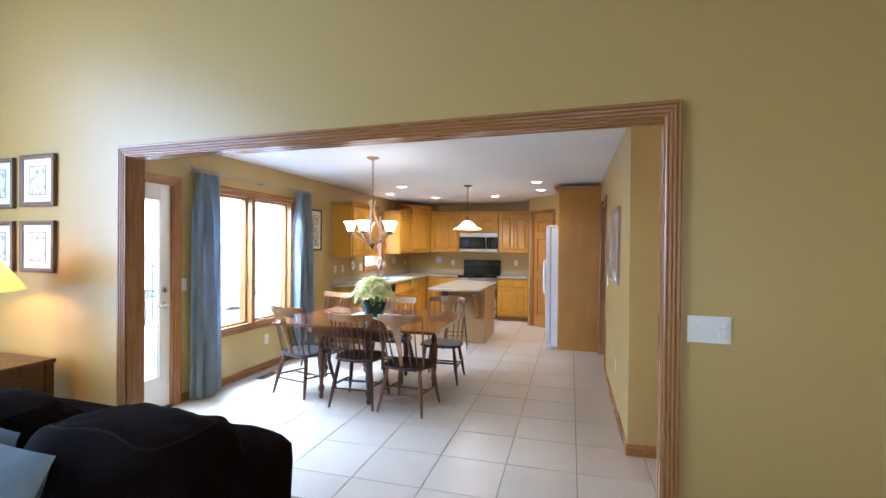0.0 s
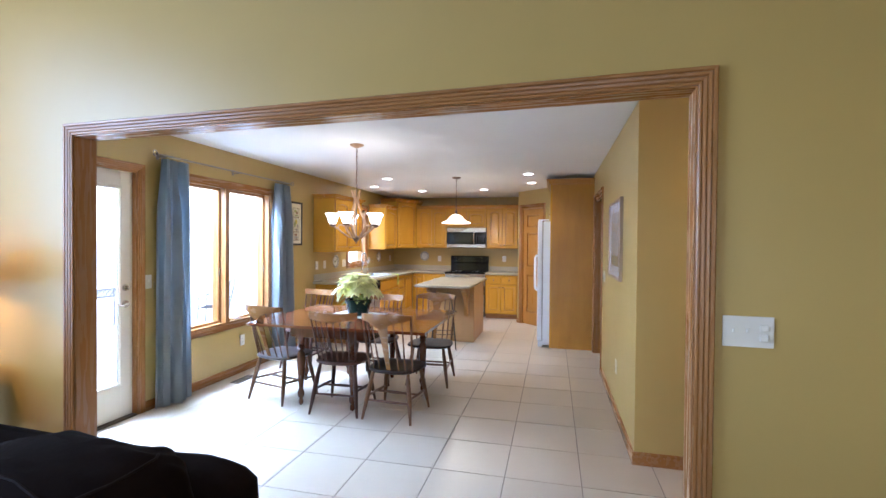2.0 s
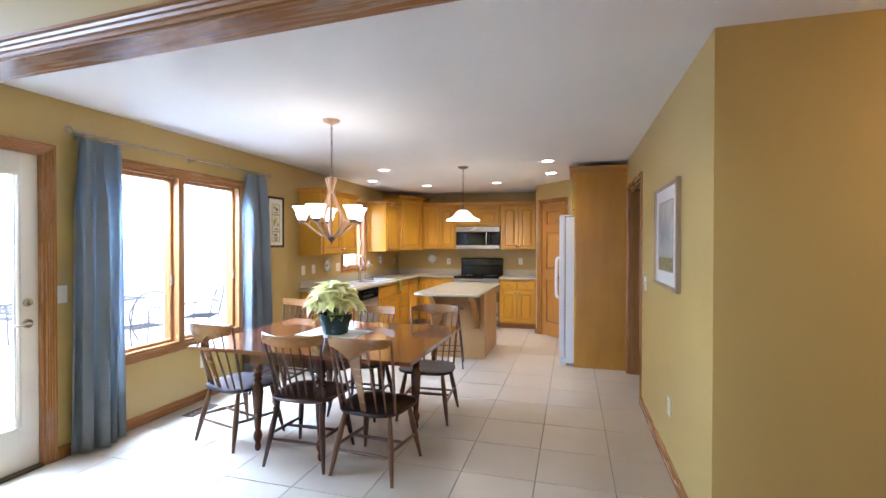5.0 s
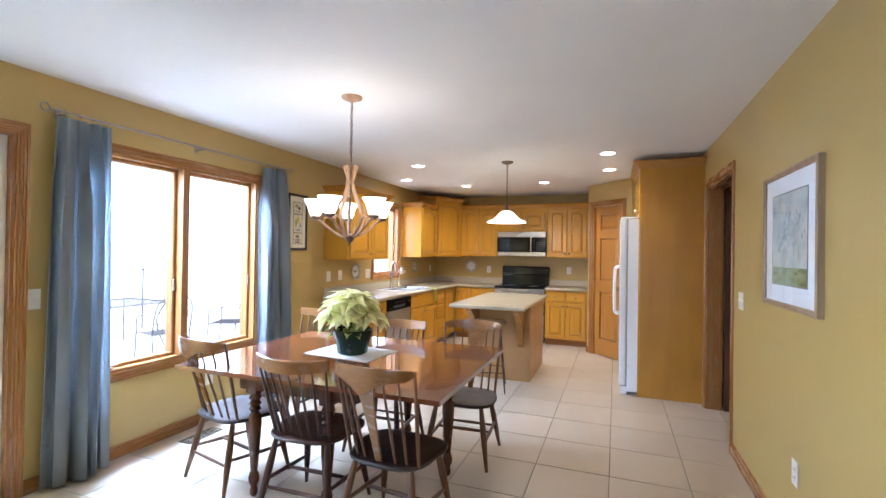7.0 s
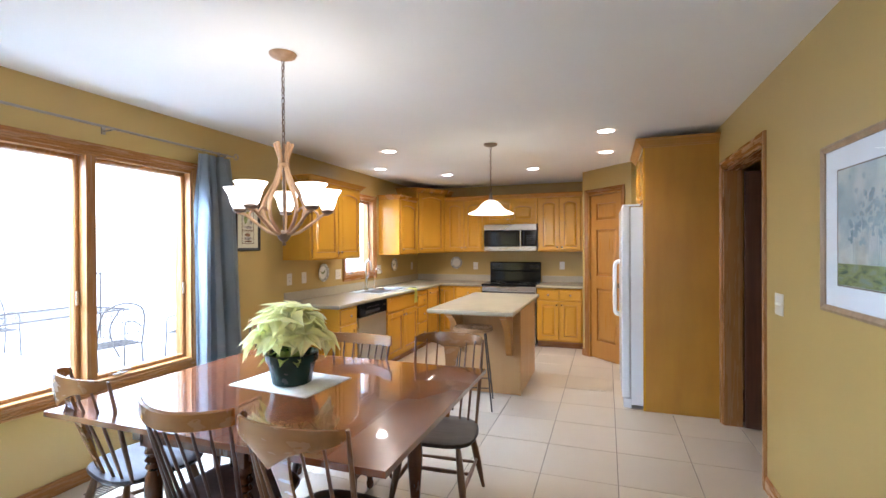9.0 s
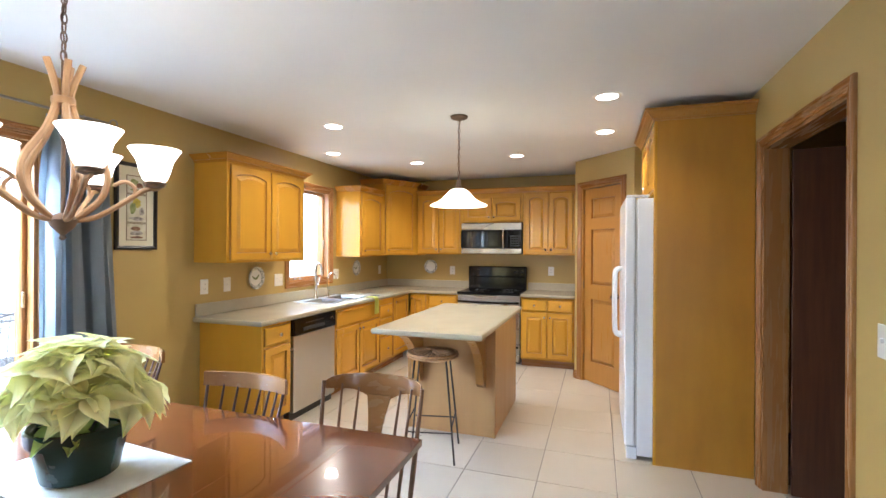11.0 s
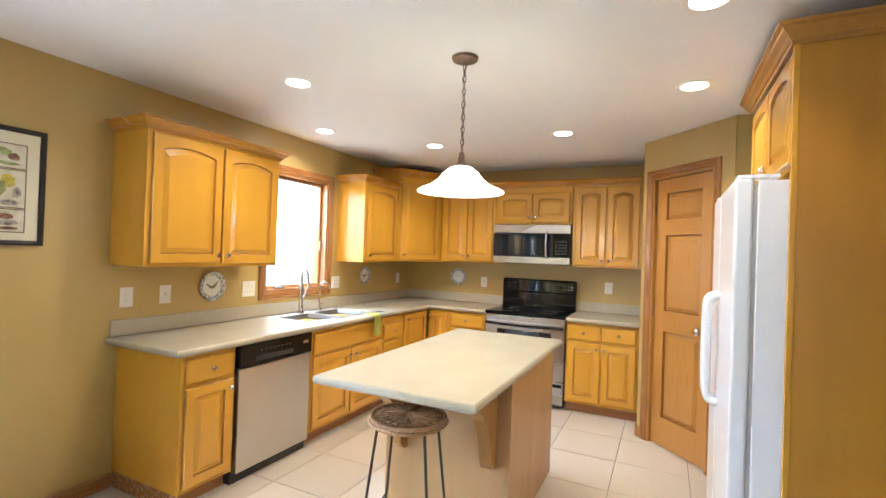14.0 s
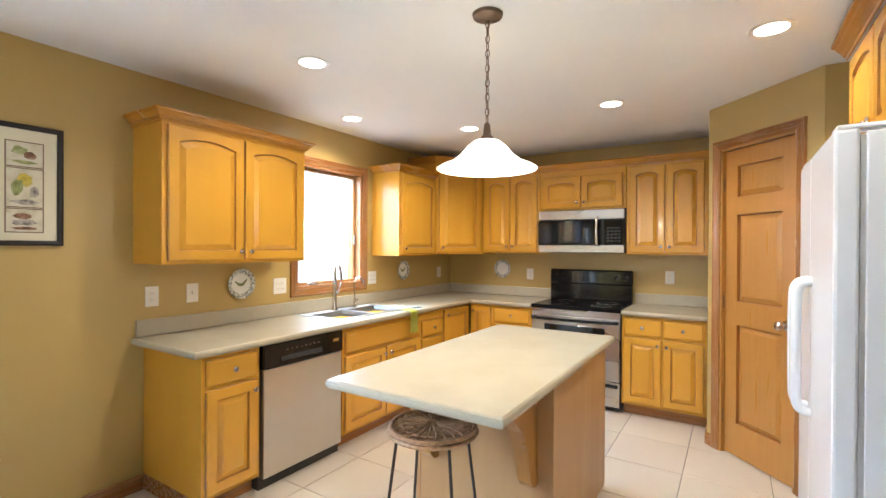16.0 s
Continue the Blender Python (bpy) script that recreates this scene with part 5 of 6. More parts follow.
def splat_chair():
    c = thing("dining_chair", 0, 0, 0, 0, "walnut chair with fan-shaped splat and spindles, at the table", "chair", "chairs round the dining table")
    mat = chair_base(c, False, -0.035)
    # wide crest flowing into a tapering splat
    bm = bmesh.new()
    cols = 25
    outline = []
    for k in range(cols):
        u = 2 * k / (cols - 1) - 1
        top = 0.898 - 0.014 * u * u
        thick = 0.040 + 0.038 * (1 - abs(u)) ** 0.9
        if abs(u) < 0.45:
            thick += 0.055 * (1 - abs(u) / 0.45) ** 1.7
        low = top - thick
        round_end = (1 - abs(u) ** 12) ** 0.5
        mid_ = (top + low) / 2
        top, low = mid_ + (top - mid_) * max(round_end, 0.25), mid_ + (low - mid_) * max(round_end, 0.25)
        outline.append((u, top, low))
    front, back = [], []
    for u, top, low in outline:
        y = -0.335 + 0.105 * u * u
        x = 0.213 * math.sin(u * 1.45) / math.sin(1.45)
        front.append([bm.verts.new((x, y + 0.009, low)), bm.verts.new((x, y + 0.010, (top + low) / 2)), bm.verts.new((x, y + 0.004, top))])
        back.append([bm.verts.new((x, y - 0.009, low)), bm.verts.new((x, y - 0.012, (top + low) / 2)), bm.verts.new((x, y - 0.007, top))])
    for i in range(cols - 1):
        for j in (0, 1):
            bm.faces.new((front[i][j], front[i + 1][j], front[i + 1][j + 1], front[i][j + 1]))
            bm.faces.new((back[i][j], back[i][j + 1], back[i + 1][j + 1], back[i + 1][j]))
        bm.faces.new((front[i][2], front[i + 1][2], back[i + 1][2], back[i][2]))
        bm.faces.new((front[i][0], back[i][0], back[i + 1][0], front[i + 1][0]))
    for i in (0, cols - 1):
        bm.faces.new((front[i][0], front[i][1], back[i][1], back[i][0]))
        bm.faces.new((front[i][1], front[i][2], back[i][2], back[i][1]))
    part("crest_rail", bm, CHAIRW, c, "broad flared crest", True)
    bm = bmesh.new()
    rings = []
    for v, hw in ((0.0, 0.017), (0.25, 0.019), (0.5, 0.024), (0.7, 0.030), (0.82, 0.037), (0.92, 0.046), (1.0, 0.052)):
        z = 0.41 + (0.815 - 0.41) * v
        y = -0.178 - (0.335 - 0.178) * (v * 0.86)
        rings.append([bm.verts.new((-hw, y - 0.006, z)), bm.verts.new((hw, y - 0.006, z)), bm.verts.new((hw, y + 0.006, z)), bm.verts.new((-hw, y + 0.006, z))])
    for a, b in zip(rings, rings[1:]):
        for k in range(4):
            bm.faces.new((a[k], a[(k + 1) % 4], b[(k + 1) % 4], b[k]))
    bm.faces.new(rings[0][::-1])
    bm.faces.new(rings[-1])
    part("splat", bm, CHAIRW, c, "tapered splat", True)
    for sx in (-1, 1):
        for k in range(3):
            u = sx * (0.42 + 0.27 * k)
            base = Vector((u * 0.20, -0.172 + 0.04 * u * u, 0.405))
            top = Vector((u * 0.225, -0.332 + 0.105 * u * u, 0.84 + 0.02 * k))
            bm = tube(bmesh.new(), [base, base.lerp(top, 0.35), top], [0.008, 0.011, 0.007] if k == 2 else [0.006, 0.0078, 0.0045], 8)
            part("spindle", bm, mat, c, "", True)
    return c


fan = splat_chair()
fan.matrix_basis = pose(-2.37, 5.83, 0, 0, 0, -14)
comb = comb_chair()
comb.matrix_basis = pose(-1.685, 5.69, 0, 0, 0, 2)
copy_thing(fan, pose(-1.185, 5.68, 0, 0, 0, -4))
copy_thing(fan, pose(-1.14, 6.64, 0, 0, 0, 183))
copy_thing(comb, pose(-1.72, 6.56, 0, 0, 0, 180))
copy_thing(comb, pose(-2.70, 6.82, 0, 0, 0, 172))

# ---- placemat and plant ----
m = thing("placemat", -1.785, 6.19, TH, -5, "white woven placemat under the plant", "placemat")
bm = boxes((-0.25, 0.25, -0.18, 0.18, 0.0, 0.004), bevel=0.0015)
part("cloth", bm, MATC, m)
px, py = -1.765, 6.17
pl = thing("potted_poinsettia", px, py, TH + 0.004, 0, "cream-green poinsettia in a dark green plastic pot, on the table", "plant")
bm = lathe(bmesh.new(), [(0.088, 0.0), (0.097, 0.006), (0.120, 0.115), (0.130, 0.117), (0.134, 0.158), (0.127, 0.160), (0.112, 0.146), (0.10, 0.122)], 28)
part("pot", bm, POT, pl, "dark green plastic pot", True)
part("soil", lathe(bmesh.new(), [(0.10, 0.118), (0.10, 0.124), (0.02, 0.13)], 20), SLOT, pl)


def leaf_mesh(name, length, width, mat, lobes=0.0):
    bm = bmesh.new()
    n = 6
    mid, le, ri = [], [], []
    for k in range(n + 1):
        u = k / n
        w = width * math.sin(math.pi * min(1, u * 1.02) ** 0.75) * (1 - 0.25 * u) * (1 + (lobes if k in (2, 3) else -lobes * 0.3))
        y = length * u
        droop = -0.14 * length * u * u
        mid.append(bm.verts.new((0, y, droop - 0.004)))
        if 0 < k < n:
            le.append(bm.verts.new((-w / 2, y - 0.01 * length, droop + 0.10 * w)))
            ri.append(bm.verts.new((w / 2, y - 0.01 * length, droop + 0.10 * w)))
    for side in (le, ri):
        bm.faces.new((mid[0], mid[1], side[0]))
        for k in range(n - 2):
            bm.faces.new((mid[k + 1], mid[k + 2], side[k + 1], side[k]))
        bm.faces.new((mid[n - 1], mid[n], side[n - 2]))
    for f in bm.faces:
        f.smooth = True
    me = bpy.data.meshes.new(name)
    bm.to_mesh(me)
    bm.free()
    me.materials.append(mat)
    return me


rng = random.Random(11)
bract_meshes = [leaf_mesh("bract", 0.125, 0.085, BRACT, 0.12), leaf_mesh("bract", 0.11, 0.068, BRACT), leaf_mesh("bract", 0.135, 0.09, BRACT, 0.2)]
leaf_meshes = [leaf_mesh("leaf", 0.12, 0.075, LEAF, 0.1)]
stems = bmesh.new()
heads = [(0, 0, 0.375)] + [(0.095 * math.cos(a), 0.095 * math.sin(a), 0.355) for a in [k * 2 * math.pi / 5 for k in range(5)]] + [(0.155 * math.cos(a), 0.155 * math.sin(a), 0.265) for a in [0.4 + k * 2 * math.pi / 7 for k in range(7)]]
for hi_, (hx, hy, hz) in enumerate(heads):
    tube(stems, smooth_line([(hx * 0.2, hy * 0.2, 0.12), (hx * 0.6, hy * 0.6, 0.12 + (hz - 0.12) * 0.6), (hx, hy, hz)], 3), 0.004, 6)
    lean = math.hypot(hx, hy) / 0.17 * 40
    la = math.atan2(hy, hx)
    for k in range(14):
        az = k * 2 * math.pi / 14 + rng.uniform(-0.25, 0.25)
        ring = k % 3
        ob = new("bract", rng.choice(bract_meshes))
        ob.parent = pl
        head_turn = Matrix.Rotation(radians(lean), 4, Vector((-math.sin(la), math.cos(la), 0)))
        ob.matrix_basis = Matrix.Translation((hx, hy, hz + 0.006 * ring)) @ head_turn @ Matrix.Rotation(az, 4, 'Z') @ Matrix.Rotation(radians(rng.uniform(-22, 16)), 4, 'X') @ Matrix.Diagonal((*[rng.uniform(0.95, 1.3)] * 3, 1))
for k in range(10):
    az, rr, zz = rng.uniform(0, 2 * math.pi), rng.uniform(0.03, 0.10), rng.uniform(0.15, 0.24)
    ob = new("leaf", leaf_meshes[0])
    ob.parent = pl
    ob.matrix_basis = Matrix.Translation((rr * math.cos(az), rr * math.sin(az), zz)) @ Matrix.Rotation(az - math.pi / 2, 4, 'Z') @ Matrix.Rotation(radians(rng.uniform(-35, 15)), 4, 'X') @ Matrix.Diagonal((*[rng.uniform(0.8, 1.15)] * 3, 1))
part("stem", stems, STEMM, pl, "green stems", True)

# ---- chandelier ----
ch = thing("chandelier", -1.77, 6.12, 1.50, 0, "five-light chandelier with washed wooden arms and lit frosted bell shades", "chandelier")
CZ = CH - 1.50
part("canopy", lathe(bmesh.new(), [(0.012, CZ - 0.035), (0.03, CZ - 0.028), (0.062, CZ - 0.014), (0.068, CZ - 0.002), (0.02, CZ)], 24), DRIFT, ch, "domed ceiling canopy", True)


def chain(z0, z1, mat, owner, size=0.017):
    bm = bmesh.new()
    n = int((z1 - z0) / (size * 1.55))
    for k in range(n):
        zc = z0 + (z1 - z0) * (k + 0.5) / n
        pts = []
        for q in range(13):
            a = 2 * math.pi * q / 12
            w, h = size * 0.48 * math.cos(a), size * math.sin(a)
            pts.append((w, 0, zc + h) if k % 2 else (0, w, zc + h))
        tube(bm, pts, 0.0022, 5, False)
    tube(bm, smooth_line([(0.004 * math.sin(j * 1.7), 0.004 * math.cos(j * 1.7), z0 + (z1 - z0) * j / 8) for j in range(9)], 3), 0.0022, 5)
    return part("chain", bm, mat, owner, "chain with cord")


chain(0.475, CZ - 0.03, BRONZE, ch)
FAR = radians(126)
for k in range(5):
    a = FAR + k * 2 * math.pi / 5
    d = Vector((math.cos(a), math.sin(a), 0))
    def arm(pts, r):
        return smooth_line([tuple(d * p + Vector((0, 0, z))) for p, z in pts], 6), r
    b = bmesh.new()
    line, _ = arm([(0.045, 0.47), (0.022, 0.40), (0.018, 0.355), (0.045, 0.27), (0.095, 0.185), (0.105, 0.13), (0.085, 0.07), (0.03, 0.012)], 0)
    tube(b, line, [0.0095] * len(line), 8)
    part("cage_rib", b, DRIFT, ch, "bent wooden rib", True)
    b = bmesh.new()
    line, _ = arm([(0.02, 0.008), (0.075, 0.02), (0.14, 0.065), (0.20, 0.112), (0.232, 0.12), (0.245, 0.13)], 0)
    tube(b, line, [0.008] * len(line), 8)
    line, _ = arm([(0.11, 0.045), (0.165, 0.085), (0.175, 0.115), (0.15, 0.135), (0.12, 0.12)], 0)
    tube(b, line, [0.006] * len(line), 6)
    part("arm", b, DRIFT, ch, "curved wooden arm", True)
    at = tuple(d * 0.228 + Vector((0, 0, 0.12)))
    part("socket", lathe(bmesh.new(), [(0.012, 0.0), (0.03, 0.006), (0.034, 0.018), (0.02, 0.024)], 16, at), BRONZE, ch, "bronze socket cup", True)
    prof = [(0.026, 0.022), (0.034, 0.028), (0.043, 0.052), (0.052, 0.088), (0.073, 0.122), (0.075, 0.125), (0.070, 0.124), (0.048, 0.088), (0.039, 0.052), (0.025, 0.034)]
    sh = part("shade", lathe(bmesh.new(), prof, 28, at, False), SHADE, ch, "lit frosted glass bell shade", True)
part("centre_rod", tube(bmesh.new(), [(0, 0, 0.0), (0, 0, 0.475)], 0.006, 10), BRONZE, ch, "", True)
part("finial", lathe(bmesh.new(), [(0.004, -0.05), (0.010, -0.042), (0.006, -0.034), (0.016, -0.024), (0.030, -0.008), (0.036, 0.01), (0.03, 0.02), (0.01, 0.03)], 18), BRONZE, ch, "turned bronze finial", True)
part("waist_band", lathe(bmesh.new(), [(0.024, 0.345), (0.029, 0.348), (0.029, 0.366), (0.024, 0.369)], 18), DRIFT, ch, "", True)

# ---- pendant over the island ----
pn = thing("pendant_light", -1.27, 8.475, 1.752, 0, "lit alabaster glass bell pendant on a bronze chain, over the island", "pendant light")
CZ = CH - 1.752
part("canopy", lathe(bmesh.new(), [(0.01, CZ - 0.03), (0.04, CZ - 0.026), (0.062, CZ - 0.016), (0.066, CZ - 0.002), (0.02, CZ)], 24), BRONZE, pn, "bronze canopy", True)
chain(0.20, CZ - 0.03, BRONZE, pn, 0.019)
part("cap", lathe(bmesh.new(), [(0.008, 0.20), (0.013, 0.195), (0.018, 0.15), (0.03, 0.135), (0.032, 0.128)], 18), BRONZE, pn, "", True)
prof = [(0.03, 0.128), (0.055, 0.122), (0.085, 0.098), (0.115, 0.062), (0.15, 0.034), (0.195, 0.016), (0.214, 0.004), (0.212, 0.0), (0.19, 0.010), (0.147, 0.028), (0.11, 0.056), (0.08, 0.092), (0.03, 0.12)]
part("shade", lathe(bmesh.new(), prof, 40, closed_ends=False), PSHADE, pn, "lit alabaster glass shade", True)

# ---- recessed lights ----
for k, (cx, cy) in enumerate(CANS):
    c = thing("recessed_light", cx, cy, CH, 0, "white recessed ceiling downlight, lit", "ceiling light", "recessed ceiling lights")
    part("trim_ring", lathe(bmesh.new(), [(0.066, -0.001), (0.068, -0.005), (0.090, -0.004), (0.093, -0.0005)], 32, closed_ends=False), PLATE, c, "white trim ring", True)
    part("lens", lathe(bmesh.new(), [(0.067, -0.003), (0.067, -0.001)], 28), CANLENS, c, "glowing lens")

# ---- curtain rod and curtains ----
rod = thing("curtain_rod", LW + 0.09, 6.2, 2.205, 90, "thin nickel curtain rod with scrolled finials", "curtain rod")
part("rod", tube(bmesh.new(), [(-0.98, 0, 0), (1.04, 0, 0)], 0.008, 10), RODM, rod, "", True)
for sx, x0 in ((-1, -0.98), (1, 1.04)):
    pts = [(x0 + sx * (0.02 + 0.035 * (1 - math.cos(a)) * (1 - a / 9)), 0, 0.035 * math.sin(a) * (1 - a / 9)) for a in [q * 0.45 for q in range(14)]]
    part("finial", tube(bmesh.new(), [(x0, 0, 0)] + pts, 0.005, 6), RODM, rod, "scrolled finial", True)
for bx in (-0.92, 0.05, 0.98):
    bm = tube(bmesh.new(), [(bx, 0.088, -0.01), (bx, 0.0, -0.01)], 0.006, 8)
    box(bm, bx - 0.012, bx + 0.012, 0.078, 0.089, -0.03, 0.03, 0.002)
    part("bracket", bm, RODM, rod)


def curtain(y0, y1, yb0, yb1, folds, seed, label):
    c = thing("curtain", LW + 0.09, y0, 0, 90, label, "curtain", "curtains at the dining window")
    rnd = random.Random(seed)
    ph = [rnd.uniform(0, 6.28) for _ in range(4)]
    bm = bmesh.new()
    cols, rows_ = folds * 10, 26
    grid = []
    for j in range(rows_ + 1):
        v = j / rows_
        z = 2.178 * (1 - v) + 0.012 * v
        w0, w1 = y0 + (yb0 - y0) * v - y0, y1 + (yb1 - y1) * v - y0
        pinch = 0.35 + 0.65 * min(1, v * 5)
        row = []
        for i in range(cols + 1):
            u = i / cols
            a = u * folds * 2 * math.pi
            a += 1.1 * math.sin(u * 5 + ph[2] + v * 0.6) * min(1, v * 4)
            amp = 0.046 * pinch * (1 + 0.5 * math.sin(ph[0] + u * 9 + v * 1.6))
            y = amp * (math.sin(a + 0.35 * math.sin(v * 3 + ph[1])) + 0.28 * math.sin(2.3 * a + ph[2] + v * 2.2))
            x = w0 + (w1 - w0) * u + 0.012 * pinch * math.sin(2 * a + ph[3])
            row.append(bm.verts.new((x, y, z)))
        grid.append(row)
    for a, b in zip(grid, grid[1:]):
        for i in range(cols):
            bm.faces.new((a[i], a[i + 1], b[i + 1], b[i]))
    bmesh.ops.solidify(bm, geom=bm.faces[:], thickness=0.002)
    part("drape", bm, CURTAIN, c, "pleated slate blue satin", True)
    for k in range(folds):
        x = (y1 - y0) * (k + 0.5) / folds
        pts = [(x, 0.017 * math.cos(q * math.pi / 6), 2.202 + 0.017 * math.sin(q * math.pi / 6)) for q in range(13)]
        part("ring", tube(bmesh.new(), pts, 0.002, 5, False), CHROME, c, "metal curtain ring")
    return c


curtain(5.24, 5.545, 5.20, 5.575, 4, 3, "pleated slate blue satin curtain, drawn open beside the patio door")
curtain(6.915, 7.215, 6.90, 7.36, 4, 8, "pleated slate blue satin curtain, drawn open beside the framed print")


# ---- pictures ----
def picture(name, x, y, z, rz, w, h, label, frame_mat, fw, fd, mat_board, art, art_rects, mat_w=None, group="", glazed=False):
    """Hangs on a wall: the origin at the middle of its back, facing local -y."""
    p = thing(name, x, y, z, rz, label, "picture", group)
    prof = [(0, 0), (0, -0.3 * fd + fd), (0.25 * fw, fd * 0.8), (0.6 * fw, fd), (fw, fd * 0.85), (fw, 0)]
    bm = bmesh.new()
    x0, x1, z0, z1 = -w / 2 + fw, w / 2 - fw, -h / 2 + fw, h / 2 - fw
    sweep(bm, [(x0, z0), (x0, z1), (x1, z1), (x1, z0)], [(-u, v) for u, v in prof], wall_plane(0, 0, "-y"), closed=True)
    part("frame", bm, frame_mat, p)
    part("mat_board", boxes((x0, x1, -fd * 0.45, -0.002, z0, z1)), mat_board, p, "mat board")
    for k, (ax0, ax1, az0, az1) in enumerate(art_rects):
        a = art[k % len(art)]
        part("print", boxes((ax0, ax1, -fd * 0.45 - 0.0015, -fd * 0.45 + 0.001, az0, az1)), a, p, "painted print")
        bm = bmesh.new()
        sweep(bm, [(ax0, az0), (ax0, az1), (ax1, az1), (ax1, az0)], [(0, 0), (0, 0.002), (-0.005, 0.002), (-0.005, 0)], Matrix.Translation((0, -fd * 0.45, 0)) @ wall_plane(0, 0, "-y"), closed=True)
        part("print_border", bm, FRAMEW, p)
    if glazed:
        g = part("glazing", boxes((x0, x1, -fd * 0.6 - 0.001, -fd * 0.6 + 0.001, z0, z1)), GLASS, p, "glass")
        g.visible_shadow = False
    return p


print_frame = picture("framed_print", LW + 0.001, 7.50, 1.708, 90, 0.30, 0.585, "black-framed triptych of small garden prints between curtain and cabinet", FRAMEB, 0.025, 0.022, PAPER, [ART4],
        [(-0.068, 0.068, 0.09, 0.205), (-0.068, 0.068, -0.105, 0.078), (-0.068, 0.068, -0.225, -0.117)], glazed=False)
big = picture("framed_watercolour", RW - 0.001, 6.215, 1.508, -90, 0.74, 0.685, "large watercolour of misty trees in a champagne frame", FRAMEG, 0.028, 0.03, PAPERW, [ART1],
              [(-0.235, 0.235, -0.225, 0.225)], glazed=True)
bm = bmesh.new()
rnd = random.Random(5)
touch = 0
for tx_, tz_, rr, count in ((-0.02, 0.06, 0.045, 60), (0.06, 0.02, 0.03, 34), (-0.10, 0.0, 0.025, 26), (0.14, 0.07, 0.03, 26)):
    for q in range(count):
        cx_, cz_, br = tx_ + rnd.gauss(0, rr), tz_ + rnd.gauss(0, rr * 1.1), rnd.uniform(0.004, 0.014)
        touch += 1
        pts = [bm.verts.new((cx_ + br * rnd.uniform(0.6, 1.3) * math.cos(a * math.pi / 4), -0.0156 - 0.000004 * touch, cz_ + br * rnd.uniform(0.6, 1.3) * math.sin(a * math.pi / 4))) for a in range(8)]
        bm.faces.new(pts)
    for q in range(3):
        x_ = tx_ + (q - 1) * 0.008
        bm.faces.new([bm.verts.new(p) for p in ((x_ - 0.0015, -0.0157, tz_ - 0.16), (x_ + 0.0015, -0.0157, tz_ - 0.16), (x_ + 0.001 + (q - 1) * 0.01, -0.0157, tz_), (x_ - 0.001 + (q - 1) * 0.01, -0.0157, tz_))])
part("painted_trees", bm, ART2, big, "grey-green painted trees")
part("painted_meadow", boxes((-0.233, 0.233, -0.0162, -0.0152, -0.223, -0.14)), ART3, big, "olive painted meadow")
for k, (cx_, cz_) in enumerate(((-3.455, 1.94), (-3.455, 1.465), (-3.90, 1.93), (-3.90, 1.465), (-4.345, 1.93), (-4.345, 1.465))):
    picture("botanical_print", cx_, SW0 - 0.001, cz_, 0, 0.367, 0.372, "small botanical tree print in a weathered wood frame", FRAMEW, 0.032, 0.03, PAPERW, [ART5],
            [(-0.085, 0.085, -0.10, 0.10)], group="grid of botanical prints")


def painted_patch(owner, x, z, w, h, y, color_mat, seed, n=14):
    """A loose brush patch on a print."""
    rr = random.Random(seed)
    bm = bmesh.new()
    ring = []
    for k in range(n):
        a = 2 * math.pi * k / n
        q = rr.uniform(0.68, 1.0)
        ring.append((x + w / 2 * q * math.cos(a), z + h / 2 * q * math.sin(a)))
    A = [bm.verts.new((px_, y, pz_)) for px_, pz_ in ring]
    B = [bm.verts.new((px_, y - 0.0006, pz_)) for px_, pz_ in ring]
    bm.faces.new(A)
    bm.faces.new(B[::-1])
    for j in range(n):
        bm.faces.new((A[j], B[j], B[(j + 1) % n], A[(j + 1) % n]))
    return part("painted_patch", bm, color_mat, owner)


INKB = painting("brown_ink_wash", [(0.3, (0.10, 0.05, 0.03)), (0.55, (0.24, 0.12, 0.06)), (0.7, (0.42, 0.30, 0.20))], 45)
INKG = painting("green_ink_wash", [(0.3, (0.16, 0.18, 0.06)), (0.5, (0.30, 0.34, 0.12)), (0.7, (0.55, 0.52, 0.30))], 40)
INKY = painting("yellow_ink_wash", [(0.3, (0.42, 0.34, 0.04)), (0.55, (0.62, 0.50, 0.06)), (0.7, (0.40, 0.36, 0.14))], 40)
INKS = painting("grey_ink_wash", [(0.3, (0.14, 0.12, 0.11)), (0.5, (0.34, 0.31, 0.28)), (0.7, (0.55, 0.52, 0.46))], 50)
pf = -0.0119
for k, (x, z, w, h, mt) in enumerate(((-0.02, 0.165, 0.07, 0.05, INKG), (0.02, 0.145, 0.06, 0.04, INKB), (0, 0.110, 0.12, 0.022, INKG),
                                     (0.0, 0.025, 0.07, 0.075, INKY), (-0.03, -0.01, 0.06, 0.09, INKG), (0.035, -0.03, 0.045, 0.07, INKS), (0.0, -0.082, 0.12, 0.03, INKS),
                                     (-0.01, -0.150, 0.09, 0.035, INKB), (0.0, -0.180, 0.11, 0.035, INKS), (0.0, -0.208, 0.12, 0.018, INKB))):
    painted_patch(print_frame, x, z, w, h, pf - 0.0007 * k / 10 - 0.0002 * (k % 3), mt, 40 + k)


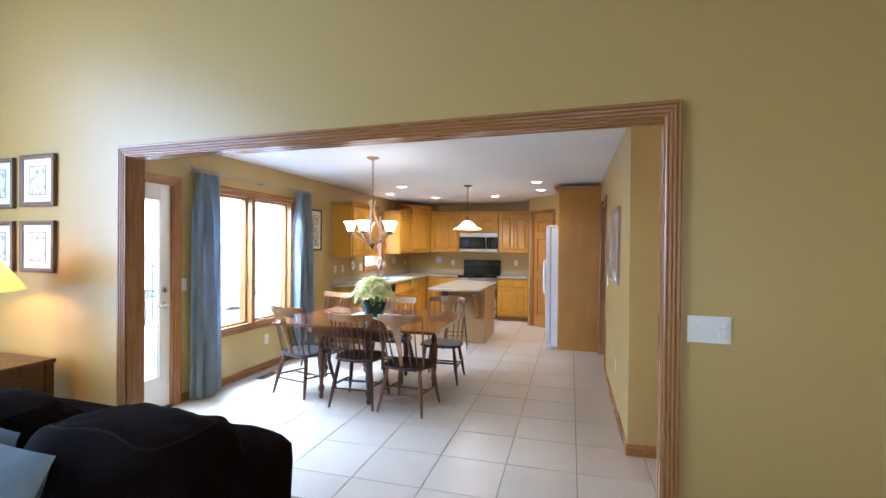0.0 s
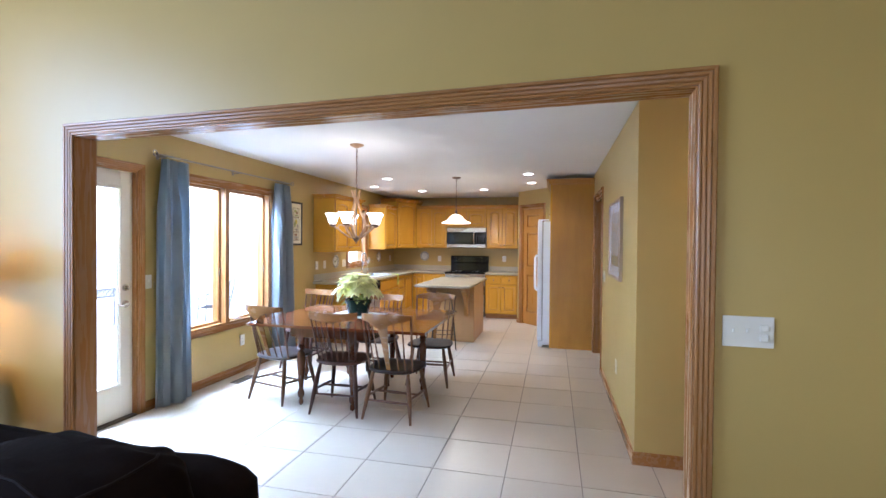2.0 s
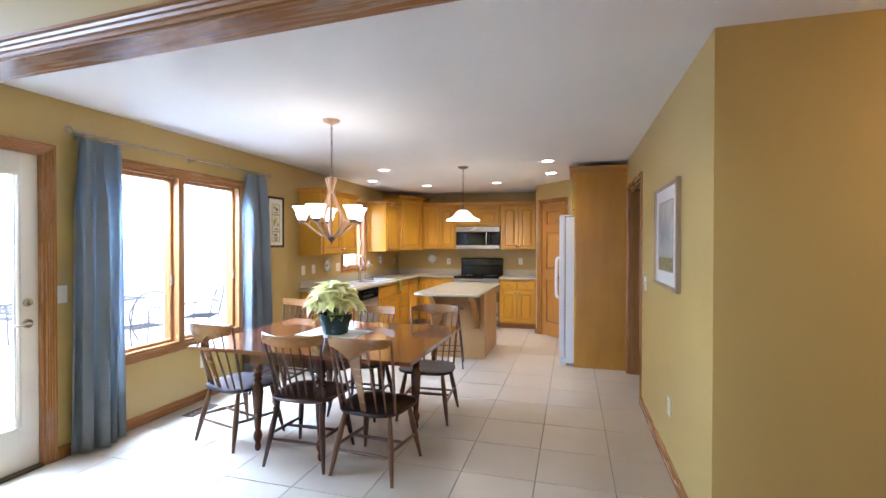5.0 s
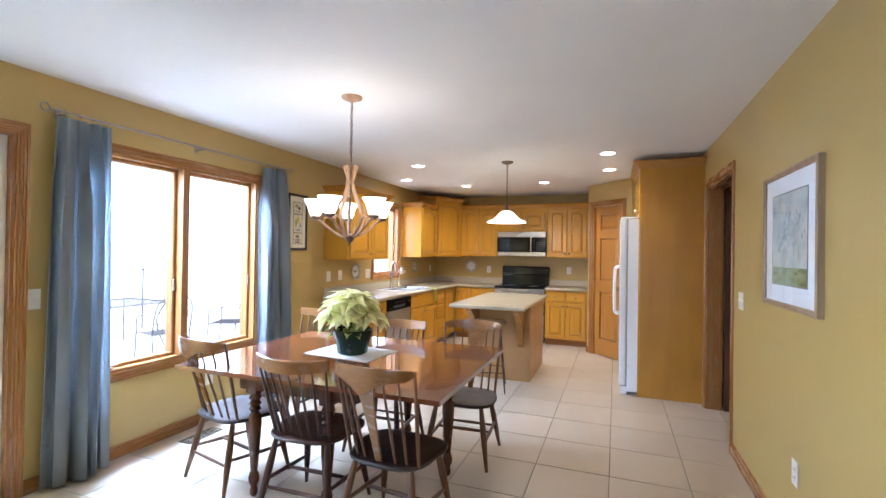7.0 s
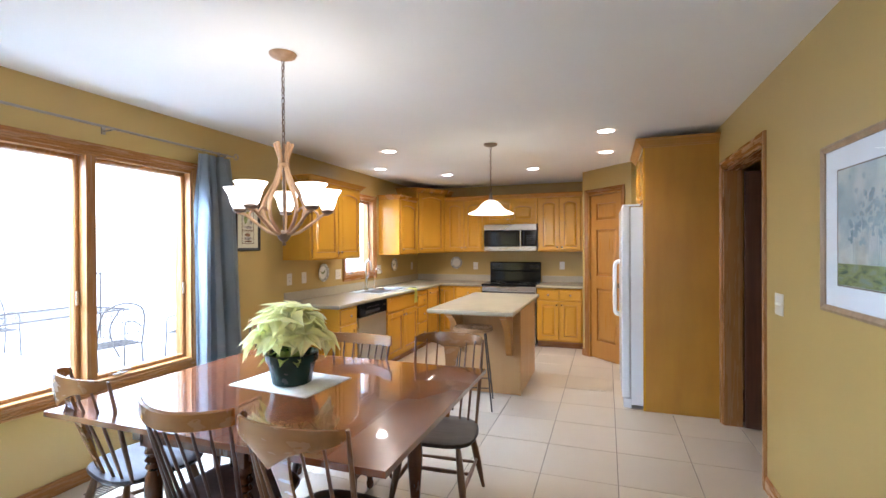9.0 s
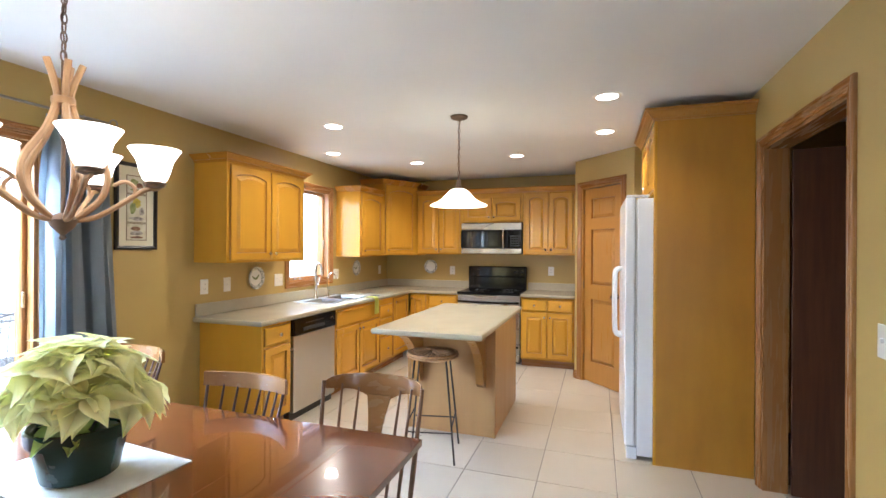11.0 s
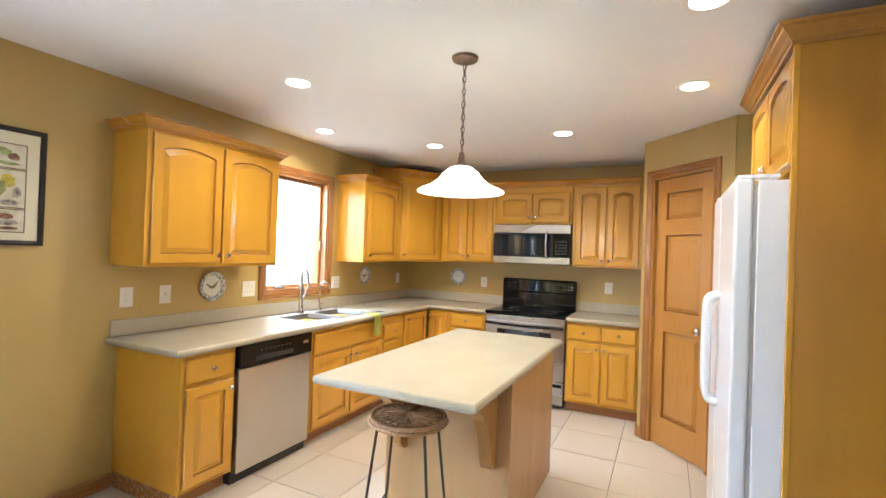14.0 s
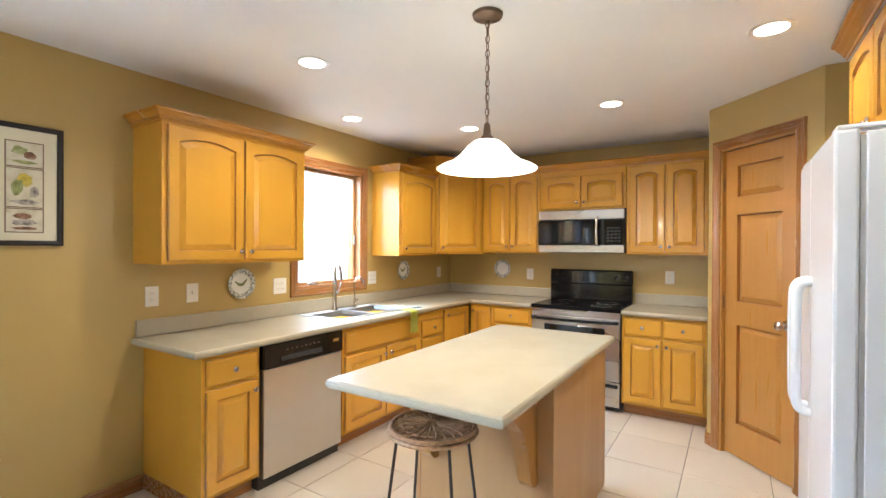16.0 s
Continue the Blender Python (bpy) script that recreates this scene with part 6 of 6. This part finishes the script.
# ---- plates, outlets, switches ----
def wall_plate(name, x, y, z, rz, w, h, label, kind_, n=1):
    p = thing(name, x, y, z, rz, label, kind_, "")
    part("cover", boxes((-w / 2, w / 2, -0.006, 0.0, -h / 2, h / 2), bevel=0.002), PLATE, p)
    for k in range(n):
        cx_ = (k - (n - 1) / 2) * 0.046
        if kind_ == "outlet":
            for dz in (-0.02, 0.02):
                bm = boxes((cx_ - 0.0165, cx_ + 0.0165, -0.008, -0.0055, dz - 0.014, dz + 0.014), bevel=0.001)
                part("socket", bm, PLATE, p)
                part("slot", boxes((cx_ - 0.008, cx_ - 0.006, -0.0086, -0.0078, dz - 0.005, dz + 0.005), (cx_ + 0.006, cx_ + 0.008, -0.0086, -0.0078, dz - 0.004, dz + 0.004)), SLOT, p, "dark slots")
        else:
            bm = boxes((cx_ - 0.0055, cx_ + 0.0055, -0.016, -0.005, -0.004, 0.012), bevel=0.001)
            part("toggle", bm, PLATE, p, "toggle")
    return p


wall_plate("outlet", LW, 8.079, 1.118, 90, 0.075, 0.118, "almond duplex outlet above the counter", "outlet")
wall_plate("light_switch", LW, 8.319, 1.12, 90, 0.075, 0.118, "almond toggle switch above the counter", "light switch")
wall_plate("outlet", LW, 8.984, 1.118, 90, 0.118, 0.118, "almond double outlet plate beside the sink window", "outlet", 2)
wall_plate("outlet", LW, 10.034, 1.126, 90, 0.11, 0.118, "almond double outlet plate past the sink window", "outlet", 2)
wall_plate("outlet", LW, 11.20, 1.13, 90, 0.075, 0.118, "almond duplex outlet near the kitchen corner", "outlet")
wall_plate("outlet", -2.25, BW, 1.13, 0, 0.075, 0.118, "almond duplex outlet beside the round plate", "outlet")
wall_plate("outlet", -0.875, BW, 1.145, 0, 0.075, 0.118, "almond duplex outlet beside the range", "outlet")
wall_plate("outlet", LW, 6.42, 0.357, 90, 0.075, 0.118, "almond duplex outlet under the dining window", "outlet")
wall_plate("outlet", RW, 6.144, 0.41, -90, 0.075, 0.118, "almond duplex outlet under the watercolour", "outlet")
wall_plate("light_switch", LW, 5.19, 1.11, 90, 0.06, 0.118, "almond toggle switch between patio door and curtain", "light switch")
wall_plate("light_switch", RW, 7.16, 1.12, -90, 0.118, 0.118, "almond double toggle switch beside the hall doorway", "light switch", 2)
sw = wall_plate("light_switch", 0.811, SW0, 1.149, 0, 0.166, 0.114, "white three-gang switch plate with toggles and dimmer, beside the opening", "light switch", 2)
for o in sw.children:
    if o.name.startswith("toggle"):
        o.location.x -= 0.023
part("dimmer", boxes((0.036, 0.064, -0.014, -0.0055, 0.004, 0.028), (0.036, 0.064, -0.014, -0.0055, -0.034, -0.008), bevel=0.003), PLATE, sw, "dimmer slides")


def china_plate(x, y, z, rz, r, label, bird=True):
    p = thing("decorative_plate", x, y, z, rz, label, "plate", "plates hung on the kitchen wall")
    bm = lathe(bmesh.new(), [(r * 0.55, 0.0), (r * 0.6, 0.006), (r * 0.95, 0.018), (r, 0.022), (r * 0.985, 0.025), (r * 0.68, 0.011)], 40, closed_ends=False)
    turn = Matrix.Rotation(radians(90), 4, 'X')
    bmesh.ops.transform(bm, verts=bm.verts, matrix=turn)
    part("rim", bm, CHINA, p, "patterned china rim", True)
    bm = lathe(bmesh.new(), [(r * 0.69, 0.0), (r * 0.69, 0.011), (r * 0.62, 0.008), (0.01, 0.008)], 36)
    bmesh.ops.transform(bm, verts=bm.verts, matrix=turn)
    part("well", bm, CHINAW, p, "white well", True)
    if bird:
        out = [(-0.5, 0.12), (-0.38, 0.2), (-0.3, 0.12), (-0.1, 0.02), (0.1, 0.02), (0.3, 0.2), (0.5, 0.35), (0.38, 0.08), (0.2, -0.14), (-0.02, -0.2), (-0.22, -0.12), (-0.36, 0.06)]
        bm = bmesh.new()
        A = [bm.verts.new((r * 0.95 * a, -0.0085, r * 0.95 * b)) for a, b in out]
        B = [bm.verts.new((r * 0.95 * a, -0.0105, r * 0.95 * b)) for a, b in out]
        bm.faces.new(A)
        bm.faces.new(B[::-1])
        for j in range(len(A)):
            bm.faces.new((A[j], B[j], B[(j + 1) % len(A)], A[(j + 1) % len(A)]))
        part("bird", bm, BIRD, p, "painted olive bird")
    return p


china_plate(LW, 8.655, 1.157, 90, 0.105, "round patterned china plate with a painted bird, under the wall cabinet")
china_plate(LW, 10.50, 1.18, 90, 0.10, "round patterned china plate with a painted bird, past the sink window")
china_plate(-2.575, BW, 1.18, 0, 0.10, "round patterned china plate on the back wall", False)

# floor register
v = thing("floor_register", -3.07, 6.17, -0.002, 90, "bronze floor register by the baseboard", "vent")
part("grille", boxes((-0.15, 0.15, -0.055, -0.045, 0, 0.006), (-0.15, 0.15, 0.045, 0.055, 0, 0.006), (-0.15, -0.14, -0.045, 0.045, 0, 0.006), (0.14, 0.15, -0.045, 0.045, 0, 0.006),
                     *[(-0.135 + 0.018 * k, -0.125 + 0.018 * k, -0.045, 0.045, 0.0, 0.004) for k in range(15)]), VENT, v)
v = thing("sink_stopper", -2.72, 10.0, CT, 0, "small dark rubber sink mat tab on the counter", "stopper")
part("disc", lathe(bmesh.new(), [(0.04, 0), (0.042, 0.004), (0.01, 0.006)], 18), BLACKM, v)

# ---- sofa ----
so = thing("sofa", -1.80, 2.62, 0, 0, "dark brown velvet sofa with puffy back cushions on beige carpet", "sofa")


def puffy(bm, x0, x1, y0, y1, z0, z1, e=0.55, seg=14, sag=0.0):
    """A pillow-like block."""
    c = Vector(((x0 + x1) / 2, (y0 + y1) / 2, (z0 + z1) / 2))
    r = Vector(((x1 - x0) / 2, (y1 - y0) / 2, (z1 - z0) / 2))
    rings = []
    for i in range(1, seg):
        ph = math.pi * i / seg - math.pi / 2
        ring = []
        for k in range(seg * 3):
            th = 2 * math.pi * k / (seg * 3)
            f = lambda v, q: math.copysign(abs(v) ** q, v)
            cp = f(math.cos(ph), e)
            x, y, z = cp * f(math.cos(th), e), cp * f(math.sin(th), e), f(math.sin(ph), e)
            w = noise.noise(Vector((x * 2.3 + c.x, y * 2.3, z * 3.1))) * 0.02 + noise.noise(Vector((x * 9 + c.x, y * 4, z * 2 + x * 3))) * 0.006
            ring.append(bm.verts.new((c.x + r.x * x * (1 + w), c.y + r.y * y + w, c.z + r.z * z + w * 0.8 - sag * x * x)))
        rings.append(ring)
    for a, b in zip(rings, rings[1:]):
        for k in range(len(a)):
            bm.faces.new((a[k], a[(k + 1) % len(a)], b[(k + 1) % len(a)], b[k]))
    bm.faces.new(rings[0][::-1])
    bm.faces.new(rings[-1])
    return bm


bm = puffy(bmesh.new(), -1.05, 1.10, 0.20, 0.52, 0.08, 0.84, 0.22, 16)
part("back_frame", bm, SOFAM, so, "rounded velvet back", True)
part("base", puffy(bmesh.new(), -1.05, 1.10, -0.50, 0.40, 0.08, 0.34, 0.18, 14), SOFAM, so, "velvet base", True)
for ax in (-1.28, 1.02):
    part("arm", puffy(bmesh.new(), ax, ax + 0.24, -0.52, 0.44, 0.06, 0.66, 0.35, 14), SOFAM, so, "rolled velvet arm", True)
for x0, x1 in ((-1.02, -0.325), (-0.325, 0.37), (0.37, 1.08)):
    part("seat_cushion", puffy(bmesh.new(), x0, x1, -0.48, 0.16, 0.32, 0.50, 0.35, 14), SOFAM, so, "velvet seat cushion", True)
CUSH = [(-1.02, -0.36), (-0.38, 0.36), (0.34, 1.05)]
for x0, x1 in CUSH:
    cu = part("back_cushion", puffy(bmesh.new(), x0, x1, 0.02, 0.38, 0.42, 0.945, 0.5, 34, 0.03), SOFAM, so, "puffy velvet back cushion", True)
    bm = bmesh.new()
    cc, rr_ = Vector(((x0 + x1) / 2, 0.20, 0.6825)), Vector(((x1 - x0) / 2, 0.18, 0.2625))
    root = lambda v: math.copysign(abs(v) ** 0.5, v)
    pts = []
    for k in range(61):
        th = radians(150 + 240 * k / 60)
        cp = root(math.cos(radians(60)))
        x, y, z = cp * root(math.cos(th)), cp * root(math.sin(th)), root(math.sin(radians(60)))
        w = noise.noise(Vector((x * 2.3 + cc.x, y * 2.3, z * 3.1))) * 0.02 + noise.noise(Vector((x * 9 + cc.x, y * 4, z * 2 + x * 3))) * 0.006
        pts.append((cc.x + rr_.x * x * (1 + w), cc.y + rr_.y * y + w, cc.z + rr_.z * z + w * 0.8 - 0.03 * x * x))
    tube(bm, pts, 0.004, 6)
    part("welt", bm, SEAM, cu, "piped seam", True)
for f_ in ((-0.95, -0.45), (0.95, -0.45), (-0.95, 0.42), (0.95, 0.42)):
    part("foot", lathe(bmesh.new(), [(0.02, 0), (0.03, 0.08), (0.03, 0.1)], 12, (f_[0], f_[1], 0)), DARKW, so)


def throw_pillow(x, y, z, rx, ry, rz, label):
    p = thing("throw_pillow", x, y, z, 0, label, "pillow", "pillows on the sofa")
    bm = bmesh.new()
    n = 14
    top, bot = [], []
    for j in range(n + 1):
        rt, rb = [], []
        for i in range(n + 1):
            u, v = 2 * i / n - 1, 2 * j / n - 1
            h = 0.075 * ((1 - u ** 4) * (1 - v ** 4)) ** 0.5
            pinch = 1 - 0.06 * (1 - abs(u)) * abs(v) ** 3 - 0.0
            x_, z_ = 0.245 * u * (1 - 0.07 * (1 - v * v) * abs(u) ** 3), 0.245 * v * (1 - 0.07 * (1 - u * u) * abs(v) ** 3)
            rt.append(bm.verts.new((x_, -h, z_)))
            rb.append(bm.verts.new((x_, h, z_)) if 0 < i < n and 0 < j < n else rt[-1])
        top.append(rt)
        bot.append(rb)
    for g in (top, bot):
        for j in range(n):
            for i in range(n):
                bm.faces.new((g[j][i], g[j][i + 1], g[j + 1][i + 1], g[j + 1][i]))
    ob = part("cover", bm, PILLOW, p, "", True)
    ob.matrix_basis = pose(0, 0, 0, rx, ry, rz)
    return p


throw_pillow(-1.30, 2.44, 0.77, -14, 12, 6, "blue-grey linen throw pillow leaning on the sofa back")
throw_pillow(-1.50, 2.49, 0.80, -14, 14, 4, "second blue-grey linen throw pillow on the sofa")

# ---- end table and lamp ----
et = thing("end_table", -3.54, 3.60, 0, 0, "rustic brown wooden end table against the wall", "table")
EW, ED, EH = 0.37, 0.40, 0.70
part("top", boxes((-EW - 0.02, EW, -ED, ED, EH - 0.03, EH), bevel=0.004), WALNUT, et, "plank top")
for lx in (-EW + 0.005, EW - 0.055):
    for ly in (-ED + 0.01, ED - 0.06):
        part("leg", boxes((lx, lx + 0.05, ly, ly + 0.05, 0, EH - 0.03), bevel=0.003), WALNUT, et, "square leg")
part("side_panel", boxes((EW - 0.045, EW - 0.02, -ED + 0.06, ED - 0.06, 0.40, EH - 0.03)), WALNUT, et, "side panel")
part("front_drawer", boxes((-EW + 0.055, EW - 0.055, -ED + 0.012, -ED + 0.035, EH - 0.2, EH - 0.04), bevel=0.003), WALNUT, et, "drawer front")
part("shelf", boxes((-EW + 0.02, EW - 0.02, -ED + 0.03, ED - 0.03, 0.18, 0.20)), WALNUT, et)
tl = thing("table_lamp", -3.41, 3.66, EH, 0, "lit table lamp with a tapered fabric shade on the end table", "lamp")
part("base", lathe(bmesh.new(), [(0.07, 0), (0.075, 0.012), (0.03, 0.03), (0.045, 0.08), (0.06, 0.16), (0.045, 0.24), (0.018, 0.29), (0.01, 0.34), (0.01, 0.56)], 24), BRONZE, tl, "turned bronze base", True)
part("shade", lathe(bmesh.new(), [(0.268, 0.487), (0.098, 0.74), (0.096, 0.74), (0.266, 0.487)], 36, closed_ends=False), LSHADE, tl, "lit tapered fabric shade", True)
bm = bmesh.new()
for rr, zz in ((0.268, 0.487), (0.098, 0.74)):
    tube(bm, [(rr * math.cos(q * math.pi / 18), rr * math.sin(q * math.pi / 18), zz) for q in range(37)], 0.004, 5, False)
part("shade_trim", bm, LSHADE, tl, "", True)


# ---- patio furniture seen through the glass ----
def iron_chair():
    c = thing("patio_chair", 0, 0, 0, 0, "black wrought-iron armchair with a curved lattice back, on the patio", "chair", "patio furniture")
    bm = bmesh.new()
    for sx in (-0.26, 0.26):
        tube(bm, smooth_line([(sx, 0.25, 0.0), (sx, 0.22, 0.40), (sx, 0.20, 0.62), (sx, 0.0, 0.66), (sx, -0.2, 0.62)]), 0.009, 6)
        tube(bm, [(sx, -0.25, 0.0), (sx, -0.2, 0.40)], 0.009, 6)
    part("arm_frame", bm, IRON, c, "", True)
    bm = tube(bmesh.new(), smooth_line([(-0.26, -0.2, 0.38), (-0.26, -0.27, 0.7), (-0.2, -0.31, 0.88), (0.0, -0.33, 0.95), (0.2, -0.31, 0.88), (0.26, -0.27, 0.7), (0.26, -0.2, 0.38)]), 0.010, 8)
    part("back_frame", bm, IRON, c, "", True)
    bm = bmesh.new()
    for k in range(7):
        x = -0.2 + 0.4 * k / 6
        tube(bm, [(x, -0.21, 0.40), (x, -0.31, 0.92 - 1.4 * x * x)], 0.004, 5)
    for zz in (0.55, 0.70, 0.80):
        tube(bm, [(-0.25, -0.2 - (zz - 0.4) * 0.22, zz), (0.25, -0.2 - (zz - 0.4) * 0.22, zz)], 0.004, 5)
    part("back_lattice", bm, IRON, c)
    bm = bmesh.new()
    for k in range(12):
        v_ = -0.22 + 0.44 * k / 11
        tube(bm, [(-0.25, v_, 0.40), (0.25, v_, 0.40)], 0.004, 5)
        tube(bm, [(-0.25 + 0.5 * k / 11, -0.22, 0.404), (-0.25 + 0.5 * k / 11, 0.22, 0.404)], 0.004, 5)
    part("seat", bm, IRON, c, "woven iron seat")
    return c


pc = iron_chair()
pc.matrix_basis = pose(-6.28, 8.36, -0.20, 0, 0, 80)
for m in (pose(-6.22, 9.5, -0.20, 0, 0, 115), pose(-7.3, 6.38, -0.20, 0, 0, 10), pose(-8.98, 8.42, -0.20, 0, 0, -95), pose(-5.98, 6.02, -0.20, 0, 0, 60), pose(-7.54, 4.94, -0.20, 0, 0, -40)):
    copy_thing(pc, m)
pt = thing("patio_table", -7.66, 8.18, -0.20, 0, "black wrought-iron patio table with a mesh top", "table")
bm = bmesh.new()
tube(bm, [(-0.55, -1.0, 0.72), (0.55, -1.0, 0.72), (0.55, 1.0, 0.72), (-0.55, 1.0, 0.72), (-0.55, -1.0, 0.72)], 0.014, 6)
part("rim", bm, IRON, pt)
bm = bmesh.new()
for k in range(22):
    v_ = -0.98 + 1.96 * k / 21
    tube(bm, [(-0.55, v_, 0.715), (0.55, v_, 0.715)], 0.004, 4)
for k in range(12):
    v_ = -0.53 + 1.06 * k / 11
    tube(bm, [(v_, -1.0, 0.712), (v_, 1.0, 0.712)], 0.004, 4)
part("mesh_top", bm, IRON, pt, "open mesh top")
for lx in (-0.5, 0.5):
    for ly in (-0.9, 0.9):
        part("leg", tube(bmesh.new(), smooth_line([(lx, ly, 0.71), (lx * 0.8, ly * 0.92, 0.45), (lx * 0.85, ly * 0.95, 0.2), (lx, ly, 0)]), 0.012, 8), IRON, pt, "", True)
post = thing("garden_post", -9.0, 10.03, -0.20, 0, "thin dark iron post standing beyond the patio", "post")
part("pole", tube(bmesh.new(), [(0, 0, 0), (0, 0, 1.22)], 0.016, 8), IRON, post)
part("cross_arm", tube(bmesh.new(), [(-0.05, -0.12, 1.19), (0.05, 0.12, 1.19)], 0.011, 8), IRON, post)

# the wall with the opening stands at a slight slant: turn it, and what it carries, about its right end
slant = Matrix.Translation((0.70, SW0, 0)) @ Matrix.Rotation(radians(-3.0), 4, 'Z') @ Matrix.Translation((-0.70, -SW0, 0))
for ob in [o for o in scene.objects if o.parent is None and o.name.startswith(("wall_opening", "trim_opening", "baseboard_living", "baseboard_south", "botanical_print"))] + [sw]:
    ob.matrix_basis = slant @ ob.matrix_basis

# ---- floor tiles, last ----
TS = 0.466
TX0, TY0 = -0.172, 5.285
tile_meshes = {}


def tile_mesh(w, h):
    key = (round(w, 3), round(h, 3))
    if key not in tile_meshes:
        bm = bmesh.new()
        g, b = 0.0025, 0.0015
        lo = [bm.verts.new((x, y, -0.006)) for x, y in ((g, g), (w - g, g), (w - g, h - g), (g, h - g))]
        mid = [bm.verts.new((x, y, -b)) for x, y in ((g, g), (w - g, g), (w - g, h - g), (g, h - g))]
        hi = [bm.verts.new((x, y, 0)) for x, y in ((g + b, g + b), (w - g - b, g + b), (w - g - b, h - g - b), (g + b, h - g - b))]
        for a, c in ((lo, mid), (mid, hi)):
            for j in range(4):
                bm.faces.new((a[j], a[(j + 1) % 4], c[(j + 1) % 4], c[j]))
        bm.faces.new(hi)
        me = bpy.data.meshes.new("tile")
        bm.to_mesh(me)
        bm.free()
        me.materials.append(TILE)
        tile_meshes[key] = me
    return tile_meshes[key]


rt = random.Random(4)
ylo, yhi = SW0 + 0.075, BW - 0.002
for i in range(-8, 7):
    for j in range(-4, 15):
        x0, y0 = TX0 + i * TS, TY0 + j * TS
        y1 = min(y0 + TS, yhi)
        y0 = max(y0, ylo + SLANT * max(0.0, 0.70 - x0))
        x1 = min(x0 + TS, 2.0 if y1 > 5.3 else 3.1)
        x0 = max(x0, LW - 0.12)
        if x1 - x0 < 0.03 or y1 - y0 < 0.03 or (y0 > 5.3 and x0 > RW and y1 < 7.4) or (y0 > 8.5 and x0 > RW) or (y0 > 10.6 and x0 > P0.x):
            continue
        ob = new("tile", tile_mesh(x1 - x0, y1 - y0))
        ob.parent = floor
        ob.location = (x0, y0, rt.uniform(-0.0006, 0.0006))
